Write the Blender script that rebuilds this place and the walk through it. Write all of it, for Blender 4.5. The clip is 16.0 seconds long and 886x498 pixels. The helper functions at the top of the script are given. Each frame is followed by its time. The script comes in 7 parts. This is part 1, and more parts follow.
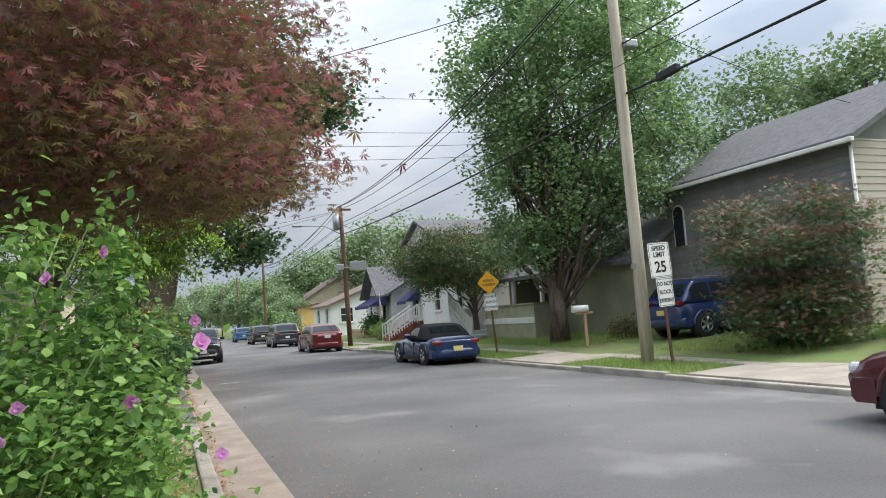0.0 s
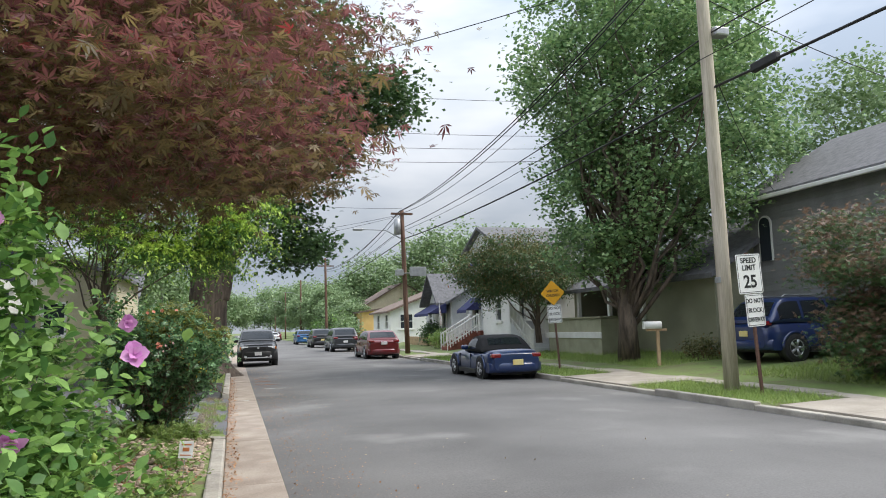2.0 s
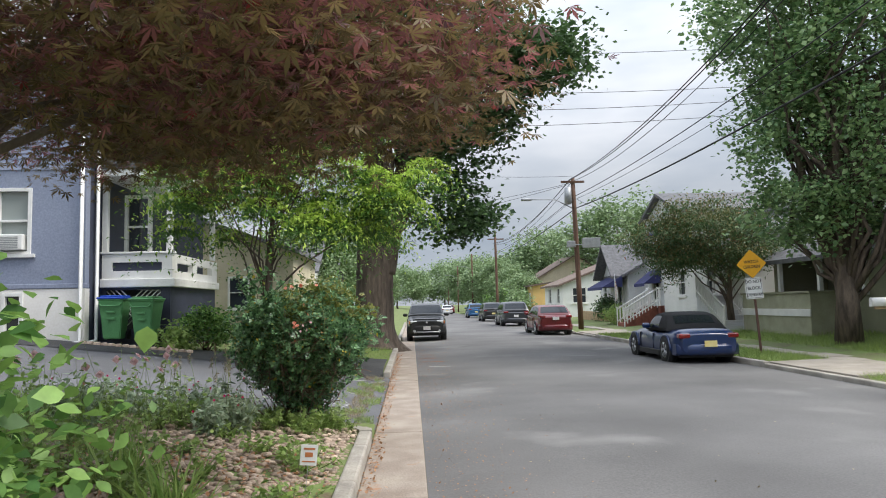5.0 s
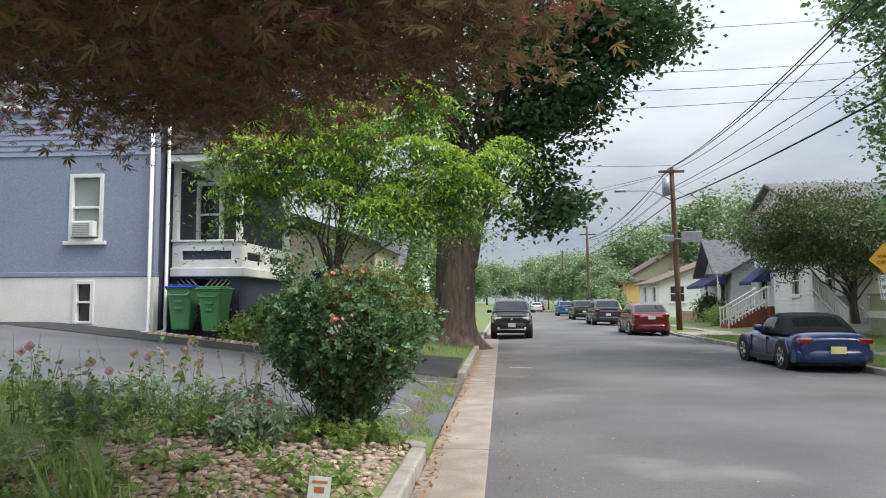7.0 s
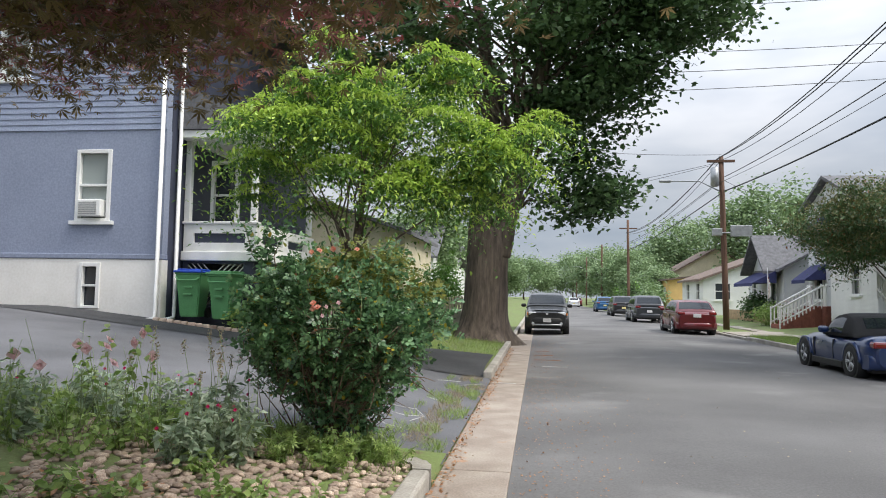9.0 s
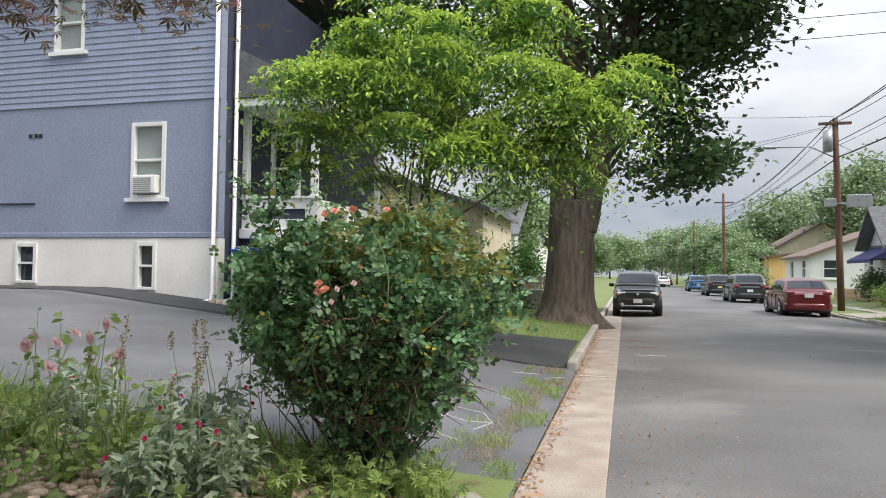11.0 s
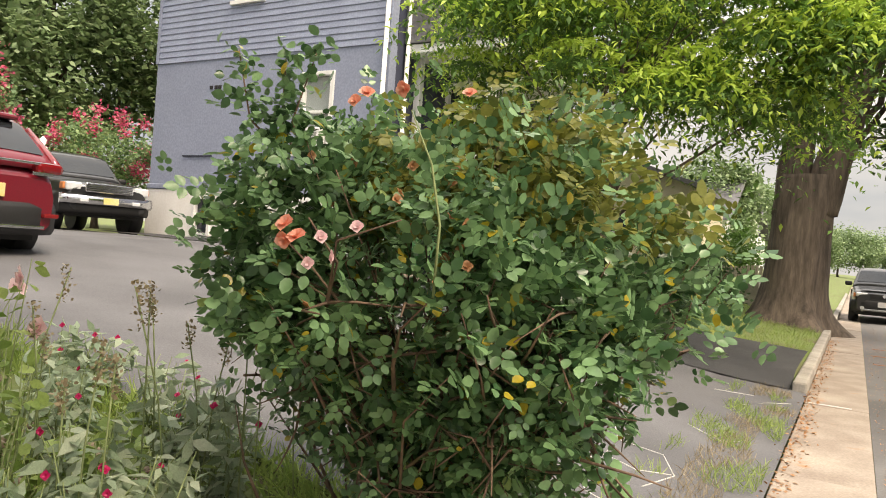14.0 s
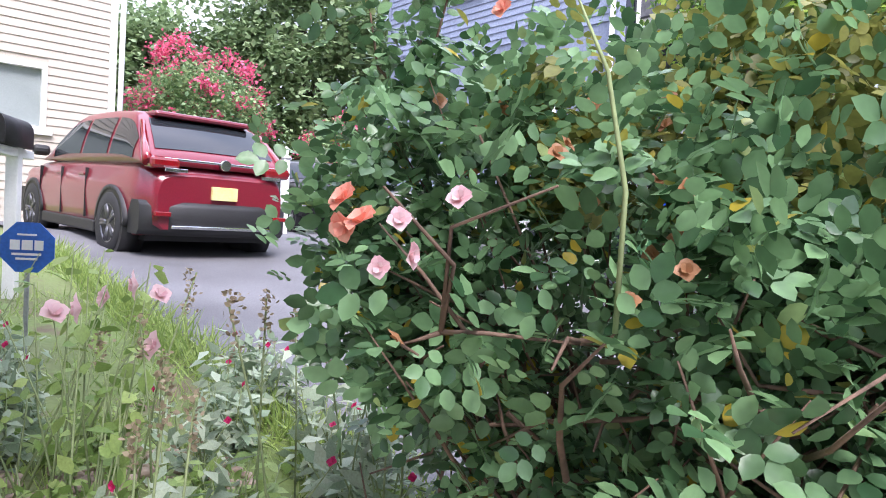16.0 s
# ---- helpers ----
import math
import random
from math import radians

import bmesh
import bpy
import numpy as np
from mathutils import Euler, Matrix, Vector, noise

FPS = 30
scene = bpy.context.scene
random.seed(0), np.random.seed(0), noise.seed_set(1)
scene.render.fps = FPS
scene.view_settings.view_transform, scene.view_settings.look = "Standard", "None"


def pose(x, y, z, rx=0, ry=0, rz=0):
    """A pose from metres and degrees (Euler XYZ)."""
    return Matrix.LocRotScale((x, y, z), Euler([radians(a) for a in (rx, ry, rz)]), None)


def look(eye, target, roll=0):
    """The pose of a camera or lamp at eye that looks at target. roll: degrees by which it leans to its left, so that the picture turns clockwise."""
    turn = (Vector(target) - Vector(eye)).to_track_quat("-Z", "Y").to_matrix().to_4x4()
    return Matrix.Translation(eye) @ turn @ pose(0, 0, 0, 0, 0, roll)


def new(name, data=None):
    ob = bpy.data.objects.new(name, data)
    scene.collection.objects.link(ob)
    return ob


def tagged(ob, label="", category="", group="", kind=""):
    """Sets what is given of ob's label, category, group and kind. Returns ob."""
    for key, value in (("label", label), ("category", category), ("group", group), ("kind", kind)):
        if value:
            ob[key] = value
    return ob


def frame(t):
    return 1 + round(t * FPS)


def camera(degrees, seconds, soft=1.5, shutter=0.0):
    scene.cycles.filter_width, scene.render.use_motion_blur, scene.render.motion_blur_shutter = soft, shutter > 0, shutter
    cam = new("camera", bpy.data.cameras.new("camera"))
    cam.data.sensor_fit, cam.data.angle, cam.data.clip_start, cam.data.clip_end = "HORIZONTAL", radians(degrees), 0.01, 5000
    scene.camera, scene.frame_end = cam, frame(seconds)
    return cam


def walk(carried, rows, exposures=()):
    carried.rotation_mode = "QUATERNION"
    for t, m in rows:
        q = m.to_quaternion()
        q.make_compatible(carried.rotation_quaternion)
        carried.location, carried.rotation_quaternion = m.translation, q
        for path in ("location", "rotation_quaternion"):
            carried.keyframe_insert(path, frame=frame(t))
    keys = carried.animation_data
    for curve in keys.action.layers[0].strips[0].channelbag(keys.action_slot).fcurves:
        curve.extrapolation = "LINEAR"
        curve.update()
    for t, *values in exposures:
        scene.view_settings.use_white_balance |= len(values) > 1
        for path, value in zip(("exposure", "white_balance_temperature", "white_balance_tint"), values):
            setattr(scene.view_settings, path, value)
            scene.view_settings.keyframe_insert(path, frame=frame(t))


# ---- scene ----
cam = camera(64.3, 16.0, soft=1.0)
PATH = [
    (0, (-1.037, 1.571, 1.529), (-0.298, 3.42, 1.716), -3.8),
    (0.5, (-0.961, 1.823, 1.531), (-0.241, 3.678, 1.735), -1.6),
    (1, (-0.843, 2.083, 1.517), (-0.167, 3.954, 1.716), -1.2),
    (1.5, (-0.703, 2.408, 1.495), (-0.059, 4.288, 1.714), -2.8),
    (2, (-0.508, 2.752, 1.542), (0.06, 4.657, 1.763), -1.5),
    (2.5, (-0.408, 2.922, 1.538), (0.209, 4.815, 1.732), -2.0),
    (3, (-0.299, 3.209, 1.547), (0.256, 5.118, 1.769), -1.2),
    (3.5, (-0.223, 3.525, 1.574), (0.133, 5.482, 1.782), -1.3),
    (4, (-0.147, 3.81, 1.574), (0.188, 5.773, 1.754), -1.1),
    (4.5, (-0.12, 4.095, 1.601), (0.103, 6.075, 1.774), 0.4),
    (4.7, (-0.131, 4.205, 1.602), (0.032, 6.192, 1.764), -0.3),
    (6.8, (0.17, 5.722, 1.556), (0.035, 7.712, 1.707), -0.1),
    (7, (0.147, 5.883, 1.549), (-0.018, 7.87, 1.7), -0.2),
    (7.5, (0.131, 6.221, 1.524), (-0.054, 8.205, 1.699), -0.5),
    (8, (0.178, 6.608, 1.524), (-0.077, 8.583, 1.705), 0.5),
    (8.5, (0.163, 6.909, 1.491), (-0.107, 8.884, 1.648), 0.0),
    (9, (0.226, 7.306, 1.502), (-0.045, 9.283, 1.633), 1.0),
    (9.5, (0.192, 7.666, 1.504), (-0.127, 9.638, 1.598), 0.5),
    (9.7, (0.185, 7.835, 1.484), (-0.167, 9.802, 1.575), 0.2),
    (11.8, (0.06, 9.534, 1.486), (-0.525, 11.446, 1.537), 2.0),
    (12, (0.043, 9.665, 1.474), (-0.572, 11.568, 1.521), 2.4),
    (12.5, (0.015, 10.037, 1.466), (-0.721, 11.896, 1.509), 3.5),
    (13, (-0.073, 10.367, 1.451), (-0.876, 12.198, 1.475), 2.1),
    (13.5, (-0.118, 10.743, 1.44), (-1.007, 12.534, 1.441), 4.0),
    (14, (-0.217, 11.054, 1.407), (-1.23, 12.779, 1.392), 4.4),
    (14.5, (-0.321, 11.379, 1.405), (-1.533, 12.97, 1.402), 6.3),
    (15, (-0.489, 11.609, 1.388), (-1.855, 13.07, 1.417), 7.4),
    (15.5, (-0.591, 11.757, 1.389), (-2.042, 13.134, 1.378), 5.1),
    (16, (-0.588, 11.81, 1.394), (-2.107, 13.11, 1.331), 3.0),
]
walk(cam, [(t, look(eye, target, roll)) for t, eye, target, roll in PATH],
     exposures=[(0, 0.61, 6500, 10), (9.5, 0.63, 6550, 11), (12.5, 0.86, 7300, 12), (14.3, 1.1, 8300, 14), (15.2, 1.38, 7000, 14), (16, 1.55, 6050, 24)])

# ---- world and light ----
SUN_AZ, SUN_EL = radians(108), radians(54)
world = bpy.data.worlds.new("overcast_sky")
scene.world = world
world.use_nodes = True
wn, wl = world.node_tree.nodes, world.node_tree.links
wn.clear()
sky = wn.new("ShaderNodeTexSky")
sky.sky_type, sky.sun_disc, sky.sun_elevation, sky.sun_rotation = "NISHITA", False, SUN_EL, SUN_AZ
sky_gain = wn.new("ShaderNodeMix")
sky_gain.data_type, sky_gain.blend_type = "RGBA", "MULTIPLY"
sky_gain.inputs[0].default_value = 1.0
sky_gain.inputs[7].default_value = (0.09, 0.09, 0.09, 1)
wl.new(sky.outputs[0], sky_gain.inputs[6])
coord = wn.new("ShaderNodeTexCoord")
stretch = wn.new("ShaderNodeMapping")
stretch.inputs["Scale"].default_value = (1.0, 1.0, 3.2)
clouds = wn.new("ShaderNodeTexNoise")
clouds.inputs["Scale"].default_value, clouds.inputs["Detail"].default_value, clouds.inputs["Roughness"].default_value = 2.3, 5.0, 0.5
cloud_ramp = wn.new("ShaderNodeValToRGB")
cloud_ramp.color_ramp.elements[0].position, cloud_ramp.color_ramp.elements[0].color = 0.36, (0.41, 0.48, 0.58, 1)
cloud_ramp.color_ramp.elements[1].position, cloud_ramp.color_ramp.elements[1].color = 0.64, (0.79, 0.82, 0.87, 1)
over = wn.new("ShaderNodeMix")
over.data_type = "RGBA"
over.inputs[0].default_value = 0.88
back = wn.new("ShaderNodeBackground")
wout = wn.new("ShaderNodeOutputWorld")
wl.new(coord.outputs["Generated"], stretch.inputs[0])
wl.new(stretch.outputs[0], clouds.inputs["Vector"])
wl.new(clouds.outputs["Fac"], cloud_ramp.inputs[0])
wl.new(sky_gain.outputs[2], over.inputs[6])
wl.new(cloud_ramp.outputs[0], over.inputs[7])
# an overcast sky is brighter overhead than at the horizon
split, lift, gain = wn.new("ShaderNodeSeparateXYZ"), wn.new("ShaderNodeMapRange"), wn.new("ShaderNodeMix")
lift.inputs["From Min"].default_value, lift.inputs["From Max"].default_value = 0.15, 1.0
lift.inputs["To Min"].default_value, lift.inputs["To Max"].default_value = 0.61, 2.35
gain.data_type, gain.blend_type = "RGBA", "MULTIPLY"
gain.inputs[0].default_value = 1.0
wl.new(coord.outputs["Generated"], split.inputs[0])
wl.new(split.outputs["Z"], lift.inputs["Value"])
wl.new(over.outputs[2], gain.inputs[6])
wl.new(lift.outputs[0], gain.inputs[7])
wl.new(gain.outputs[2], back.inputs[0])
back.inputs[1].default_value = 1.0
wl.new(back.outputs[0], wout.inputs[0])
sun = new("sun", bpy.data.lights.new("sun", "SUN"))
sun.data.energy, sun.data.angle, sun.data.color = 2.3, radians(24), (1.0, 0.95, 0.87)
sun.matrix_world = look((0, 0, 30), (-30 * math.sin(SUN_AZ) / math.tan(SUN_EL), -30 * math.cos(SUN_AZ) / math.tan(SUN_EL), 0))

# ---- materials ----
rng = np.random.default_rng(7)


def material(name, c1, c2=None, rough=0.8, metal=0.0, scale=6.0, fine=60.0, bump=0.25, spots=None, spread=0.0, coat=0.0, stretch_z=1.0, coord_name="Object"):
    """A surface of two tones at two scales with fine relief. spread: how far pieces differ from one another."""
    m = bpy.data.materials.new(name)
    m.use_nodes = True
    n, l = m.node_tree.nodes, m.node_tree.links
    b = n["Principled BSDF"]
    b.inputs["Roughness"].default_value, b.inputs["Metallic"].default_value = rough, metal
    b.inputs["Coat Weight"].default_value = coat
    b.inputs["Coat Roughness"].default_value = 0.08
    c2 = c2 or tuple(v * 0.78 for v in c1)
    tc, mp = n.new("ShaderNodeTexCoord"), n.new("ShaderNodeMapping")
    mp.inputs["Scale"].default_value = (1, 1, stretch_z)
    l.new(tc.outputs[coord_name], mp.inputs[0])
    big, small = n.new("ShaderNodeTexNoise"), n.new("ShaderNodeTexNoise")
    big.inputs["Scale"].default_value, big.inputs["Detail"].default_value = scale, 4
    small.inputs["Scale"].default_value, small.inputs["Detail"].default_value = fine, 3
    l.new(mp.outputs[0], big.inputs["Vector"]), l.new(mp.outputs[0], small.inputs["Vector"])
    r = n.new("ShaderNodeValToRGB")
    r.color_ramp.elements[0].position, r.color_ramp.elements[1].position = 0.32, 0.68
    r.color_ramp.elements[0].color, r.color_ramp.elements[1].color = (*c2, 1), (*c1, 1)
    l.new(big.outputs["Fac"], r.inputs[0])
    grain = n.new("ShaderNodeMix")
    grain.data_type, grain.blend_type = "RGBA", "OVERLAY"
    grain.inputs[0].default_value = 0.35
    l.new(r.outputs[0], grain.inputs[6]), l.new(small.outputs["Fac"], grain.inputs[7])
    out = grain.outputs[2]
    if spots:
        sp, sr, mx = n.new("ShaderNodeTexNoise"), n.new("ShaderNodeValToRGB"), n.new("ShaderNodeMix")
        sp.inputs["Scale"].default_value, sp.inputs["Detail"].default_value = spots[1], 6
        sr.color_ramp.elements[0].position, sr.color_ramp.elements[1].position = spots[2], spots[2] + 0.09
        mx.data_type = "RGBA"
        mx.inputs[7].default_value = (*spots[0], 1)
        l.new(tc.outputs[coord_name], sp.inputs["Vector"]), l.new(sp.outputs["Fac"], sr.inputs[0])
        l.new(sr.outputs[0], mx.inputs[0]), l.new(out, mx.inputs[6])
        out = mx.outputs[2]
    if spread:
        info, hv, mr = n.new("ShaderNodeObjectInfo"), n.new("ShaderNodeHueSaturation"), n.new("ShaderNodeMapRange")
        mr.inputs["To Min"].default_value, mr.inputs["To Max"].default_value = 1 - spread, 1 + spread
        l.new(info.outputs["Random"], mr.inputs["Value"]), l.new(mr.outputs[0], hv.inputs["Value"])
        l.new(out, hv.inputs["Color"])
        out = hv.outputs[0]
    l.new(out, b.inputs["Base Color"])
    if bump:
        bp = n.new("ShaderNodeBump")
        bp.inputs["Strength"].default_value, bp.inputs["Distance"].default_value = bump, 0.01
        l.new(small.outputs["Fac"], bp.inputs["Height"]), l.new(bp.outputs[0], b.inputs["Normal"])
    return m


def leaf_material(name, dark, light, through_light=0.35, rough=0.5, odd=None):
    """Leaves: each leaf takes its own tone; some light goes through."""
    m = bpy.data.materials.new(name)
    m.use_nodes = True
    n, l = m.node_tree.nodes, m.node_tree.links
    b, o = n["Principled BSDF"], n["Material Output"]
    b.inputs["Roughness"].default_value = rough
    g, r = n.new("ShaderNodeNewGeometry"), n.new("ShaderNodeValToRGB")
    r.color_ramp.elements[0].color, r.color_ramp.elements[1].color = (*dark, 1), (*light, 1)
    if odd:
        e = r.color_ramp.elements.new(0.965)
        e.color = (*light, 1)
        r.color_ramp.elements[2].position, r.color_ramp.elements[2].color = 0.985, (*odd, 1)
    l.new(g.outputs["Random Per Island"], r.inputs[0])
    vein = n.new("ShaderNodeTexNoise")
    vein.inputs["Scale"].default_value = 90
    mx = n.new("ShaderNodeMix")
    mx.data_type, mx.blend_type = "RGBA", "OVERLAY"
    mx.inputs[0].default_value = 0.3
    l.new(r.outputs[0], mx.inputs[6]), l.new(vein.outputs["Fac"], mx.inputs[7])
    t, s = n.new("ShaderNodeBsdfTranslucent"), n.new("ShaderNodeMixShader")
    s.inputs[0].default_value = through_light
    l.new(mx.outputs[2], b.inputs["Base Color"]), l.new(mx.outputs[2], t.inputs["Color"])
    l.new(b.outputs[0], s.inputs[1]), l.new(t.outputs[0], s.inputs[2]), l.new(s.outputs[0], o.inputs[0])
    return m


def glass_material(name, tint, rough=0.03):
    m = material(name, tint, tuple(v * 0.8 for v in tint), rough=rough, bump=0, scale=1.0)
    m.node_tree.nodes["Principled BSDF"].inputs["Specular IOR Level"].default_value = 0.5
    return m


M = {
    "asphalt": material("road_asphalt", (0.168, 0.163, 0.158), (0.088, 0.085, 0.083), 0.85, scale=0.28, fine=45, bump=0.35, spots=((0.185, 0.18, 0.173), 0.45, 0.58)),
    "drive": material("driveway_asphalt", (0.14, 0.14, 0.148), (0.09, 0.09, 0.095), 0.9, scale=0.8, fine=60, bump=0.4),
    "fresh": material("fresh_asphalt", (0.05, 0.05, 0.052), (0.032, 0.032, 0.034), 0.75, scale=1.5, fine=70, bump=0.5),
    "concrete": material("gutter_concrete", (0.38, 0.325, 0.27), (0.24, 0.19, 0.155), 0.9, scale=1.8, fine=50, bump=0.35, spots=((0.42, 0.20, 0.09), 2.6, 0.66)),
    "kerb": material("kerb_concrete", (0.40, 0.37, 0.32), (0.25, 0.23, 0.20), 0.9, scale=3, fine=45, bump=0.4, spread=0.12),
    "walk": material("sidewalk_concrete", (0.37, 0.33, 0.28), (0.27, 0.24, 0.20), 0.9, scale=1.5, fine=50, bump=0.3, spread=0.1),
    "soil": material("lawn_soil", (0.145, 0.21, 0.055), (0.13, 0.14, 0.06), 0.95, scale=0.9, fine=30, bump=0.6, spots=((0.13, 0.10, 0.06), 3.0, 0.60)),
    "grass": leaf_material("grass_blades", (0.17, 0.27, 0.06), (0.38, 0.48, 0.14), 0.35),
    "stone": material("river_stones", (0.60, 0.48, 0.37), (0.36, 0.26, 0.20), 0.85, scale=9, fine=60, bump=0.3, spread=0.35),
    "bark": material("tree_bark", (0.17, 0.13, 0.10), (0.065, 0.05, 0.04), 0.95, scale=9, fine=40, bump=1.0, stretch_z=0.15),
    "pole": material("pole_wood", (0.56, 0.50, 0.41), (0.37, 0.32, 0.25), 0.9, scale=9, fine=60, bump=0.6, stretch_z=0.06),
    "pole_dark": material("creosote_pole", (0.16, 0.09, 0.06), (0.09, 0.05, 0.035), 0.9, scale=9, fine=60, bump=0.6, stretch_z=0.06),
    "wood": material("bare_timber", (0.48, 0.34, 0.20), (0.34, 0.23, 0.13), 0.8, scale=8, fine=60, stretch_z=0.2),
    "wire": material("black_cable", (0.02, 0.02, 0.022), rough=0.6, bump=0),
    "white": material("white_paint", (0.80, 0.80, 0.78), (0.70, 0.70, 0.68), 0.55, scale=3, bump=0.08),
    "white_wall": material("white_foundation", (0.82, 0.80, 0.76), (0.72, 0.70, 0.66), 0.85, scale=1.2, fine=18, bump=0.1),
    "blue_wall": material("blue_stucco", (0.255, 0.29, 0.385), (0.23, 0.262, 0.35), 0.85, scale=0.8, fine=22, bump=0.1),
    "blue_board": material("blue_board", (0.27, 0.31, 0.415), (0.24, 0.275, 0.375), 0.7, scale=2, fine=30, bump=0.15, spread=0.05),
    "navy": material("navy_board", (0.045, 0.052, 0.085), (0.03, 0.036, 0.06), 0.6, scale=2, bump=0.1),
    "grey_board": material("grey_siding", (0.22, 0.222, 0.222), (0.165, 0.168, 0.17), 0.75, scale=2, fine=40, bump=0.2, spread=0.08),
    "tan_board": material("tan_siding", (0.47, 0.42, 0.35), (0.42, 0.375, 0.31), 0.6, scale=1.5, bump=0.1, spread=0.03),
    "pale_board": material("pale_siding", (0.76, 0.76, 0.74), (0.68, 0.68, 0.66), 0.6, scale=1.5, bump=0.1),
    "olive_wall": material("olive_stucco", (0.29, 0.29, 0.20), (0.22, 0.222, 0.15), 0.9, scale=1.2, fine=30, bump=0.4),
    "olive_block": material("olive_block", (0.40, 0.40, 0.29), (0.31, 0.31, 0.22), 0.9, scale=2.5, fine=30, bump=0.4),
    "yellow_wall": material("yellow_stucco", (0.74, 0.49, 0.20), (0.66, 0.43, 0.17), 0.85, scale=1.2, bump=0.2),
    "lightgrey_wall": material("light_grey_wall", (0.60, 0.61, 0.63), (0.52, 0.53, 0.55), 0.8, scale=1.2, bump=0.2),
    "cream_wall": material("cream_siding", (0.62, 0.55, 0.40), (0.52, 0.46, 0.33), 0.8, scale=1.5, bump=0.2),
    "shingle": material("grey_shingles", (0.16, 0.16, 0.17), (0.10, 0.10, 0.105), 0.95, scale=5, fine=25, bump=0.8),
    "shingle_brown": material("brown_shingles", (0.20, 0.15, 0.12), (0.14, 0.10, 0.085), 0.95, scale=5, fine=25, bump=0.8),
    "brick": material("red_brick", (0.26, 0.09, 0.06), (0.17, 0.055, 0.04), 0.9, scale=6, fine=30, bump=0.5, spread=0.2),
    "awning": material("navy_canvas", (0.035, 0.04, 0.13), (0.025, 0.03, 0.10), 0.85, scale=4, bump=0.2),
    "glass": glass_material("window_glass", (0.035, 0.042, 0.05)),
    "pane_pale": glass_material("screened_pane", (0.30, 0.34, 0.33), 0.15),
    "car_glass": glass_material("car_glass", (0.018, 0.022, 0.026)),
    "rubber": material("tyre_rubber", (0.022, 0.022, 0.023), rough=0.85, bump=0.3),
    "alloy": material("wheel_alloy", (0.55, 0.56, 0.58), rough=0.3, metal=0.9, bump=0),
    "dark_alloy": material("dark_alloy", (0.16, 0.16, 0.17), rough=0.35, metal=0.8, bump=0),
    "soft_top": material("black_canvas", (0.010, 0.010, 0.011), rough=0.9, bump=0.3),
    "trim": material("black_plastic", (0.016, 0.016, 0.017), rough=0.55, bump=0.15),
    "chrome": material("chrome", (0.75, 0.76, 0.78), rough=0.15, metal=1.0, bump=0),
    "red_lens": material("red_lens", (0.22, 0.006, 0.01), rough=0.12, bump=0, coat=1),
    "clear_lens": material("headlight_lens", (0.68, 0.70, 0.72), rough=0.12, bump=0, coat=1),
    "plate": material("number_plate", (0.70, 0.55, 0.16), (0.74, 0.66, 0.38), rough=0.5, scale=4, bump=0),
    "plate_white": material("white_number_plate", (0.75, 0.74, 0.74), (0.68, 0.66, 0.68), rough=0.5, scale=4, bump=0),
    "sign_white": material("white_sign_sheet", (0.80, 0.80, 0.78), (0.74, 0.74, 0.72), rough=0.4, bump=0),
    "sign_yellow": material("yellow_sign_sheet", (0.80, 0.40, 0.01), (0.74, 0.36, 0.01), rough=0.4, bump=0),
    "sign_blue": material("blue_sign_plastic", (0.02, 0.13, 0.50), (0.018, 0.11, 0.45), rough=0.4, bump=0),
    "black": material("black_lettering", (0.015, 0.015, 0.015), rough=0.5, bump=0),
    "rust": material("rusty_steel_post", (0.14, 0.07, 0.05), (0.09, 0.045, 0.035), rough=0.8, bump=0.3, scale=15),
    "steel": material("galvanised_steel", (0.42, 0.43, 0.44), rough=0.45, metal=0.7, bump=0.05),
    "bin_green": material("green_bin_plastic", (0.12, 0.34, 0.13), (0.10, 0.29, 0.115), rough=0.5, scale=3, bump=0.1),
    "bin_blue": material("blue_lid_plastic", (0.02, 0.09, 0.55), rough=0.45, bump=0.05),
    "orange": material("orange_paint_marks", (0.55, 0.19, 0.06), (0.45, 0.17, 0.07), 0.9, scale=4),
    "chalk": material("crack_filler", (0.62, 0.61, 0.58), (0.5, 0.49, 0.47), 0.9, scale=8),
    "flower_pink": leaf_material("pink_petals", (0.62, 0.22, 0.55), (0.78, 0.42, 0.72), 0.4),
    "flower_peach": leaf_material("peach_petals", (0.84, 0.32, 0.22), (0.92, 0.52, 0.40), 0.4),
    "flower_pale": leaf_material("pale_pink_petals", (0.78, 0.48, 0.52), (0.85, 0.66, 0.66), 0.4),
    "flower_red": leaf_material("magenta_petals", (0.52, 0.01, 0.12), (0.70, 0.03, 0.16), 0.3),
    "flower_crepe": leaf_material("crepe_myrtle_blossom", (0.62, 0.06, 0.16), (0.82, 0.21, 0.32), 0.35),
    "flower_dry": leaf_material("withered_petals", (0.30, 0.14, 0.06), (0.50, 0.26, 0.13), 0.3),
    "flower_yellow": leaf_material("yellow_petals", (0.75, 0.38, 0.02), (0.85, 0.55, 0.04), 0.3),
    "bud": leaf_material("green_buds", (0.22, 0.32, 0.05), (0.45, 0.50, 0.10), 0.3),
    "leaf_rose": leaf_material("rose_leaves", (0.035, 0.095, 0.038), (0.24, 0.42, 0.195), 0.32, 0.3, odd=(0.45, 0.36, 0.04)),
    "leaf_rose_new": leaf_material("young_rose_leaves", (0.10, 0.13, 0.03), (0.30, 0.30, 0.075), 0.4),
    "leaf_hibiscus": leaf_material("hibiscus_leaves", (0.055, 0.15, 0.035), (0.31, 0.50, 0.13), 0.4),
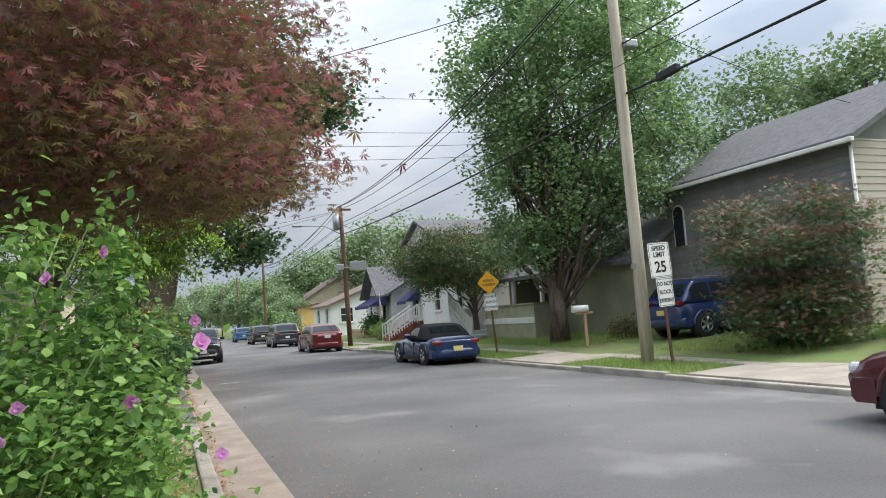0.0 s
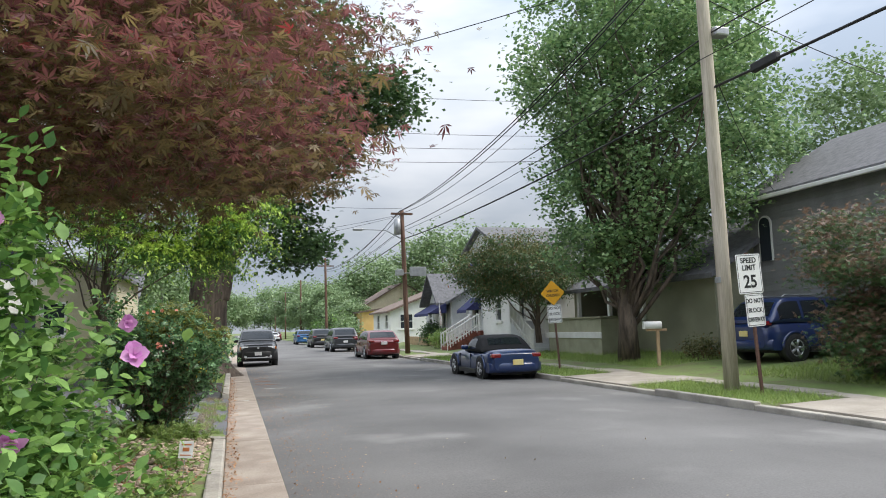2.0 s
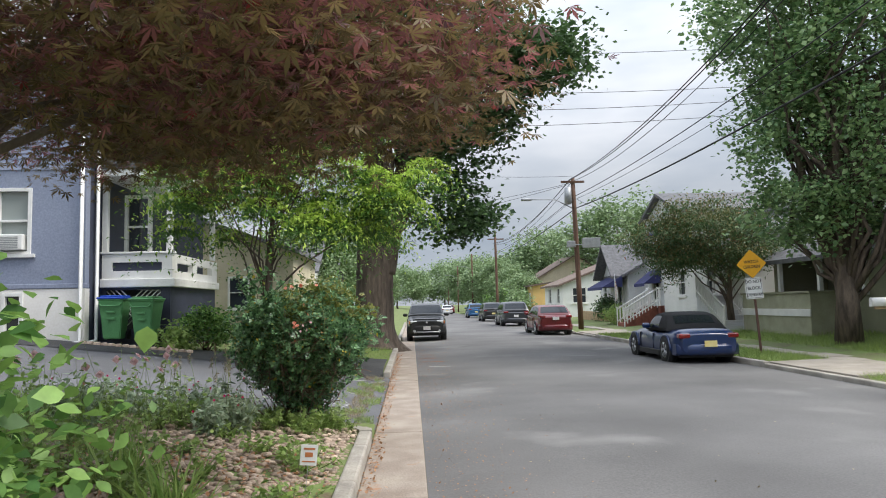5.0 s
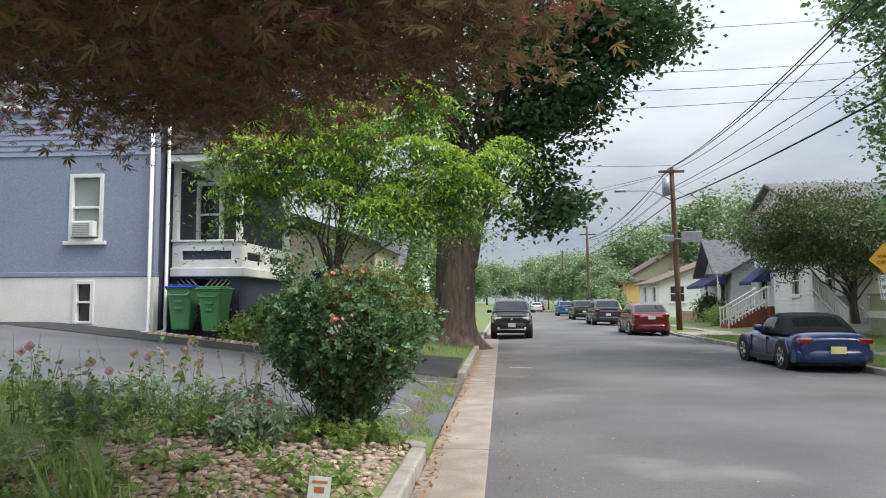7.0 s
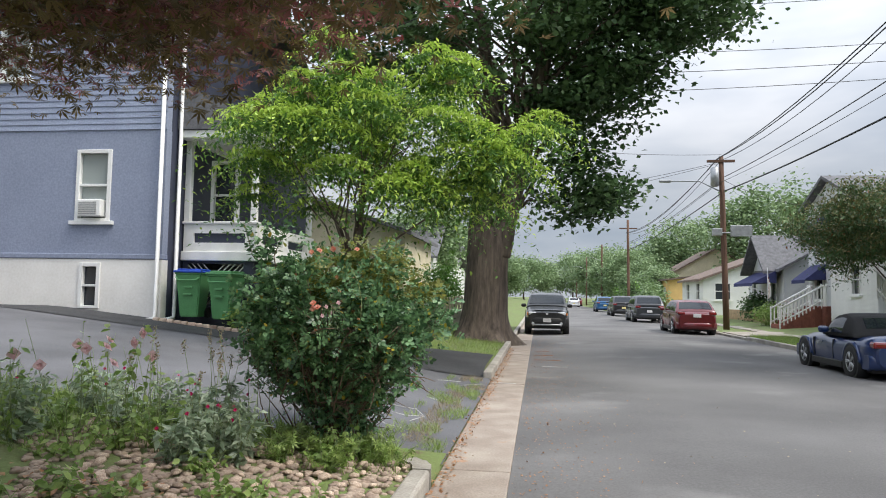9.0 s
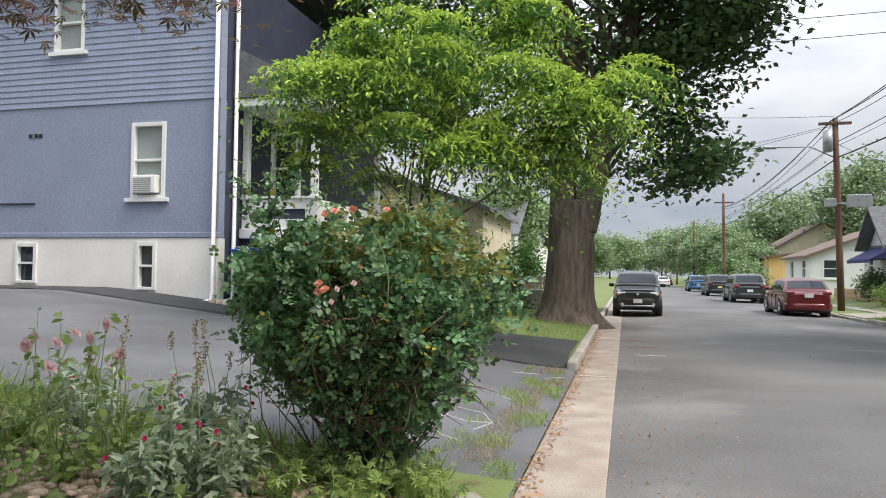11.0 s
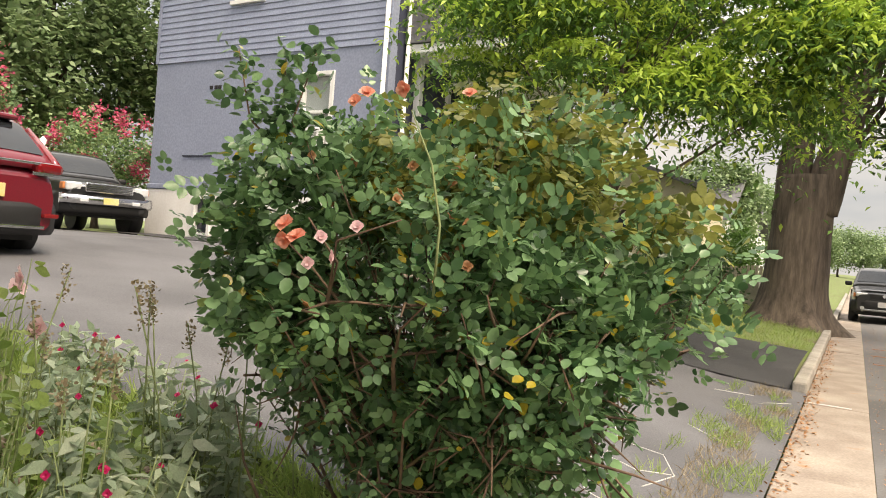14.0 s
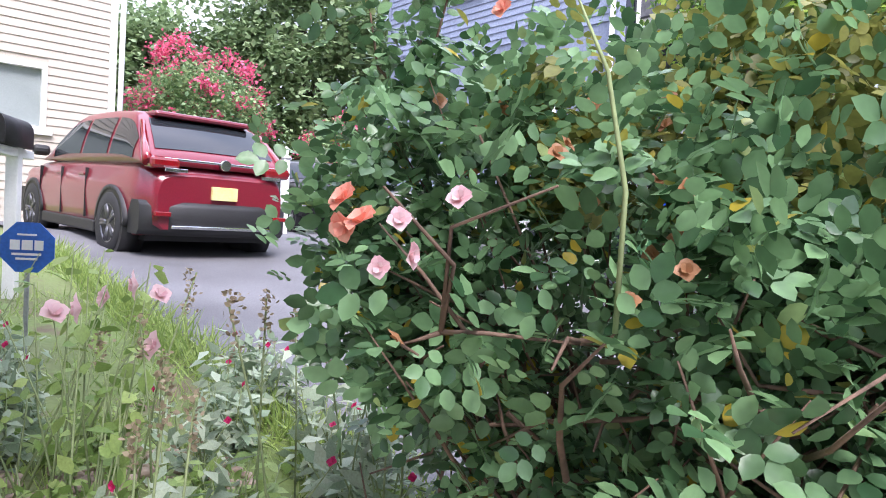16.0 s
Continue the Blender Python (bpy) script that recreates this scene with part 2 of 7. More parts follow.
    "leaf_red": leaf_material("purple_maple_leaves", (0.105, 0.040, 0.043), (0.33, 0.13, 0.125), 0.5, odd=(0.30, 0.05, 0.05)),
    "leaf_red_in": leaf_material("inner_maple_leaves", (0.085, 0.066, 0.03), (0.23, 0.165, 0.07), 0.52),
    "leaf_bronze": leaf_material("bronze_leaves", (0.07, 0.095, 0.035), (0.22, 0.20, 0.08), 0.35, odd=(0.25, 0.09, 0.03)),
    "leaf_brown": leaf_material("brown_maple_leaves", (0.085, 0.065, 0.04), (0.30, 0.18, 0.125), 0.35),
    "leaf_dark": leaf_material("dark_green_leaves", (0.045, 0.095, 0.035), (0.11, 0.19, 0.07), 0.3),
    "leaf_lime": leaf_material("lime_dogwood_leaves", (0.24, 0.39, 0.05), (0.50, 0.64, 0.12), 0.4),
    # darker copy of leaf_lime for the dogwood's undersides, shade put into the colour
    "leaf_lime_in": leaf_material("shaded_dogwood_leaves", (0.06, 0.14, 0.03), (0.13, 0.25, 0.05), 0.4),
    "leaf_green": leaf_material("street_tree_leaves", (0.095, 0.20, 0.08), (0.38, 0.52, 0.24), 0.37),
    # far greens made paler: distance haze put into the leaf colour
    "leaf_far": leaf_material("far_leaves", (0.13, 0.21, 0.09), (0.30, 0.40, 0.20), 0.3),
    "leaf_silver": leaf_material("silvery_leaves", (0.22, 0.31, 0.19), (0.48, 0.55, 0.40), 0.3),
    "leaf_weed": leaf_material("weed_leaves", (0.16, 0.27, 0.06), (0.36, 0.47, 0.14), 0.35),
    "stem": material("green_stems", (0.27, 0.33, 0.15), (0.19, 0.24, 0.10), 0.8, bump=0.1),
    "twig": material("rose_canes", (0.22, 0.14, 0.095), (0.11, 0.07, 0.05), 0.85, bump=0.4, scale=14),
    "dry": leaf_material("dry_stalks", (0.25, 0.20, 0.12), (0.42, 0.34, 0.22), 0.2),
    "litter": leaf_material("fallen_leaves", (0.30, 0.14, 0.06), (0.48, 0.26, 0.13), 0.2),
}


def paint(name, c):
    m = material(name, c, tuple(v * 0.92 for v in c), rough=0.32, scale=0.8, bump=0, coat=0.7)
    m.node_tree.nodes["Principled BSDF"].inputs["Specular IOR Level"].default_value = 0.5
    return m


# ---- mesh helpers ----
def box(bm, x0, x1, y0, y1, z0, z1, bevel=0.0, m=None):
    r = bmesh.ops.create_cube(bm, size=1.0, matrix=Matrix.LocRotScale(((x0 + x1) / 2, (y0 + y1) / 2, (z0 + z1) / 2), None, (abs(x1 - x0), abs(y1 - y0), abs(z1 - z0))))
    if m is not None:
        bmesh.ops.transform(bm, matrix=m, verts=r["verts"])
    if bevel:
        bmesh.ops.bevel(bm, geom=list({e for v in r["verts"] for e in v.link_edges}), offset=bevel, segments=2, affect="EDGES", profile=0.5)
    return bm


def tube(bm, pts, radii, n=8, cap=True):
    """A tapered tube through points."""
    pts = [Vector(p) for p in pts]
    rings = []
    for i, p in enumerate(pts):
        d = (pts[min(i + 1, len(pts) - 1)] - pts[max(i - 1, 0)]).normalized()
        a = d.cross(Vector((0.3, 0.9, 0.1)) if abs(d.y) < 0.9 else Vector((1, 0, 0))).normalized()
        b = d.cross(a)
        rings.append([bm.verts.new(p + (a * math.cos(k * math.tau / n) + b * math.sin(k * math.tau / n)) * radii[i]) for k in range(n)])
    for r0, r1 in zip(rings, rings[1:]):
        for k in range(n):
            f = bm.faces.new((r0[k], r0[(k + 1) % n], r1[(k + 1) % n], r1[k]))
            f.smooth = True
    if cap:
        bm.faces.new(rings[0]), bm.faces.new(rings[-1][::-1])
    return bm


def poly(bm, pts, thick=0.0):
    """A flat panel through points; thick pushes it along its normal."""
    f = bm.faces.new([bm.verts.new(p) for p in pts])
    if thick:
        f.normal_update()
        r = bmesh.ops.extrude_face_region(bm, geom=[f])
        bmesh.ops.translate(bm, vec=f.normal * thick, verts=[v for v in r["geom"] if isinstance(v, bmesh.types.BMVert)])
    return bm


def part(name, bm, mat, parent=None, label=""):
    me = bpy.data.meshes.new(name)
    bmesh.ops.recalc_face_normals(bm, faces=bm.faces)
    bm.to_mesh(me)
    bm.free()
    me.materials.append(mat)
    ob = new(name, me)
    ob.parent = parent
    if label:
        ob["label"] = label
    return ob


def thing(name, label, category, group="", kind="", at=None):
    ob = new(name)
    ob.empty_display_size = 0.1
    if at is not None:
        ob.matrix_world = at
    return tagged(ob, label, category, group, kind)


def bulk(name, verts, faces, mat, parent=None, smooth=False):
    """One mesh from arrays: verts (n, 3), faces (m, k)."""
    verts, faces = np.asarray(verts, np.float32), np.asarray(faces, np.int32)
    me = bpy.data.meshes.new(name)
    me.vertices.add(len(verts)), me.loops.add(faces.size), me.polygons.add(len(faces))
    me.vertices.foreach_set("co", verts.ravel())
    me.loops.foreach_set("vertex_index", faces.ravel())
    me.polygons.foreach_set("loop_start", np.arange(0, faces.size, faces.shape[1], dtype=np.int32))
    if smooth:
        me.polygons.foreach_set("use_smooth", np.ones(len(faces), bool))
    me.update(calc_edges=True)
    me.materials.append(mat)
    ob = new(name, me)
    ob.parent = parent
    return ob


def leaf_shape(kind):
    """Vertices and quads of one leaf, one long, its stalk at the origin, along +y."""
    if kind == "oval":
        v = [(0, 0, 0), (0.26, 0.3, 0.06), (0.30, 0.58, 0.05), (0, 1, -0.05), (-0.30, 0.58, 0.05), (-0.26, 0.3, 0.06), (0, 0.5, 0)]
        f = [(0, 1, 2, 6), (0, 6, 4, 5), (6, 2, 3, 4)]
    elif kind == "round":
        v = [(0, 0, 0), (0.24, 0.16, 0.05), (0.37, 0.45, 0.07), (0.26, 0.78, 0.04), (0, 1, -0.06), (-0.26, 0.78, 0.04), (-0.37, 0.45, 0.07), (-0.24, 0.16, 0.05), (0, 0.5, 0)]
        f = [(0, 1, 2, 8), (8, 2, 3, 4), (8, 4, 5, 6), (0, 8, 6, 7)]
    elif kind == "spray":
        v, f = [], []
        w, g = leaf_shape("round")
        for x0, y0, a, s in ((0, 0.62, 0, 0.40), (0.02, 0.52, -62, 0.36), (-0.02, 0.52, 62, 0.36), (0.02, 0.22, -72, 0.31), (-0.02, 0.22, 72, 0.31)):
            a = radians(a)
            rot = np.array(((math.cos(a), -math.sin(a), 0), (math.sin(a), math.cos(a), 0), (0, 0, 1)))
            f += [tuple(int(i) + len(v) for i in q) for q in g]
            v += [tuple(p) for p in (w * s) @ rot.T + np.array((x0, y0, -0.12 * y0 * y0))]
    elif kind == "maple":
        v, f = [(0, 0, 0)], []
        for a, r in ((-78, 0.55), (-40, 0.85), (0, 1.0), (40, 0.85), (78, 0.55)):
            a0 = radians(a)
            for da, rr in ((-13, 0.5), (0, 1.0), (13, 0.5)):
                v.append((math.sin(a0 + radians(da)) * r * rr, math.cos(a0 + radians(da)) * r * rr, -0.12 * r * rr))
            k = len(v)
            f.append((0, k - 3, k - 2, k - 1))
    elif kind == "blade":
        v, f = [(-0.03, 0, 0), (0.03, 0, 0), (0.022, 0.55, 0.1), (-0.022, 0.55, 0.1), (0.004, 1, 0.34), (-0.004, 1, 0.34)], [(0, 1, 2, 3), (3, 2, 4, 5)]
    elif kind == "drop":
        v, f = [(0, 0, 0), (0.2, 0.42, 0.05), (0, 1, -0.1), (-0.2, 0.42, 0.05)], [(0, 1, 2, 3)]
    else:
        v, f = [(0, 0, 0), (0.38, 0.45, 0.06), (0, 1, -0.04), (-0.38, 0.45, 0.06)], [(0, 1, 2, 3)]
    return np.array(v, np.float32), np.array(f, np.int32)


def leaves(name, at, size, mat, parent=None, kind="leaf", up=0.6, droop=0.3, spread=0.35, seed=1, out=None):
    """Many leaves at points. up: how far blades face the sky; out: centre from which they point away."""
    r = np.random.default_rng(seed)
    at = np.asarray(at, np.float32)
    n = len(at)
    v, f = leaf_shape(kind)
    d = r.normal(size=(n, 3))
    d[:, 2] = d[:, 2] * 0.5 - droop
    if out is not None:
        w = at - np.asarray(out)
        d += 0.6 * w / (np.linalg.norm(w, axis=1, keepdims=True) + 1e-6)
    d /= np.linalg.norm(d, axis=1, keepdims=True)
    nrm = r.normal(size=(n, 3)) * (1 - up)
    nrm[:, 2] += up * 1.4
    x = np.cross(d, nrm)
    x /= np.linalg.norm(x, axis=1, keepdims=True) + 1e-6
    z = np.cross(x, d)
    s = size * (1 + spread * r.uniform(-1, 1, (n, 1, 1)))
    pts = at[:, None, :] + s * (v[None, :, 0:1] * x[:, None] + v[None, :, 1:2] * d[:, None] + v[None, :, 2:3] * z[:, None])
    faces = (f[None] + (np.arange(n) * len(v))[:, None, None]).reshape(-1, f.shape[1])
    return tagged(bulk(name, pts.reshape(-1, 3), faces, mat, parent, kind in ("round", "spray", "oval")), kind="stuff" if parent else "")


def clumps(r, centre, radii, count, per, clump, flat=0.5, shell=0.55, low=-1.0, gap=0.0, gap_scale=0.6, dome=0.0):
    """Points in clumps within an ellipsoid, most near its skin, with gaps."""
    c = np.asarray(centre, float)
    got = []
    while len(got) < count:
        d = r.normal(size=3)
        d /= np.linalg.norm(d)
        if d[2] < low:
            continue
        p = d * (shell + (1 - shell) * r.random() ** 0.6) * (0.82 + 0.3 * noise.noise(Vector(d * 2.3 + c)))
        p = c + p * radii
        if gap and noise.noise(Vector(p * gap_scale)) < gap - 0.5:
            continue
        got.append(p)
    got = np.array(got)
    off = r.normal(size=(count, per, 3)) * clump * np.array((1, 1, flat))
    off[:, :, 2] -= dome * (off[:, :, 0] ** 2 + off[:, :, 1] ** 2) / clump
    return (got[:, None] + off).reshape(-1, 3), got


def limbs(owner, mat, base, height, r0, tips, n=9, start=0.35, seed=3, lean=(0, 0)):
    """A trunk and, each by itself, the limbs that reach towards the tips."""
    bm = bmesh.new()
    r = np.random.default_rng(seed)
    base = Vector(base)
    top = base + Vector((lean[0], lean[1], height))
    stem = [base + (top - base) * f + Vector((r.normal() * 0.05, r.normal() * 0.05, 0)) * (f > 0) * height * 0.2 for f in (0, 0.12, 0.35, 0.6, 0.8, 1.0)]
    tube(bm, stem, [r0 * 1.45, r0 * 1.05, r0 * 0.9, r0 * 0.7, r0 * 0.45, r0 * 0.15], n)
    part("trunk", bm, mat, owner)
    for tip in tips:
        tip = Vector(tip)
        f = min(0.92, start + (1 - start) * r.random() * 0.8)
        k = f * 5
        a = stem[min(4, int(f * 5))].lerp(stem[min(5, int(f * 5) + 1)], k - int(k))
        length = (tip - a).length
        rr = r0 * 0.30 * (1.15 - f)
        pts = [a]
        for g in (0.2, 0.4, 0.6, 0.8):
            bow = math.sin(math.pi * g)
            pts.append(a.lerp(tip, g) + Vector((r.normal() * 0.045 * length, r.normal() * 0.045 * length, 0.09 * length * bow + r.normal() * 0.03 * length)))
        pts.append(tip)
        part("limb", tube(bmesh.new(), pts, [rr, rr * 0.82, rr * 0.62, rr * 0.42, rr * 0.26, rr * 0.1], 6), mat, owner)



def rise(x, y):
    """Height of the ground beside the road."""
    if x < -0.6:
        return 0.13 + min(0.95, 0.098 * max(0.0, -x - 0.75))
    if x > 8.0:
        return 0.13 + min(0.55, 0.075 * max(0.0, x - 9.5))
    return 0.0

# ---- ground, road, kerbs ----
def sheet(name, xs, ys, height, mat, label, category):
    v = [(x, y, height(x, y)) for y in ys for x in xs]
    w = len(xs)
    f = [(j * w + i, j * w + i + 1, (j + 1) * w + i + 1, (j + 1) * w + i) for j in range(len(ys) - 1) for i in range(w - 1)]
    return tagged(bulk(name, v, f, mat, smooth=True), label, category, kind="structure")


def ground_height(x, y):
    if -0.62 < x < 8.2:
        return -0.06
    z = rise(x, y) - 0.03
    if x < -0.6 and 13.7 < y < 20.6:
        z -= 0.16 if x > -2.4 else 0.02
    return z + 0.03 * noise.noise((x * 0.7, y * 0.7, 0)) if abs(x) < 40 else z


ground_xs = [-900, -300, -120, -60, -40, -30, -24, -20] + [-18 + 0.6 * i for i in range(29)] + [-0.63, -0.61, 0, 4, 8.05, 8.12, 8.16] + [8.5 + 0.75 * i for i in range(16)] + [22, 26, 32, 40, 60, 120, 300, 900]
ground_ys = [-600, -200, -60, -30, -15] + [-8 + 0.8 * i for i in range(75)] + [54, 58, 64, 72, 80, 100, 130, 170, 230, 320, 500, 1200]
ground = sheet("ground", ground_xs, ground_ys, ground_height, M["soil"], "patchy lawn soil along the street reaching the horizon", "ground")
road = sheet("road", [0, 1, 2, 3, 4, 5, 6, 7, 8.0], [-60, -30] + list(range(-20, 60, 2)) + [80, 120, 180, 260, 400], lambda x, y: 0.05 * (1 - ((x - 4) / 4) ** 2), M["asphalt"], "worn grey asphalt street with soft patches", "road")

SLAB_YS = [-14 + 3.05 * i for i in range(40)]
gutter = tagged(thing("gutter", "stained concrete gutter strip beside the asphalt", "gutter"), kind="structure")
slab_mesh = {}


def slab(parent, name, x0, x1, y0, y1, z0, z1, mat, bevel=0.012, slope=0.0):
    """A cast slab; alike ones share a mesh."""
    key = (name, round(x1 - x0, 3), round(y1 - y0, 3), round(z1 - z0, 3), slope)
    if key not in slab_mesh:
        bm = box(bmesh.new(), 0, x1 - x0, 0, y1 - y0, 0, z1 - z0, bevel)
        for v in bm.verts:
            v.co.z += slope * v.co.x
        slab_mesh[key] = part(name, bm, mat, parent)
        ob = slab_mesh[key]
    else:
        ob = new(name, slab_mesh[key].data)
        ob.parent = parent
    ob.location = (x0, y0, z0)
    return ob


for y in SLAB_YS:
    slab(gutter, "slab", -0.60, -0.002, y, y + 3.04, -0.15, 0.008 + 0.004 * math.sin(y * 3), M["concrete"])

kerb_l = tagged(thing("kerb_left", "worn concrete kerb stones along the garden edge", "kerb"), kind="structure")
for y in [-14 + 1.53 * i for i in range(18)] + [20.1 + 1.53 * i for i in range(30)]:
    if y + 1.5 < 13.2 or y > 20:
        slab(kerb_l, "kerb_stone", -0.76, -0.604, y, y + 1.52, -0.15, 0.145, M["kerb"], 0.025)
slab(kerb_l, "kerb_stone", -0.76, -0.604, 12.01, 12.84, -0.15, 0.145, M["kerb"], 0.025)
# the kerb bends into the driveway mouth at both ends
bm = bmesh.new()
for k in range(6):
    a0, a1 = radians(k * 15), radians(k * 15 + 14.5)
    r0, r1, cx, cy = 0.55, 0.70, -1.30, 12.85
    q = [(cx + r * math.cos(a), cy + r * math.sin(a)) for r, a in ((r0, a0), (r1, a0), (r1, a1), (r0, a1))]
    poly(bm, [(*p, -0.1) for p in q][::-1], 0.0)
    top = [bm.verts.new((*p, 0.145 - 0.012 * k)) for p in q]
    low = [bm.verts.new((*p, -0.1)) for p in q]
    bm.faces.new(top)
    for i in range(4):
        bm.faces.new((low[i], low[(i + 1) % 4], top[(i + 1) % 4], top[i]))
part("kerb_bend", bm, M["kerb"], kerb_l)
kerb_r = tagged(thing("kerb_right", "low weathered concrete kerb with dropped driveway ends", "kerb"), kind="structure")
DROPS = [(8.4, 12.6), (17.3, 20.6), (36.4, 39.6)]
for i in range(64):
    y = -14 + 1.5 * i
    low = any(a - 0.8 < y + 0.7 < b for a, b in DROPS)
    slab(kerb_r, "kerb_stone", 8.0, 8.16, y, y + 1.49, -0.15, 0.095 if low else 0.14, M["kerb"], 0.025)

# sidewalk flags and driveway aprons on the far side
pavement = tagged(thing("pavement", "pale concrete sidewalk flags with grassy joints", "sidewalk"), kind="structure")
for i in range(70):
    y = -14 + 1.25 * i
    slab(pavement, "flag", 9.75, 11.05, y, y + 1.235, 0.02, 0.165 + 0.006 * math.sin(i * 2.3), M["walk"], 0.01)
for a, b in DROPS:
    n = max(2, round((b - a) / 1.6))
    for k in range(n):
        slab(pavement, "apron", 8.165, 9.74, a + k * (b - a) / n, a + (k + 1) * (b - a) / n - 0.015, -0.02, 0.128, M["walk"], 0.008, 0.026)
        slab(pavement, "drive_flag", 11.06, 13.6, a + k * (b - a) / n, a + (k + 1) * (b - a) / n - 0.015, 0.03, 0.172, M["drive"] if a > 15 else M["walk"], 0.008, 0.075)

# driveway on the garden side
driveway = sheet("driveway", [-26 + 0.5 * i for i in range(51)] + [-0.605], [13.55 + 0.35 * i for i in range(20)] + [20.62], lambda x, y: (rise(x, y) * min(1.0, (-x - 0.5) / 1.6) if x > -2.1 else rise(x, y)) + 0.012, M["drive"], "aged grey asphalt driveway sloping up beside the house", "driveway")
def strip_point(x, f):
    near = float(np.interp(x, (-14.9, -9.5, -5.0, -2.3, -0.78), (20.7, 20.3, 19.9, 19.4, 20.1)))
    far = float(np.interp(x, (-14.9, -8.2, -5.2, -2.3, -0.78), (21.77, 21.75, 21.9, 23.0, 23.4)))
    y = near + (far - near) * f
    flat = min(1.0, max(0.0, (y - 20.4) / 0.5))
    fall = min(1.0, (-x - 0.5) / 1.6)
    return (x, y, rise(x, y) * (fall + (1 - fall) * flat) + 0.026 + 0.02 * flat)


strip_xs = [-14.9 + 0.47 * i for i in range(30)] + [-0.78]
strip_v = [strip_point(x, k / 9) for k in range(10) for x in strip_xs]
strip_w = len(strip_xs)
tagged(bulk("asphalt_patch", strip_v, [(j * strip_w + i, j * strip_w + i + 1, (j + 1) * strip_w + i + 1, (j + 1) * strip_w + i) for j in range(9) for i in range(strip_w - 1)], M["fresh"], smooth=True), "fresh black asphalt strip at the driveway edge", "asphalt patch", kind="structure")

# ---- houses ----
def wall_with_holes(bm, axis, at, depth, a0, a1, z0, z1, holes):
    """A wall of a given thickness along x or y, cut by openings (a0, a1, z0, z1)."""
    cuts_a = sorted({a0, a1, *[v for h in holes for v in h[:2]]})
    cuts_z = sorted({z0, z1, *[v for h in holes for v in h[2:]]})
    for a, b in zip(cuts_a, cuts_a[1:]):
        for c, d in zip(cuts_z, cuts_z[1:]):
            if any(h[0] <= (a + b) / 2 <= h[1] and h[2] <= (c + d) / 2 <= h[3] for h in holes):
                continue
            if axis == "x":
                box(bm, at, at + depth, a, b, c, d)
            else:
                box(bm, a, b, at, at + depth, c, d)
    bmesh.ops.remove_doubles(bm, verts=bm.verts, dist=0.0005)
    return bm


def window(parent, axis, at, a0, a1, z0, z1, out=-1, pane="glass", sill=True, trim=None, mid=True, name="window"):
    """A sash window in an opening: frame, two panes, sill."""
    trim = trim or M["white"]
    w = new(name)
    w.parent = parent
    def bx(bm, u0, u1, a, b, c, d, bevel=0.006):
        u0, u1 = sorted((at + out * u0, at + out * u1))
        return box(bm, u0, u1, a, b, c, d, bevel) if axis == "x" else box(bm, a, b, u0, u1, c, d, bevel)
    bm, t, e = bmesh.new(), 0.085, 0.04
    bx(bm, -0.1, e, a0, a0 + t, z0, z1), bx(bm, -0.1, e, a1 - t, a1, z0, z1)
    bx(bm, -0.1, e - 0.003, a0 + t, a1 - t, z1 - t, z1), bx(bm, -0.1, e - 0.003, a0 + t, a1 - t, z0, z0 + t * 0.7)
    if mid:
        bx(bm, -0.08, e - 0.02, a0 + t, a1 - t, (z0 + z1) / 2 - 0.025, (z0 + z1) / 2 + 0.025)
    part("window_frame", bm, trim, w)
    if mid:
        part("pane", bx(bmesh.new(), -0.07, -0.06, a0 + t, a1 - t, (z0 + z1) / 2 + 0.026, z1 - t - 0.002, 0), M[pane], w)
        part("pane", bx(bmesh.new(), -0.09, -0.08, a0 + t, a1 - t, z0 + t * 0.7 + 0.002, (z0 + z1) / 2 - 0.026, 0), M[pane], w)
    else:
        part("pane", bx(bmesh.new(), -0.09, -0.08, a0 + t, a1 - t, z0 + t * 0.7 + 0.002, z1 - t - 0.002, 0), M[pane], w)
    if sill:
        part("window_sill", bx(bmesh.new(), -0.02, 0.09, a0 - 0.1, a1 + 0.1, z0 - 0.09, z0 - 0.003), trim, w)
    return w


def boards(parent, axis, at, a0, a1, z0, z1, pitch, mat, out=-1, name="board", skip=()):
    """Lapped boards, each one an object on a shared mesh."""
    made = {}
    z = z0
    while z < z1 - 0.02:
        h = min(pitch, z1 - z)
        runs = [(a0, a1)]
        for s0, s1, c, d in skip:
            if c < z + h and d > z:
                runs = [q for r0, r1 in runs for q in ((r0, min(r1, s0)), (max(r0, s1), r1)) if q[1] - q[0] > 0.02]
        for r0, r1 in runs:
            key = (round(r1 - r0, 3), round(h, 3))
            if key not in made:
                bm = bmesh.new()
                p = [(0.0, 0.0), (out * 0.024, 0.0), (out * 0.006, h + 0.006), (0.0, h + 0.006)]
                rows = [[bm.verts.new((u, a, w) if axis == "x" else (a, u, w)) for u, w in p] for a in (0, r1 - r0)]
                bm.faces.new(rows[0]), bm.faces.new(rows[1][::-1])
                for k in range(4):
                    bm.faces.new((rows[0][k], rows[0][(k + 1) % 4], rows[1][(k + 1) % 4], rows[1][k]))
                ob = made[key] = part(name, bm, mat, parent)
            else:
                ob = new(name, made[key].data)
                ob.parent = parent
            ob.location = (at, r0, z) if axis == "x" else (r0, at, z)
        z += pitch


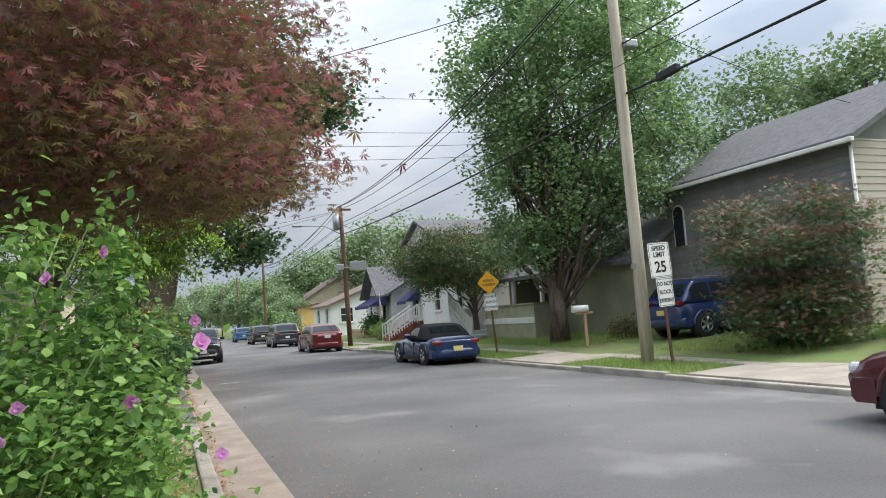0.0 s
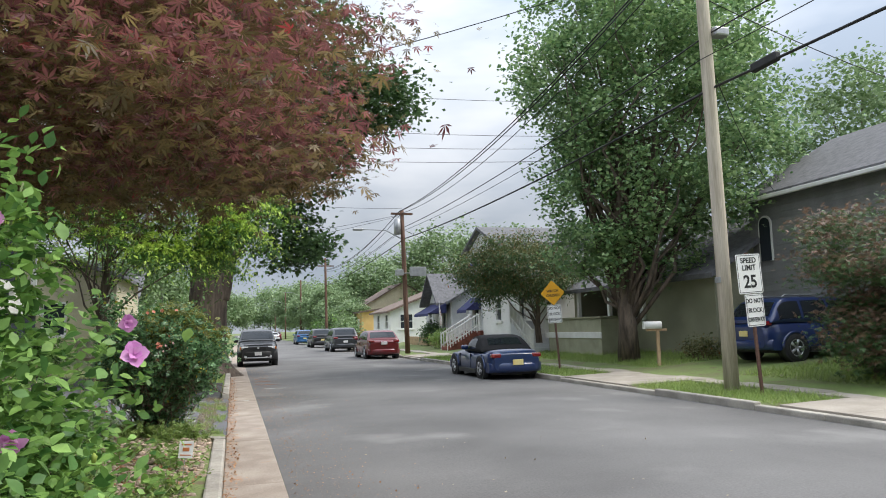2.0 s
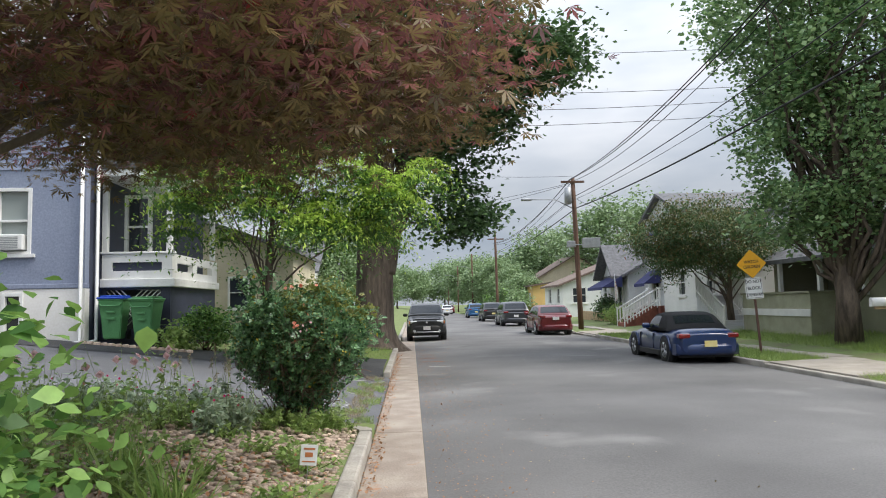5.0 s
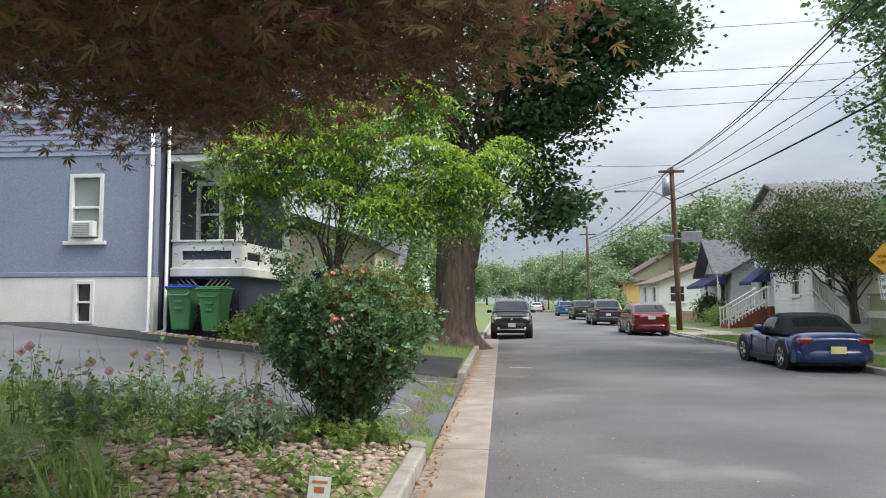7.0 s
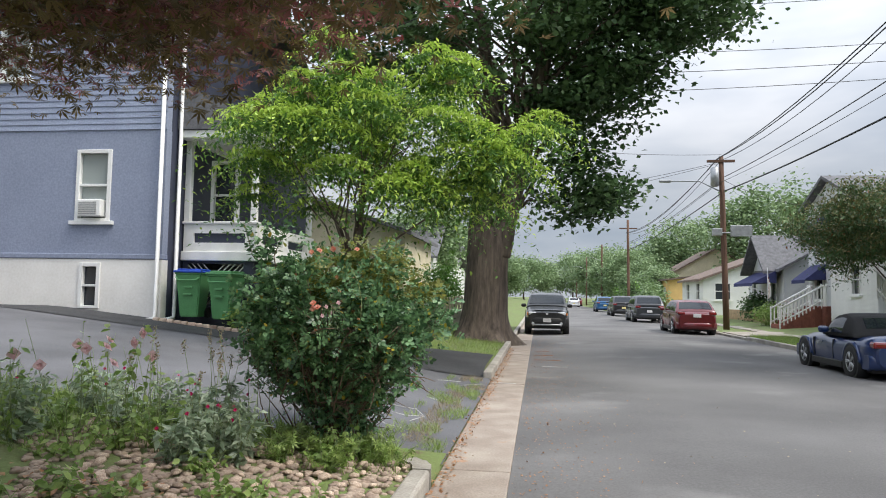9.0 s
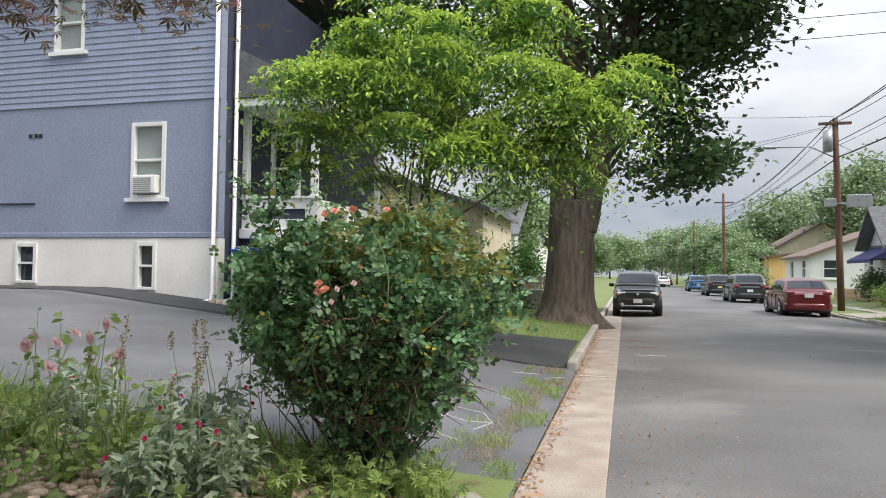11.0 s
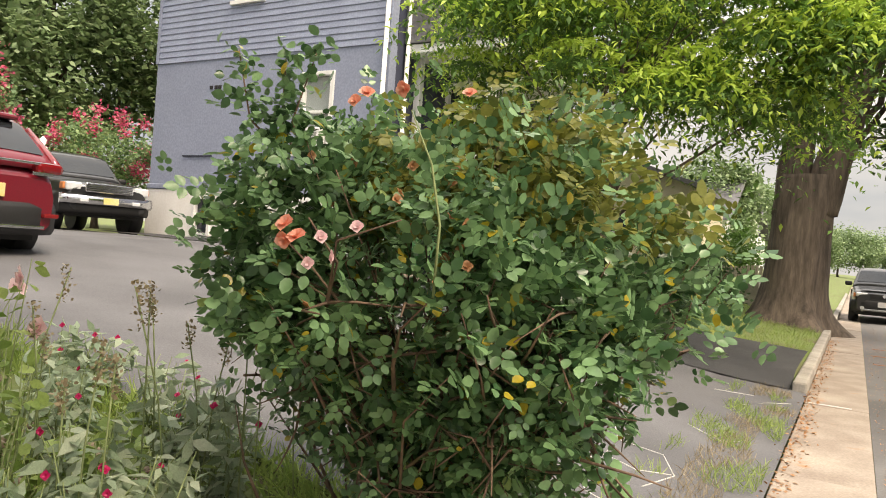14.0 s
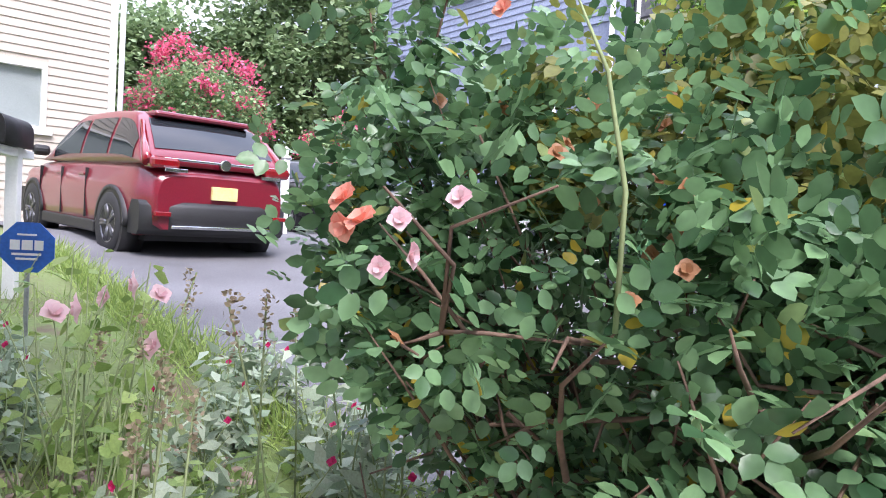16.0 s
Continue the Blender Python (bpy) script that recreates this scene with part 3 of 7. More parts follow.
def gable_roof(parent, x0, x1, y0, y1, z, ridge, mat, along="x", over_=0.35, thick=0.16):
    """Two roof slopes; the ridge runs along x or y."""
    bm = bmesh.new()
    def P(a, b, c):
        return (a, b, c) if along == "x" else (b, a, c)
    if along == "x":
        a0, a1, b0, b1 = x0 - over_, x1 + over_, y0 - over_, y1 + over_
    else:
        a0, a1, b0, b1 = y0 - over_, y1 + over_, x0 - over_, x1 + over_
    mid, rise_ = (b0 + b1) / 2, ridge - z
    drop = over_ * rise_ / ((b1 - b0) / 2)
    for s, b in ((1, b0), (-1, b1)):
        q = [P(a0, b, z - drop), P(a1, b, z - drop), P(a1, mid, ridge), P(a0, mid, ridge)]
        v = [bm.verts.new(p) for p in q] + [bm.verts.new((p[0], p[1], p[2] + thick)) for p in q]
        for f in ((0, 1, 2, 3), (4, 5, 6, 7), (0, 1, 5, 4), (1, 2, 6, 5), (2, 3, 7, 6), (3, 0, 4, 7)):
            bm.faces.new([v[i] for i in f])
    return part("roof", bm, mat, parent)


def gable_end(parent, axis, at, a0, a1, z, ridge, depth, mat, name="gable"):
    bm = bmesh.new()
    q = [(a0, z), (a1, z), ((a0 + a1) / 2, ridge)]
    rows = [[bm.verts.new((u, a, c) if axis == "x" else (a, u, c)) for a, c in q] for u in (at, at + depth)]
    bm.faces.new(rows[0]), bm.faces.new(rows[1][::-1])
    for k in range(3):
        bm.faces.new((rows[0][k], rows[0][(k + 1) % 3], rows[1][(k + 1) % 3], rows[1][k]))
    return part(name, bm, mat, parent)


# The blue house: stucco storey on a white foundation, lapped boards above
blue = thing("blue_house", "blue-grey stucco house with a white painted foundation", "house", at=None)
BX0, BX1, BY, BY1 = -14.66, -8.0, 21.81, 31.5
holes = [(-10.12, -9.28, 3.03, 4.64)]
part("wall", wall_with_holes(bmesh.new(), "y", BY, 0.22, BX0, BX1, 2.3, 5.08, holes), M["blue_wall"], blue, "painted blue-grey stucco wall")
base_holes = [(-9.92, -9.42, 1.08, 2.09), (-13.06, -12.47, 1.18, 2.07)]
part("foundation", wall_with_holes(bmesh.new(), "y", BY - 0.03, 0.25, BX0 - 0.02, BX1 + 0.02, 0.2, 2.17, base_holes), M["white_wall"], blue, "white painted foundation wall")
part("ledge", box(bmesh.new(), BX0 - 0.03, BX1 + 0.03, BY - 0.055, BY + 0.2, 2.175, 2.295, 0.02), M["blue_wall"], blue)
# street-side wall in a much darker navy than the other walls
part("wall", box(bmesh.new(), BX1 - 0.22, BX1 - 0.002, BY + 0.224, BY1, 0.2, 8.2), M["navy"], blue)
part("wall", box(bmesh.new(), BX0 + 0.002, BX0 + 0.22, BY + 0.224, BY1, 0.2, 8.2), M["blue_wall"], blue)
part("wall", box(bmesh.new(), BX0 + 0.22, BX1 - 0.22, BY1 - 0.2, BY1, 0.2, 8.2), M["blue_wall"], blue)
up_hole = (-12.2, -11.4, 6.3, 7.6)
part("wall", wall_with_holes(bmesh.new(), "y", BY, 0.2, BX0, BX1, 5.084, 8.2, [up_hole]), M["blue_wall"], blue)
boards(blue, "y", BY - 0.002, BX0, BX1, 5.085, 8.2, 0.135, M["blue_board"], skip=[up_hole])
part("corner_trim", box(bmesh.new(), BX0 - 0.03, BX0 + 0.06, BY - 0.04, BY - 0.004, 5.09, 8.2, 0.005), M["blue_wall"], blue)
w = window(blue, "y", BY, *holes[0], pane="pane_pale")
bm = box(bmesh.new(), -9.98, -9.42, BY - 0.16, BY + 0.1, 3.12, 3.5, 0.02)
ac = part("air_conditioner", bm, M["white"], blue, "white window air conditioner")
for k in range(7):
    part("slat", box(bmesh.new(), -9.94, -9.52, BY - 0.168, BY - 0.158, 3.16 + k * 0.043, 3.18 + k * 0.043), M["steel"], ac)
window(blue, "y", BY - 0.03, *base_holes[0], sill=False)
window(blue, "y", BY - 0.03, *base_holes[1], sill=False)
window(blue, "y", BY, *up_hole, pane="pane_pale")
gable_roof(blue, BX0, BX1, BY, BY1, 8.2, 11.0, M["shingle"], along="x")
for x in (-12.82, -12.67, -12.55):
    part("vent", box(bmesh.new(), x, x + 0.09, BY - 0.02, BY - 0.001, 4.42, 4.5, 0.004), M["trim"], blue)
part("pipe_cover", box(bmesh.new(), -13.55, -12.6, BY - 0.03, BY - 0.001, 2.93, 2.96, 0.004), M["navy"], blue)
# downspouts
for x, y in ((BX1 - 0.06, BY - 0.08), (BX1 + 0.09, BY + 0.45)):
    bm = tube(bmesh.new(), [(x, y, 8.1), (x, y, 1.05), (x + 0.05, y - 0.1, 0.9), (x - 0.12, y - 0.3, 0.84)], [0.045] * 4, 8)
    part("downspout", bm, M["white"], blue, "white metal downspout")
# porch at the street side
PX0, PX1, PY0, PY1 = -7.96, -6.2, 22.65, 26.8
part("porch_skirt", wall_with_holes(bmesh.new(), "y", PY0 + 0.06, 0.1, PX0 - 0.03, PX1 - 0.06, 0.5, 2.2, [(PX0 + 0.1, PX1 - 0.3, 1.15, 2.14)]), M["navy"], blue)
part("porch_skirt", box(bmesh.new(), PX1 - 0.16, PX1 - 0.06, PY0 + 0.17, PY1, 0.4, 2.2), M["navy"], blue)
lat = bmesh.new()
for k in range(26):
    for s in (-1, 1):
        x = PX0 - 0.9 + k * 0.13
        a, b = Vector((x, PY0 + 0.09, 1.15)), Vector((x + s * 0.99, PY0 + 0.09, 2.14))
        if PX0 - 0.02 < min(a.x, b.x) and max(a.x, b.x) < PX1 - 0.2:
            tube(lat, [a, b], [0.016, 0.016], 4)
part("lattice", lat, M["white"], blue, "white diagonal porch lattice")
part("porch_floor", box(bmesh.new(), PX0 - 0.03, PX1 + 0.08, PY0 - 0.06, PY1, 2.2, 2.42, 0.02), M["white"], blue)
part("parapet", wall_with_holes(bmesh.new(), "y", PY0, 0.14, PX0, PX1, 2.424, 3.05, [(PX0 + 0.25, PX1 - 0.26, 2.62, 2.84)]), M["white"], blue, "white porch parapet with a long slot")
part("parapet_slot", box(bmesh.new(), PX0 + 0.25, PX1 - 0.26, PY0 + 0.06, PY0 + 0.12, 2.62, 2.84), M["navy"], blue)
part("parapet", wall_with_holes(bmesh.new(), "x", PX1 - 0.14, 0.14, PY0 + 0.144, PY1, 2.424, 3.05, [(PY0 + 0.4, PY0 + 1.7, 2.62, 2.84), (PY0 + 2.1, PY0 + 3.6, 2.62, 2.84)]), M["white"], blue)
part("rail_cap", box(bmesh.new(), PX0 - 0.03, PX1 + 0.05, PY0 - 0.04, PY0 + 0.18, 3.053, 3.11, 0.012), M["white"], blue)
for x, y in ((PX0 + 0.05, PY0 + 0.08), (PX1 - 0.09, PY0 + 0.08), (PX1 - 0.09, PY1 - 0.2)):
    part("porch_post", box(bmesh.new(), x - 0.07, x + 0.07, y - 0.07, y + 0.07, 3.11, 5.0, 0.01), M["white"], blue)
part("porch_roof", box(bmesh.new(), PX0 - 0.03, PX1 + 0.35, PY0 - 0.35, PY1 + 0.2, 5.0, 5.18, 0.02), M["white"], blue)
bm = bmesh.new()
v = [bm.verts.new(p) for p in ((PX0 - 0.03, PY0 - 0.4, 6.3), (PX1 + 0.4, PY0 - 0.4, 5.19), (PX1 + 0.4, PY1 + 0.3, 5.19), (PX0 - 0.03, PY1 + 0.3, 6.3), (PX0 - 0.03, PY0 - 0.4, 5.19), (PX0 - 0.03, PY1 + 0.3, 5.19))]
for f in ((0, 1, 2, 3), (0, 4, 1), (3, 2, 5), (0, 3, 5, 4), (1, 4, 5, 2)):
    bm.faces.new([v[i] for i in f])
part("roof", bm, M["shingle"], blue)
window(blue, "y", PY0 + 0.9, PX0 + 0.2, PX0 + 0.9, 3.0, 4.7)


def wheelie_bin(x, y, z, lid, label):
    b = thing("wheelie_bin", label, "bin", "bins beside the porch", at=pose(x, y, z, 0, 0, 4 if lid == "bin_blue" else -5))
    bm = bmesh.new()
    secs = [(0.20, 0.22, 0.03), (0.245, 0.27, 0.55), (0.29, 0.33, 0.98), (0.31, 0.35, 1.0)]
    rings = []
    for hx, hy, z0 in secs:
        rings.append([bm.verts.new((sx * hx - (0.03 if abs(k - 1.5) > 1 else 0) * 0, sy * hy, z0)) for k, (sx, sy) in enumerate(((-1, -1), (1, -1), (1, 1), (-1, 1)))])
    for r0, r1 in zip(rings, rings[1:]):
        for k in range(4):
            bm.faces.new((r0[k], r0[(k + 1) % 4], r1[(k + 1) % 4], r1[k]))
    bm.faces.new(rings[0]), bm.faces.new(rings[-1])
    bmesh.ops.bevel(bm, geom=bm.edges[:], offset=0.025, segments=2, affect="EDGES")
    part("body", bm, M["bin_green"], b)
    bm = box(bmesh.new(), -0.32, 0.32, -0.38, 0.36, 1.0, 1.05, 0.02)
    box(bm, -0.27, 0.27, -0.28, 0.3, 1.05, 1.09, 0.02)
    part("lid", bm, M[lid], b)
    part("grip", tube(bmesh.new(), [(-0.26, -0.345, 0.9), (-0.2, -0.37, 0.84), (0.2, -0.37, 0.84), (0.26, -0.345, 0.9)], [0.02] * 4, 6), M["bin_green"], b)
    part("catch_bar", box(bmesh.new(), -0.1, 0.1, -0.325, -0.28, 0.5, 0.55, 0.01), M["bin_green"], b)
    part("catch_bar", box(bmesh.new(), -0.1, 0.1, -0.335, -0.29, 0.66, 0.71, 0.01), M["bin_green"], b)
    for s in (-1, 1):
        part("wheel", tube(bmesh.new(), [(s * 0.2, 0.26, 0.12), (s * 0.27, 0.26, 0.12)], [0.12, 0.12], 14), M["rubber"], b)
    return b


wheelie_bin(-7.42, 22.18, 0.9, "bin_blue", "green wheeled bin with a blue lid beside the porch")
wheelie_bin(-6.64, 22.16, 0.86, "bin_green", "all-green wheeled bin with closed lid by the porch")


# The street's far side
def plain_house(name, label, x0, x1, y0, y1, z, eave, ridge, mat, roofmat, along, holes=(), side_holes=(), trim="white", group="houses across the street", openings=()):
    h = thing(name, label, "house", group)
    part("wall", wall_with_holes(bmesh.new(), "x", x0, 0.2, y0, y1, z, eave, list(holes) + list(openings)), mat, h)
    part("wall", wall_with_holes(bmesh.new(), "y", y0 + 0.002, 0.2, x0 + 0.202, x1, z, eave, list(side_holes)), mat, h)
    part("wall", box(bmesh.new(), x1 - 0.2, x1 - 0.002, y0 + 0.204, y1, z, eave), mat, h)
    part("wall", box(bmesh.new(), x0 + 0.202, x1 - 0.204, y1 - 0.2, y1 - 0.002, z, eave), mat, h)
    for hole in holes:
        window(h, "x", x0, *hole, trim=M[trim])
    for hole in side_holes:
        window(h, "y", y0, *hole, trim=M[trim])
    if ridge > eave:
        gable_roof(h, x0, x1, y0, y1, eave, ridge, roofmat, along)
        if along == "x":
            gable_end(h, "x", x0 + 0.01, y0, y1, eave, ridge - 0.05, 0.18, mat)
        else:
            gable_end(h, "y", y0 + 0.01, x0, x1, eave, ridge - 0.05, 0.18, mat)
    else:
        part("roof", box(bmesh.new(), x0 - 0.3, x1 + 0.3, y0 - 0.3, y1 + 0.3, eave, eave + 0.25, 0.02), roofmat, h)
    return h


GX = 15.6
grey = plain_house("grey_house", "dark grey two-storey house with lapped siding and arched window", GX, GX + 8, 14.3, 21.7, 0.4, 5.45, 7.6, M["grey_board"], M["shingle"], "y")
boards(grey, "x", GX - 0.002, 14.3, 21.7, 0.6, 5.4, 0.2, M["grey_board"], skip=[(20.75, 21.25, 3.35, 4.85)])
boards(grey, "y", 14.3, GX, GX + 8, 0.6, 5.4, 0.19, M["tan_board"])
aw = new("arched_window")
aw.parent = grey
for nm, rr, u, mt in (("window_frame", 0.29, 0.03, "white"), ("pane", 0.225, 0.05, "glass")):
    bm = bmesh.new()
    q = [(-rr, -1.15), (rr, -1.15)] + [(rr * math.cos(a * math.pi / 10), rr * math.sin(a * math.pi / 10)) for a in range(11)]
    poly(bm, [(GX - u, 21.0 + a, 4.5 + b) for a, b in q], 0.03)
    part(nm, bm, M[mt], aw)
part("gutter_pipe", box(bmesh.new(), GX - 0.5, GX - 0.37, 13.9, 22.0, 5.22, 5.34, 0.02), M["white"], grey)
part("gutter_pipe", tube(bmesh.new(), [(GX - 0.1, 14.25, 5.2), (GX - 0.1, 14.25, 0.5)], [0.05, 0.05], 6), M["white"], grey)

olive = plain_house("olive_house", "low olive stucco house with pale band and dark porch", 14.0, 22, 21.6, 31.2, 0.35, 3.05, 5.4, M["olive_wall"], M["shingle"], "y", openings=[(25.6, 31.0, 1.66, 2.9)])
part("porch_back", box(bmesh.new(), 16.0, 16.2, 25.0, 31.0, 1.2, 3.0), M["olive_wall"], olive)
part("porch_floor", box(bmesh.new(), 14.21, 16.0, 25.0, 31.0, 1.2, 1.3), M["pole"], olive)
window(olive, "x", 16.0, 26.4, 27.6, 1.7, 2.8)
window(olive, "x", 16.0, 29.0, 30.0, 1.7, 2.8)
part("porch_band", box(bmesh.new(), 12.55, 12.597, 26.35, 31.05, 0.98, 1.22, 0.01), M["white"], olive, "off-white painted porch band")
for y in (25.6, 28.0, 30.6):
    part("porch_post", box(bmesh.new(), 13.85, 13.99, y - 0.08, y + 0.08, 1.63, 3.0, 0.01), M["white"], olive)
part("wall", box(bmesh.new(), 12.6, 13.84, 26.4, 31.0, 0.2, 1.72, 0.02), M["olive_block"], olive, "painted block porch wall")
part("wall_cap", box(bmesh.new(), 12.54, 13.84, 26.34, 31.06, 1.724, 1.80, 0.01), M["olive_wall"], olive)

whiteh = plain_house("white_house", "white lapped-siding house with a side stair", 13.2, 22, 33.2, 41.0, 0.35, 3.7, 5.3, M["pale_board"], M["shingle"], "y", holes=[(34.6, 35.6, 1.8, 3.1), (38.0, 38.9, 1.8, 3.1)])
boards(whiteh, "x", 13.198, 33.2, 41.0, 0.4, 3.7, 0.2, M["pale_board"], skip=[(34.6, 35.6, 1.7, 3.15), (38.0, 38.9, 1.7, 3.15)])


def rail_stair(parent, x0, x1, y, z0, z1, n, mat_step, mat_rail, along=1, width=1.1, rails=(0, 1)):
    """A straight stair with balustrades, climbing towards +x (along 1) or +y (along 0)."""
    def P(a, b, c):
        return (a, b, c) if along else (b, a, c)
    for k in range(n):
        a0, a1 = x0 + (x1 - x0) * k / n, x0 + (x1 - x0) * (k + 1) / n
        q0, q1 = P(a0, y, 0), P(a1, y + width, 0)
        part("step", box(bmesh.new(), min(q0[0], q1[0]), max(q0[0], q1[0]), min(q0[1], q1[1]), max(q0[1], q1[1]), z0 - 0.1, z0 + (z1 - z0) * (k + 1) / n, 0.01), mat_step, parent)
    for s in rails:
        b = y + s * width
        part("handrail", tube(bmesh.new(), [P(x0, b, z0 + 0.9), P(x1, b, z1 + 0.9)], [0.045, 0.045], 6), mat_rail, parent)
        part("handrail", tube(bmesh.new(), [P(x0, b, z0 + 0.25), P(x1, b, z1 + 0.25)], [0.035, 0.035], 6), mat_rail, parent)
        m = max(5, int((x1 - x0) / 0.16))
        for k in range(m + 1):
            a, zz = x0 + (x1 - x0) * k / m, z0 + (z1 - z0) * k / m
            part("baluster", box(bmesh.new(), *sum(zip(P(a - 0.025, b - 0.025, 0), P(a + 0.025, b + 0.025, 0)), ())[:4], zz + 0.05 if k not in (0, m) else zz - 0.1, zz + (0.9 if k not in (0, m) else 1.02)), mat_rail, parent)


stair_g = thing("porch_stair", "grey wooden side stair with slatted balustrade", "stair")
rail_stair(stair_g, 31.3, 33.9, 12.0, 0.35, 1.75, 7, M["lightgrey_wall"], M["pale_board"], along=0)
stair_w = thing("porch_stair", "white-railed brick front steps", "stair")
rail_stair(stair_w, 11.2, 13.0, 41.6, 0.25, 1.3, 6, M["brick"], M["white"], along=1, width=1.3)
porch_w = thing("front_porch", "white balustraded brick porch", "porch")
part("deck", box(bmesh.new(), 13.02, 14.6, 41.2, 43.4, 0.3, 1.3, 0.02), M["brick"], porch_w)
for k in range(12):
    part("baluster", box(bmesh.new(), 13.04, 13.09, 41.25 + k * 0.06 if k < 5 else 42.95 + (k - 5) * 0.06, 41.29 + k * 0.06 if k < 5 else 42.99 + (k - 5) * 0.06, 1.3, 2.2), M["white"], porch_w)
part("handrail", box(bmesh.new(), 13.0, 13.12, 41.2, 41.58, 2.2, 2.28, 0.01), M["white"], porch_w)
part("handrail", box(bmesh.new(), 13.0, 13.12, 42.92, 43.4, 2.2, 2.28, 0.01), M["white"], porch_w)
tall = plain_house("grey_house_awnings", "light grey two-storey house with navy awnings", 14.4, 22, 41.4, 47.0, 0.3, 6.4, 7.6, M["lightgrey_wall"], M["shingle"], "x", holes=[(43.6, 44.6, 4.3, 5.6), (45.0, 46.2, 1.6, 3.0)])


def awning(parent, x, y0, y1, z, drop=0.7, reach=0.8):
    bm = bmesh.new()
    q = [(x, y0, z), (x, y1, z), (x - reach, y1, z - drop), (x - reach, y0, z - drop), (x - reach, y0, z - drop - 0.18), (x - reach, y1, z - drop - 0.18)]
    v = [bm.verts.new(p) for p in q] + [bm.verts.new((x, y0, z - drop)), bm.verts.new((x, y1, z - drop))]
    for f in ((0, 1, 2, 3), (3, 2, 5, 4), (0, 3, 6), (1, 7, 2), (6, 3, 2, 7)):
        bm.faces.new([v[i] for i in f])
    return part("awning", bm, M["awning"], parent, "navy canvas awning")


awning(tall, 14.39, 43.4, 44.8, 6.0)
awning(tall, 14.39, 44.7, 46.6, 3.4, 0.8, 1.0)
cott = plain_house("gabled_cottage", "light grey gabled cottage with a navy awning", 13.6, 22, 48.4, 55.0, 0.3, 3.3, 5.7, M["lightgrey_wall"], M["shingle"], "y", holes=[(53.2, 54.2, 1.6, 2.9), (49.6, 50.6, 0.5, 2.6)])
gable_roof(cott, 12.8, 17.0, 48.9, 53.0, 3.2, 5.2, M["shingle"], "x", 0.2)
gable_end(cott, "x", 13.3, 48.9, 53.0, 3.2, 5.1, 0.15, M["lightgrey_wall"])
awning(cott, 13.29, 48.6, 52.4, 3.2, 0.7, 1.3)
tanc = plain_house("brown_roofed_cottage", "pale cottage with a brown shingle roof", 12.2, 22, 61.5, 69.0, 0.3, 3.0, 4.9, M["pale_board"], M["shingle_brown"], "y", holes=[(62.4, 63.6, 1.5, 2.8), (66.0, 67.2, 1.5, 2.8)], side_holes=[(13.0, 14.2, 1.5, 2.8)])
yel = plain_house("yellow_house", "small yellow stucco house with white trim", 13.0, 22, 80.0, 88.0, 0.2, 3.4, 4.0, M["yellow_wall"], M["shingle_brown"], "y", holes=[(81.5, 82.5, 1.3, 2.7), (85.0, 86.0, 1.3, 2.7)])
for k, (y, z) in enumerate(((92, 6.2), (104, 5.4), (116, 6.0))):
    plain_house("roofed_house", "far house with a brown roof among trees", 15 + 2 * k, 26 + 2 * k, y, y + 9, 0, z - 2, z + 1.2, M["cream_wall"], M["shingle_brown"], "y", holes=[(y + 2, y + 3.2, 1.5, 2.9), (y + 5.5, y + 6.7, 1.5, 2.9)], group="far houses")

# Pale house behind the parked red car, and the one past the big tree
tan = thing("tan_house", "tan lapped-siding house with a wide white window", "house")
TX, TY1 = -15.0, 15.72
part("wall", wall_with_holes(bmesh.new(), "x", TX - 0.2, 0.198, 5.0, TY1, 0.6, 7.5, [(11.4, 14.58, 2.75, 3.92)]), M["tan_board"], tan)
boards(tan, "x", TX, 5.0, TY1 - 0.12, 0.75, 7.5, 0.15, M["tan_board"], out=1, skip=[(11.4, 14.58, 2.75, 3.92)])
part("wall", box(bmesh.new(), TX - 9, TX - 0.204, TY1 - 0.2, TY1, 0.6, 7.5), M["tan_board"], tan)
part("wall", box(bmesh.new(), TX - 9, TX - 0.204, 5.0, 5.2, 0.6, 7.5), M["tan_board"], tan)
part("wall", box(bmesh.new(), TX - 9.2, TX - 9.004, 5.0, TY1, 0.6, 7.5), M["tan_board"], tan)
part("corner_trim", box(bmesh.new(), TX + 0.002, TX + 0.035, TY1 - 0.118, TY1 + 0.01, 0.7, 7.5, 0.006), M["white"], tan)
part("downspout", tube(bmesh.new(), [(TX + 0.07, TY1 + 0.09, 7.4), (TX + 0.07, TY1 + 0.09, 0.9)], [0.05, 0.05], 8), M["white"], tan)
window(tan, "x", TX, 11.4, 12.96, 2.75, 3.92, out=1, pane="pane_pale", mid=False)
window(tan, "x", TX, 13.02, 14.58, 2.75, 3.92, out=1, pane="pane_pale", mid=False)
gable_roof(tan, TX - 9, TX, 5.0, TY1, 7.5, 10, M["shingle"], "y")

cream = plain_house("cream_house", "cream house with white door behind the tree", -16, -5.6, 37.5, 45, 0.4, 4.2, 6.0, M["cream_wall"], M["shingle"], "y", side_holes=[(-8.6, -7.6, 1.6, 3.1)], group="houses on the garden side")
for k, (y, z) in enumerate(((55, 5.2), (70, 6.4), (86, 5.6))):
    plain_house("far_house", "far pale house with grey roof", -17, -7 - k, y, y + 9, 0, z - 1, z + 1.6, M["pale_board"], M["shingle"], "x", side_holes=[(-12, -11, 1.6, 3.0)], group="houses on the garden side")

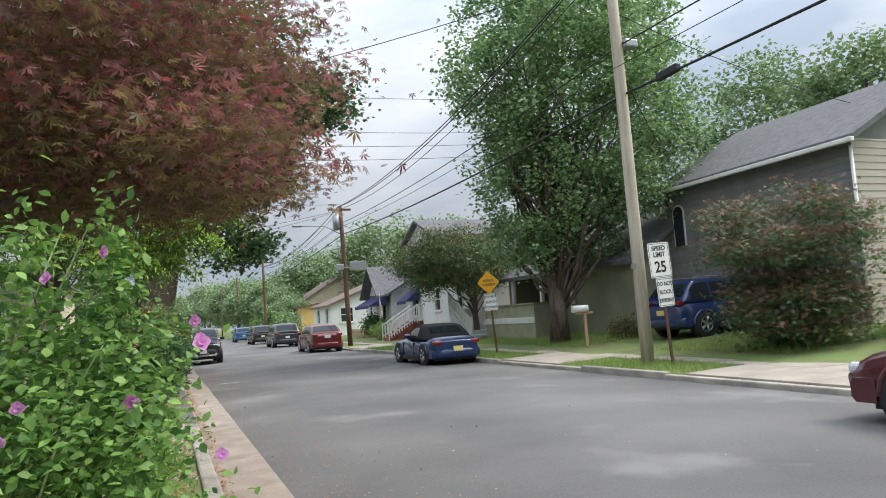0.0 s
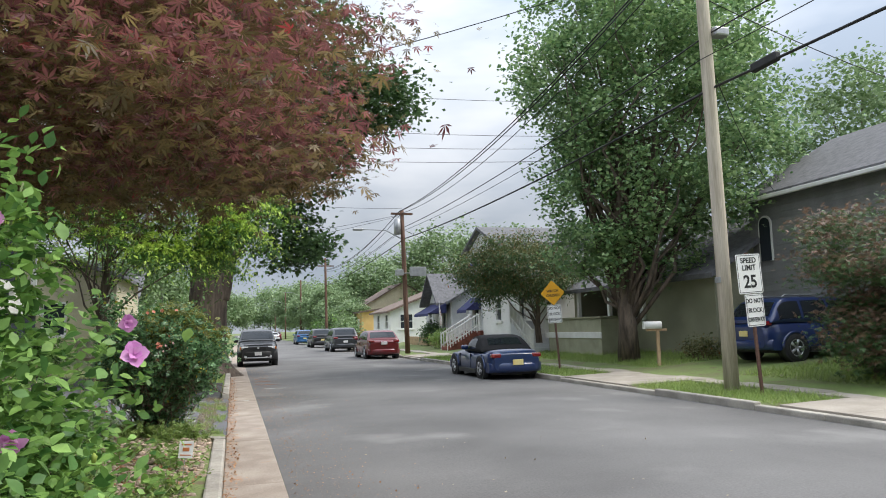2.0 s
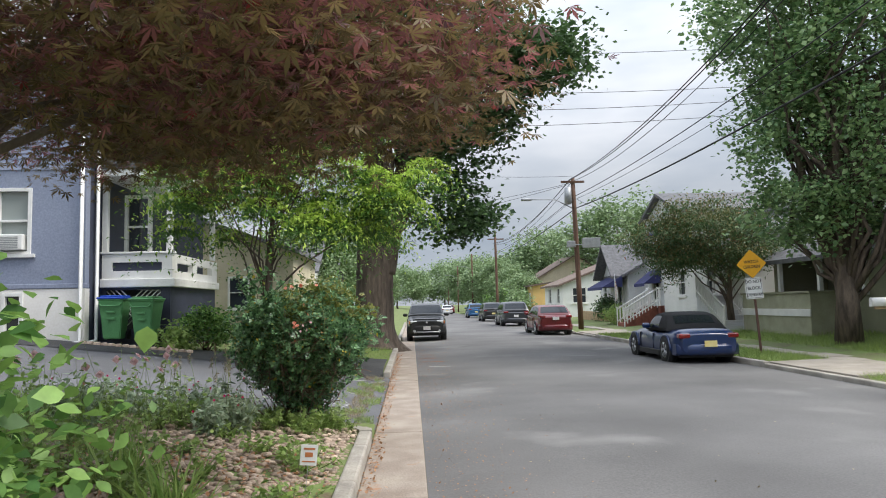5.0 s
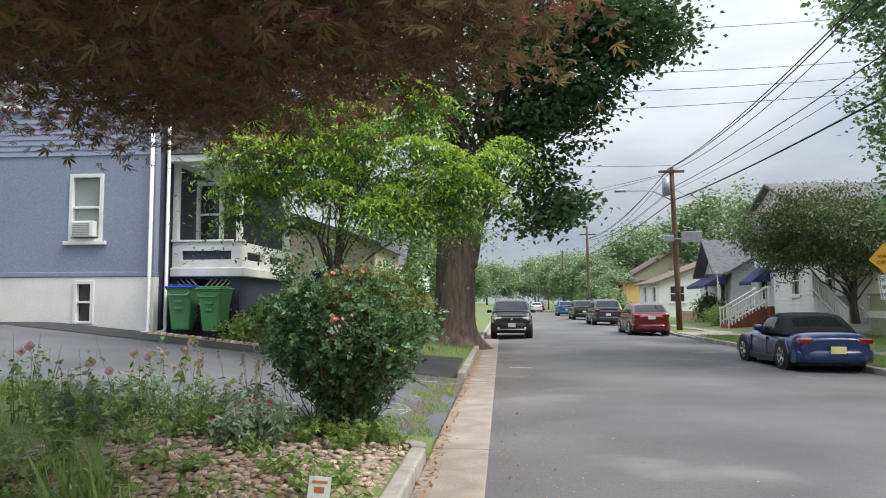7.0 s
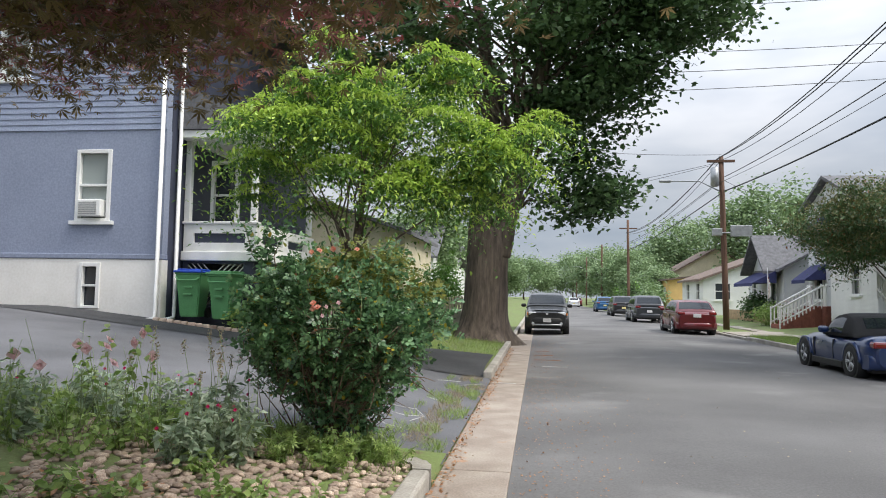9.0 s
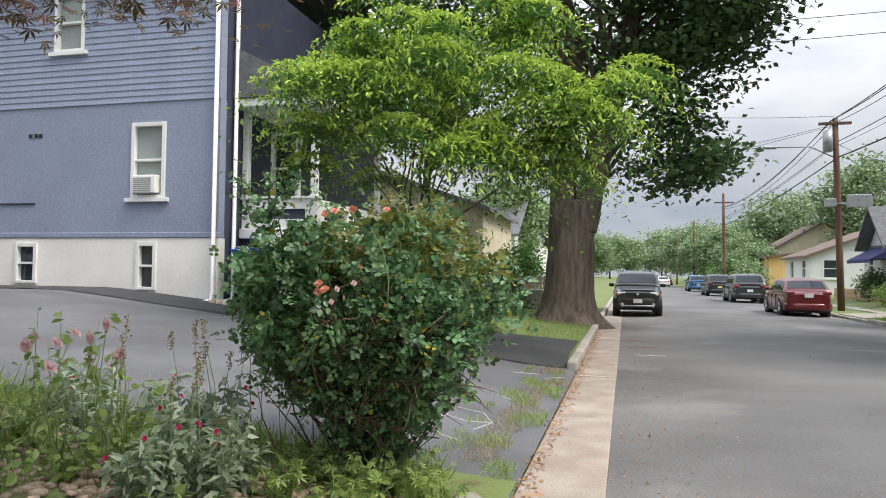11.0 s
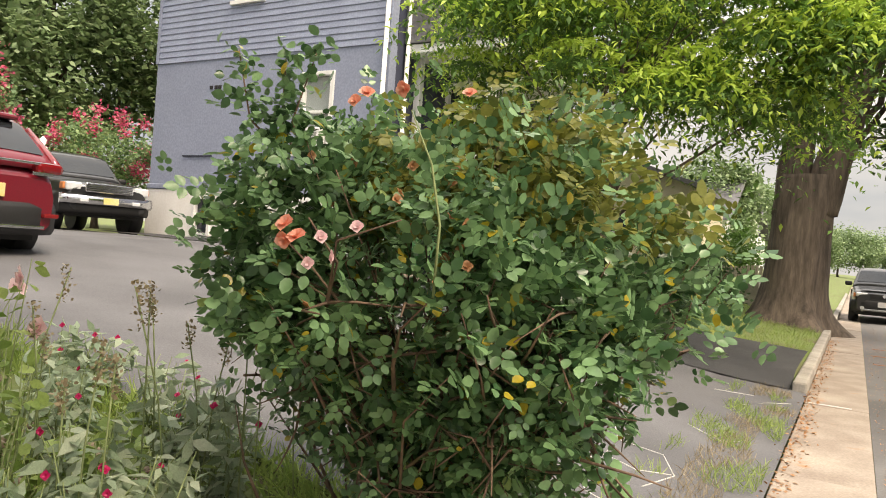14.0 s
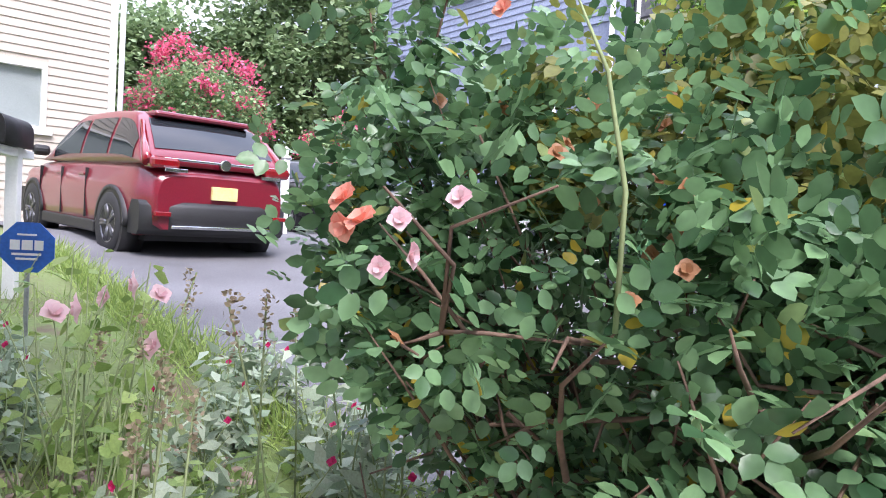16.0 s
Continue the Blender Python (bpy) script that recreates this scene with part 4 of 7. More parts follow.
# ---- vehicles ----
def loft(bm, secs, cap=True):
    rings = [[bm.verts.new(p) for p in s] for s in secs]
    n = len(rings[0])
    for a, b in zip(rings, rings[1:]):
        for k in range(n):
            f = bm.faces.new((a[k], a[(k + 1) % n], b[(k + 1) % n], b[k]))
            f.smooth = True
    if cap:
        bm.faces.new(rings[0]), bm.faces.new(rings[-1])
    return bm


def wheel(parent, x, y, r, width, side, rim="alloy", spokes=5):
    """A tyre with a spoked rim; side: the way its outer face looks along x."""
    w = new("wheel")
    w.parent = parent
    w.location = (x, y, r)
    bm = bmesh.new()
    h = width / 2
    prof = [(-h, r * 0.62), (-h, r * 0.93), (-h * 0.75, r), (h * 0.75, r), (h, r * 0.93), (h, r * 0.62)]
    loft(bm, [[(px, pr * math.cos(a), pr * math.sin(a)) for a in [k * math.tau / 24 for k in range(24)]] for px, pr in prof], cap=False)
    part("tyre", bm, M["rubber"], w)
    bm = bmesh.new()
    tube(bm, [(side * h * 0.35, 0, 0), (side * h * 0.3, 0, 0)], [r * 0.62, r * 0.62], 24)
    part("hub_back", bm, M["trim"], w)
    bm = bmesh.new()
    loft(bm, [[(side * px, pr * math.cos(a), pr * math.sin(a)) for a in [k * math.tau / 24 for k in range(24)]] for px, pr in ((h * 0.6, r * 0.66), (h * 0.98, r * 0.66), (h * 0.98, r * 0.58), (h * 0.6, r * 0.56))], cap=False)
    for k in range(spokes):
        a = k * math.tau / spokes
        for da in (-0.13, 0.13):
            tube(bm, [(side * h * 0.75, 0.12 * r * math.cos(a + da), 0.12 * r * math.sin(a + da)), (side * h * 0.9, 0.6 * r * math.cos(a + da * 0.8), 0.6 * r * math.sin(a + da * 0.8))], [r * 0.075, r * 0.06], 5)
    tube(bm, [(side * h * 0.5, 0, 0), (side * h * 0.92, 0, 0)], [r * 0.16, r * 0.13], 12)
    part("rim", bm, M[rim], w)


def ease(xs, ys, n):
    """Samples of a smooth curve that rounds the corners of a polyline."""
    t = np.linspace(xs[0], xs[-1], n)
    raw = np.interp(t, xs, ys)
    pad = np.concatenate(([raw[0]] * 2, raw, [raw[-1]] * 2))
    return t, np.convolve(pad, (0.1, 0.22, 0.36, 0.22, 0.1), "valid")


def grid_mesh(rows):
    """A smooth skin through rows of points."""
    bm = bmesh.new()
    vs = [[bm.verts.new(p) for p in row] for row in rows]
    for a, b in zip(vs, vs[1:]):
        for k in range(len(a) - 1):
            f = bm.faces.new((a[k], a[k + 1], b[k + 1], b[k]))
            f.smooth = True
    return bm


def car(name, label, at, L, W, H, colour, belt, nose, tail, hood, screen, roof0, roof1, back, clear=0.2, wheel_r=0.34, axles=None, rim="alloy", cladding=False, plate="plate", spokes=5, soft_top=False, rails=False, high_tail=None, group="parked vehicles", plate_z=None):
    """A vehicle along +y, its nose at y = L. Stations run from the tail; belt, nose, tail, hood are heights; screen, roof0, roof1, back are the cabin's places."""
    c = thing(name, label, "car", group, at=at)
    body = bpy.data.materials.get(colour[0]) or paint(*colour)
    hw = W / 2
    knots = [(0.0, tail - 0.20, 0.76), (0.05, tail - 0.09, 0.86), (0.14, tail - 0.025, 0.925), (0.3, tail, 0.965), (L * 0.22, belt, 0.985), (L * 0.5, belt - 0.01, 1.0), (screen, hood + 0.05, 0.99), (L - 0.75, hood - 0.04, 0.97), (L - 0.28, nose + 0.05, 0.94), (L - 0.08, nose - 0.03, 0.86), (L, nose - 0.14, 0.76)]
    ky = [q[0] for q in knots]
    ys, zs = ease(ky, [q[1] for q in knots], 46)
    ks = ease(ky, [q[2] for q in knots], 46)[1]
    secs = []
    for y, z, k in zip(ys, zs, ks):
        w = hw * k
        end = max(0.0, 1 - min(y, L - y) / 0.35)
        lowz = clear + 0.02 + 0.10 * end
        h = z - lowz
        half = [(0.90, lowz), (0.975, lowz + 0.06), (0.985, lowz + 0.28 * h), (1.0, lowz + 0.55 * h), (0.992, lowz + 0.70 * h), (0.978, lowz + 0.74 * h), (0.962, z - 0.09), (0.92, z - 0.035), (0.80, z - 0.002), (0.45, z + 0.016)] if not soft_top else [(0.90, lowz), (0.975, lowz + 0.06), (0.99, lowz + 0.30 * h), (1.0, lowz + 0.52 * h), (0.985, lowz + 0.68 * h), (0.945, lowz + 0.82 * h), (0.88, z - 0.055), (0.78, z - 0.02), (0.62, z), (0.35, z + 0.012)]
        secs.append([(-w * a, y, b) for a, b in half] + [(w * a, y, b) for a, b in half[::-1]])
    part("body", loft(bmesh.new(), secs), body, c)
    # cabin: a rounded shell between the belt and the roof line
    cy, cz = ease([back, back + 0.05, roof1, roof1 + 0.3, (roof0 + roof1) / 2, roof0 - 0.25, roof0, screen - 0.04, screen], [belt - 0.02, belt + 0.10, H - 0.07, H - 0.015, H, H - 0.02, H - 0.06, hood + 0.08, hood + 0.03], 40)
    def roof_z(y):
        return float(np.interp(y, cy, cz))
    def roof_w(y):
        f = (roof_z(y) - belt) / max(0.05, H - belt)
        return hw * (0.93 - 0.17 * max(0.0, min(1.0, f)) ** 1.3)
    def side(y, v, lift=0.0):
        a, b = (hw * 0.945, belt - 0.03), (roof_w(y), max(roof_z(y) - 0.045, belt - 0.02))
        return (a[0] + (b[0] - a[0]) * v + 0.025 * math.sin(math.pi * v) + lift, y, a[1] + (b[1] - a[1]) * v + lift * 0.3)
    shell = []
    for y in cy:
        y = float(y)
        half = [side(y, v) for v in (0, 0.25, 0.5, 0.75, 1.0)]
        z, w = roof_z(y), roof_w(y)
        half += [(w * 0.95, y, z - 0.015), (w * 0.82, y, z), (w * 0.4, y, z + 0.012)]
        shell.append([(-p[0], p[1], p[2]) for p in half] + [p for p in half[::-1]])
    part("cabin", loft(bmesh.new(), shell), M["soft_top"] if soft_top else body, c, "black folding fabric top" if soft_top else "")

    def across(nm, y0, y1, f):
        """A window that crosses the car on the slope between two stations."""
        rows = []
        for y in np.linspace(y0, y1, 7):
            d = (roof_z(y + 0.02) - roof_z(y - 0.02)) / 0.04
            n = Vector((0, -d, 1)).normalized() * 0.010
            rows.append([(s * f * roof_w(y), y + n.y, roof_z(y) + n.z + 0.012 * (1 - s * s)) for s in np.linspace(-1, 1, 7)])
        part(nm, grid_mesh(rows), M["car_glass"], c)
    across("rear_window", back + 0.2 * (roof1 - back) if not soft_top else back + 0.12, roof1 - 0.04, 0.86 if not soft_top else 0.72)
    across("windscreen", screen - 0.12, roof0 + 0.05, 0.92)
    span = screen - back
    for s in (-1, 1):
        for u0, u1 in (((0.40, 0.84),) if soft_top else ((0.09, 0.30), (0.325, 0.56), (0.585, 0.86))):
            rows = []
            for y in np.linspace(back + u0 * span, back + u1 * span, 8):
                rows.append([(s * p[0], p[1], p[2]) for p in (side(float(y), v, 0.007) for v in np.linspace(0.16, 0.90, 5))])
            part("side_window", grid_mesh(rows), M["car_glass"], c)
    if rails:
        for s in (-1, 1):
            part("roof_rail", tube(bmesh.new(), [(s * hw * 0.68, roof1 + 0.2, H - 0.02), (s * hw * 0.68, roof1 + 0.3, H + 0.05), (s * hw * 0.68, roof0 - 0.3, H + 0.05), (s * hw * 0.68, roof0 - 0.2, H - 0.02)], [0.02] * 4, 6), M["steel"], c)
    axles = axles or (0.85, L - 0.88)
    for ya in axles:
        for s in (-1, 1):
            bm = bmesh.new()
            rr = wheel_r + 0.075
            loft(bm, [[(s * px, ya + pr * math.cos(a), wheel_r + pr * math.sin(a)) for a in [math.pi * (k / 14) for k in range(15)]] for px, pr in ((hw * 0.93, rr), (hw * 1.006, rr), (hw * 1.006, rr - 0.055), (hw * 0.80, rr - 0.06))], cap=False)
            part("wheel_arch", bm, M["trim"] if cladding else body, c)
            bm = tube(bmesh.new(), [(s * hw * 0.72, ya, wheel_r), (s * (hw + 0.001), ya, wheel_r)], [wheel_r + 0.045] * 2, 24)
            part("wheel_well", bm, M["trim"], c)
            wheel(c, s * (hw - 0.085), ya, wheel_r, 0.2, s, rim, spokes)
    # lamps, bumpers, plates, mirrors
    tz = high_tail or tail - 0.16
    for s in (-1, 1):
        part("tail_light", box(bmesh.new(), *sorted((s * hw * 0.56, s * hw * 0.91)), -0.012, 0.22, tz - 0.075, tz + 0.055, 0.04), M["red_lens"], c, "red tail light")
        part("headlight", box(bmesh.new(), *sorted((s * hw * 0.47, s * hw * 0.84)), L - 0.26, L - 0.02, nose - 0.18, nose - 0.04, 0.05), M["clear_lens"], c, "clear headlight")
        my = screen - 0.35
        part("mirror", box(bmesh.new(), *sorted((s * hw * 0.97, s * (hw * 0.97 + 0.21))), my - 0.05, my + 0.08, belt + 0.02, belt + 0.16, 0.05), M["trim"] if cladding else body, c)
        part("sill_strip", box(bmesh.new(), *sorted((s * hw * 0.95, s * hw * 1.0)), axles[0] + wheel_r + 0.1, axles[1] - wheel_r - 0.1, clear - 0.02, clear + 0.12, 0.02), M["trim"], c)
        for y in (L * 0.36, L * 0.55, L * 0.76 - 0.1) if not soft_top else (L * 0.42, L * 0.68):
            part("door_gap", box(bmesh.new(), *sorted((s * hw * 0.90, s * hw * 1.0005)), y - 0.004, y + 0.004, clear + 0.14, belt - 0.11), M["trim"], c)
    bmp = M["trim"] if cladding else body
    tall_ = 0.42 if cladding else 0.32
    for nm, y0, out in (("rear_bumper", 0.0, -1), ("front_bumper", L, 1)):
        rings = []
        for f in np.linspace(-1, 1, 13):
            y = y0 + out * (0.07 - 0.20 * abs(f) ** 3)
            z0, z1 = clear + 0.05, clear + tall_
            rings.append([(f * hw * 0.955, y - out * 0.3, z0), (f * hw * 0.955, y - out * 0.05, z0), (f * hw * 0.955, y, z0 + 0.06), (f * hw * 0.955, y, z1 - 0.06), (f * hw * 0.955, y - out * 0.04, z1), (f * hw * 0.955, y - out * 0.3, z1)])
        part(nm, loft(bmesh.new(), rings), bmp, c)
    part("grille", box(bmesh.new(), -hw * 0.42, hw * 0.42, L - 0.08, L + 0.012, nose - 0.20, nose - 0.06, 0.02), M["trim"], c)
    pz = plate_z or (clear + 0.42 if not high_tail else high_tail - 0.28)
    part("number_plate", box(bmesh.new(), -0.155, 0.155, -0.095 if pz < clear + 0.36 else -0.035, -0.065 if pz < clear + 0.36 else 0.015, pz - 0.075, pz + 0.075, 0.004), M[plate], c)
    part("number_plate", box(bmesh.new(), -0.155, 0.155, L + 0.055, L + 0.072, clear + 0.24, clear + 0.39, 0.004), M["plate_white"], c)
    part("underbody", box(bmesh.new(), -hw * 0.8, hw * 0.8, 0.3, L - 0.3, clear - 0.03, clear + 0.2), M["trim"], c)
    for s in (-1, 1):
        for ya in (L * 0.40, L * 0.58):
            if not soft_top or ya > L * 0.5:
                part("door_handle", box(bmesh.new(), *sorted((s * hw * 0.965, s * hw * 0.99)), ya - 0.1, ya + 0.08, belt - 0.2, belt - 0.165, 0.008), M["chrome"] if rails else body, c)
    return c


SUV = dict(belt=1.05, nose=0.92, tail=1.05, clear=0.26, wheel_r=0.36)
car("roadster", "dark blue soft-top roadster parked at the kerb", pose(7.2, 21.55, 0.012), 4.05, 1.66, 1.27, ("roadster_blue", (0.004, 0.022, 0.095)), 0.82, 0.66, 0.86, 0.84, 2.30, 1.95, 1.15, 0.72, clear=0.17, wheel_r=0.32, axles=(0.85, 3.3), soft_top=True, plate_z=0.5)
car("hatchback", "dark red hatchback parked behind the utility pole", pose(6.82, 38.2, 0.012), 4.4, 1.74, 1.47, ("hatch_red", (0.13, 0.005, 0.01)), 0.95, 0.76, 1.0, 0.93, 3.25, 2.6, 0.75, 0.22, high_tail=0.92, plate="plate_white", plate_z=0.82)
car("dark_suv", "dark grey sport utility vehicle parked in the row", pose(7.0, 52.3, 0.012), 4.7, 1.9, 1.7, ("suv_grey", (0.03, 0.033, 0.04)), screen=3.4, roof0=2.75, roof1=0.6, back=0.12, hood=1.03, high_tail=1.0, plate="plate_white", **SUV)
car("black_suv", "black sport utility vehicle parked in the row", pose(7.1, 66.5, 0.012), 4.7, 1.9, 1.7, ("suv_black", (0.018, 0.018, 0.02)), screen=3.4, roof0=2.75, roof1=0.6, back=0.12, hood=1.03, high_tail=1.0, **SUV)
car("blue_suv", "bright blue compact vehicle far down the row", pose(7.1, 83.0, 0.012), 4.5, 1.85, 1.65, ("suv_blue", (0.015, 0.09, 0.22)), screen=3.3, roof0=2.7, roof1=0.6, back=0.12, hood=1.0, high_tail=1.0, **SUV)
car("compact_suv", "black and grey compact off-roader facing up the street", pose(0.55, 39.9, 0.012, 0, 0, 180), 4.3, 1.75, 1.67, ("offroader_black", (0.010, 0.011, 0.012)), screen=3.1, roof0=2.55, roof1=0.35, back=0.1, hood=1.06, cladding=True, rails=True, plate="plate_white", belt=1.05, nose=0.94, tail=1.05, clear=0.26, wheel_r=0.34)
car("maroon_sedan", "dark maroon sedan parked at the kerb", pose(7.0, 2.85, 0.012), 4.7, 1.82, 1.45, ("sedan_maroon", (0.07, 0.004, 0.010)), 0.95, 0.72, 1.02, 0.92, 3.4, 2.7, 1.3, 0.75)
car("navy_suv", "navy blue sport utility vehicle in the driveway", pose(12.75, 18.9, 0.42, 0, 0, -90), 4.75, 1.88, 1.7, ("suv_navy", (0.010, 0.026, 0.11)), screen=3.5, roof0=2.8, roof1=0.55, back=0.12, hood=1.05, high_tail=1.02, rails=True, **SUV)
car("red_suv", "metallic red sport utility vehicle in the driveway", pose(-8.33, 15.1, 0.85, 2.2, 0, 95), 4.6, 1.86, 1.69, ("suv_red", (0.17, 0.008, 0.02)), screen=3.45, roof0=2.55, roof1=0.66, back=0.1, hood=1.0, high_tail=1.08, cladding=True, rim="dark_alloy", plate_z=0.78, belt=1.08, nose=0.92, tail=1.08, clear=0.24, wheel_r=0.36)
car("pickup_suv", "black pickup-based off-roader with a chrome grille", pose(-18.75, 21.35, 1.08, 0, 0, -102), 4.9, 1.95, 1.8, ("pickup_black", (0.015, 0.016, 0.018)), screen=3.3, roof0=2.7, roof1=0.4, back=0.1, hood=1.12, cladding=True, belt=1.12, nose=1.02, tail=1.1, clear=0.34, wheel_r=0.39)
# the off-roader's front details
off = [o for o in scene.objects if o.name == "compact_suv"][0]
part("bumper_guard", tube(bmesh.new(), [(-0.55, 4.36, 0.36), (-0.5, 4.42, 0.40), (0.5, 4.42, 0.40), (0.55, 4.36, 0.36)], [0.03] * 4, 8), M["steel"], off)
part("hood_edge", box(bmesh.new(), -0.62, 0.62, 4.10, 4.16, 0.955, 0.985, 0.01), M["dark_alloy"], off)
part("emblem", tube(bmesh.new(), [(0, 4.30, 0.83), (0, 4.325, 0.83)], [0.05, 0.05], 12), M["chrome"], off)
for s in (-1, 1):
    part("fog_light", tube(bmesh.new(), [(s * 0.55, 4.30, 0.45), (s * 0.55, 4.37, 0.45)], [0.06, 0.055], 10), M["clear_lens"], off)
    part("indicator", box(bmesh.new(), *sorted((s * 0.74, s * 0.80)), 4.12, 4.25, 0.76, 0.88, 0.02), M["orange"], off)
# the pickup-based vehicle's chrome nose
pick = [o for o in scene.objects if o.name == "pickup_suv"][0]
bm = bmesh.new()
loft(bm, [[(f * 0.96, 4.98 - 0.16 * abs(f) ** 3, 0.56), (f * 0.96, 5.03 - 0.16 * abs(f) ** 3, 0.60), (f * 0.96, 5.03 - 0.16 * abs(f) ** 3, 0.74), (f * 0.96, 4.98 - 0.16 * abs(f) ** 3, 0.78)] for f in np.linspace(-1, 1, 13)])
part("chrome_bumper", bm, M["chrome"], pick, "bright chrome bumper bar")
part("grille_frame", box(bmesh.new(), -0.50, 0.50, 4.86, 4.94, 0.83, 1.03, 0.03), M["chrome"], pick)
for k in range(5):
    part("grille_bar", box(bmesh.new(), -0.46, 0.46, 4.942, 4.95, 0.855 + 0.034 * k, 0.872 + 0.034 * k), M["dark_alloy"], pick)
part("number_plate", box(bmesh.new(), -0.155, 0.155, 5.032, 5.045, 0.60, 0.74, 0.004), M["plate"], pick)
for s in (-1, 1):
    part("headlight", box(bmesh.new(), *sorted((s * 0.54, s * 0.86)), 4.70, 4.90, 0.84, 1.02, 0.04), M["clear_lens"], pick, "wide clear headlight")
    part("indicator", box(bmesh.new(), *sorted((s * 0.80, s * 0.90)), 4.62, 4.82, 0.86, 1.0, 0.02), M["orange"], pick)
    part("fog_light", box(bmesh.new(), *sorted((s * 0.45, s * 0.62)), 4.99, 5.04, 0.62, 0.70, 0.015), M["clear_lens"], pick)
# the red vehicle's own trim
red_car = [o for o in scene.objects if o.name == "red_suv"][0]
part("chrome_strip", box(bmesh.new(), -0.70, 0.70, 0.0, 0.07, 1.10, 1.13, 0.008), M["chrome"], red_car)
part("emblem", tube(bmesh.new(), [(0, 0.04, 1.1), (0, -0.02, 1.1)], [0.065, 0.06], 14), M["chrome"], red_car)
part("diffuser_strip", box(bmesh.new(), -0.62, 0.62, -0.085, -0.05, 0.37, 0.41, 0.01), M["chrome"], red_car)
part("spoiler", box(bmesh.new(), -0.60, 0.60, 0.53, 0.86, 1.60, 1.665, 0.03), bpy.data.materials["suv_red"], red_car)
part("wiper", tube(bmesh.new(), [(-0.05, 0.20, 1.2), (0.45, 0.26, 1.26)], [0.01, 0.008], 5), M["trim"], red_car)
for s in (-1, 1):
    part("tail_light", tube(bmesh.new(), [(s * 0.84, 0.08, 1.06), (s * 0.83, 0.17, 1.16), (s * 0.73, 0.55, 1.52)], [0.06, 0.05, 0.03], 8), M["red_lens"], red_car, "tall red tail light")
    part("reflector", box(bmesh.new(), *sorted((s * 0.62, s * 0.80)), -0.06, 0.02, 0.50, 0.55, 0.008), M["red_lens"], red_car)
    part("badge", box(bmesh.new(), *sorted((s * 0.45, s * 0.70)), -0.035, -0.01, 0.98, 1.02, 0.004), M["chrome"], red_car)
for k, (x, y, col) in enumerate(((5.6, 118, "suv_grey"), (0.9, 62, "suv_black"), (7.0, 135, "hatch_red"), (1.0, 90, "suv_grey"), (5.2, 165, "suv_black"))):
    car("far_car", "small parked car far down the street", pose(x, y, 0.0, 0, 0, 180 if x < 4 else 0), 4.4, 1.8, 1.5, (("white_car", (0.62, 0.63, 0.64)) if k in (0, 3) else (col, (0.1, 0.1, 0.1))), 0.95, 0.76, 1.0, 0.93, 3.25, 2.6, 0.9, 0.3, group="far parked cars")

# ---- trees and shrubs ----
def tree(name, label, category, base, height, r0, crown, radii, count, per, clump, size, mat, kind="leaf", flat=0.5, shell=0.5, low=-1.0, gap=0.25, gap_scale=0.5, seed=1, lean=(0, 0), inner=None, limb_count=26, extra=(), up=0.6, droop=0.3, group="", start=0.3, bark="bark", dome=0.0, tip_low=-9.0):
    t = thing(name, label, category, group)
    r = np.random.default_rng(seed)
    pts, cen = clumps(r, crown, radii, count, per, clump, flat, shell, low, gap, gap_scale, dome)
    for c2, rad2, n2 in extra:
        p2, c3 = clumps(r, c2, rad2, n2, per, clump, flat, shell, -1, gap, gap_scale)
        pts, cen = np.vstack((pts, p2)), np.vstack((cen, c3))
    high = cen[cen[:, 2] > tip_low]
    tips = high[r.choice(len(high), min(limb_count, len(high)), replace=False)]
    limbs(t, M[bark], base, height, r0, tips, 12, start, seed, lean)
    # inner: the rest of the leaves hang lower, in a second material
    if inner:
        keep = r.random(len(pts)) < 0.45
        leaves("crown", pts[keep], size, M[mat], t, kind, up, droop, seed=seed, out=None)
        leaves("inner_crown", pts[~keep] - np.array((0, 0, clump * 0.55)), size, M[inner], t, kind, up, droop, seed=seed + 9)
    else:
        leaves("crown", pts, size, M[mat], t, kind, up, droop, seed=seed)
    return t


tree("purple_maple", "spreading purple-leaved maple over the garden edge", "tree", (-3.9, 8.5, 0.4), 4.2, 0.17, (-3.1, 9.0, 4.6), (4.1, 4.0, 2.5), 980, 46, 0.30, 0.085, "leaf_red", "maple", 0.22, 0.35, -0.72, 0.0, 0.6, 5, inner="leaf_red_in", limb_count=60, up=0.75, droop=0.35, start=0.3, tip_low=3.6, extra=[((-1.7, 9.6, 3.35), (2.1, 2.8, 0.7), 170), ((-0.9, 7.6, 2.95), (1.3, 2.2, 0.45), 80), ((0.2, 10.5, 4.6), (1.2, 2.0, 1.4), 60), ((-3.2, 11.8, 3.7), (2.4, 1.5, 0.7), 130), ((-0.3, 9.4, 3.3), (1.0, 1.6, 0.4), 60)])
# inner leaves: painted shade below each tier, a darker lime
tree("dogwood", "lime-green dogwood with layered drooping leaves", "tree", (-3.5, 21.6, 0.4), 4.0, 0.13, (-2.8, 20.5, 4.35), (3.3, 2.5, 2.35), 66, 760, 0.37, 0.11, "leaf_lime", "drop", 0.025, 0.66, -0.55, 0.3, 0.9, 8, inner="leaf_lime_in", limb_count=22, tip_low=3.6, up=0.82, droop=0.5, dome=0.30)
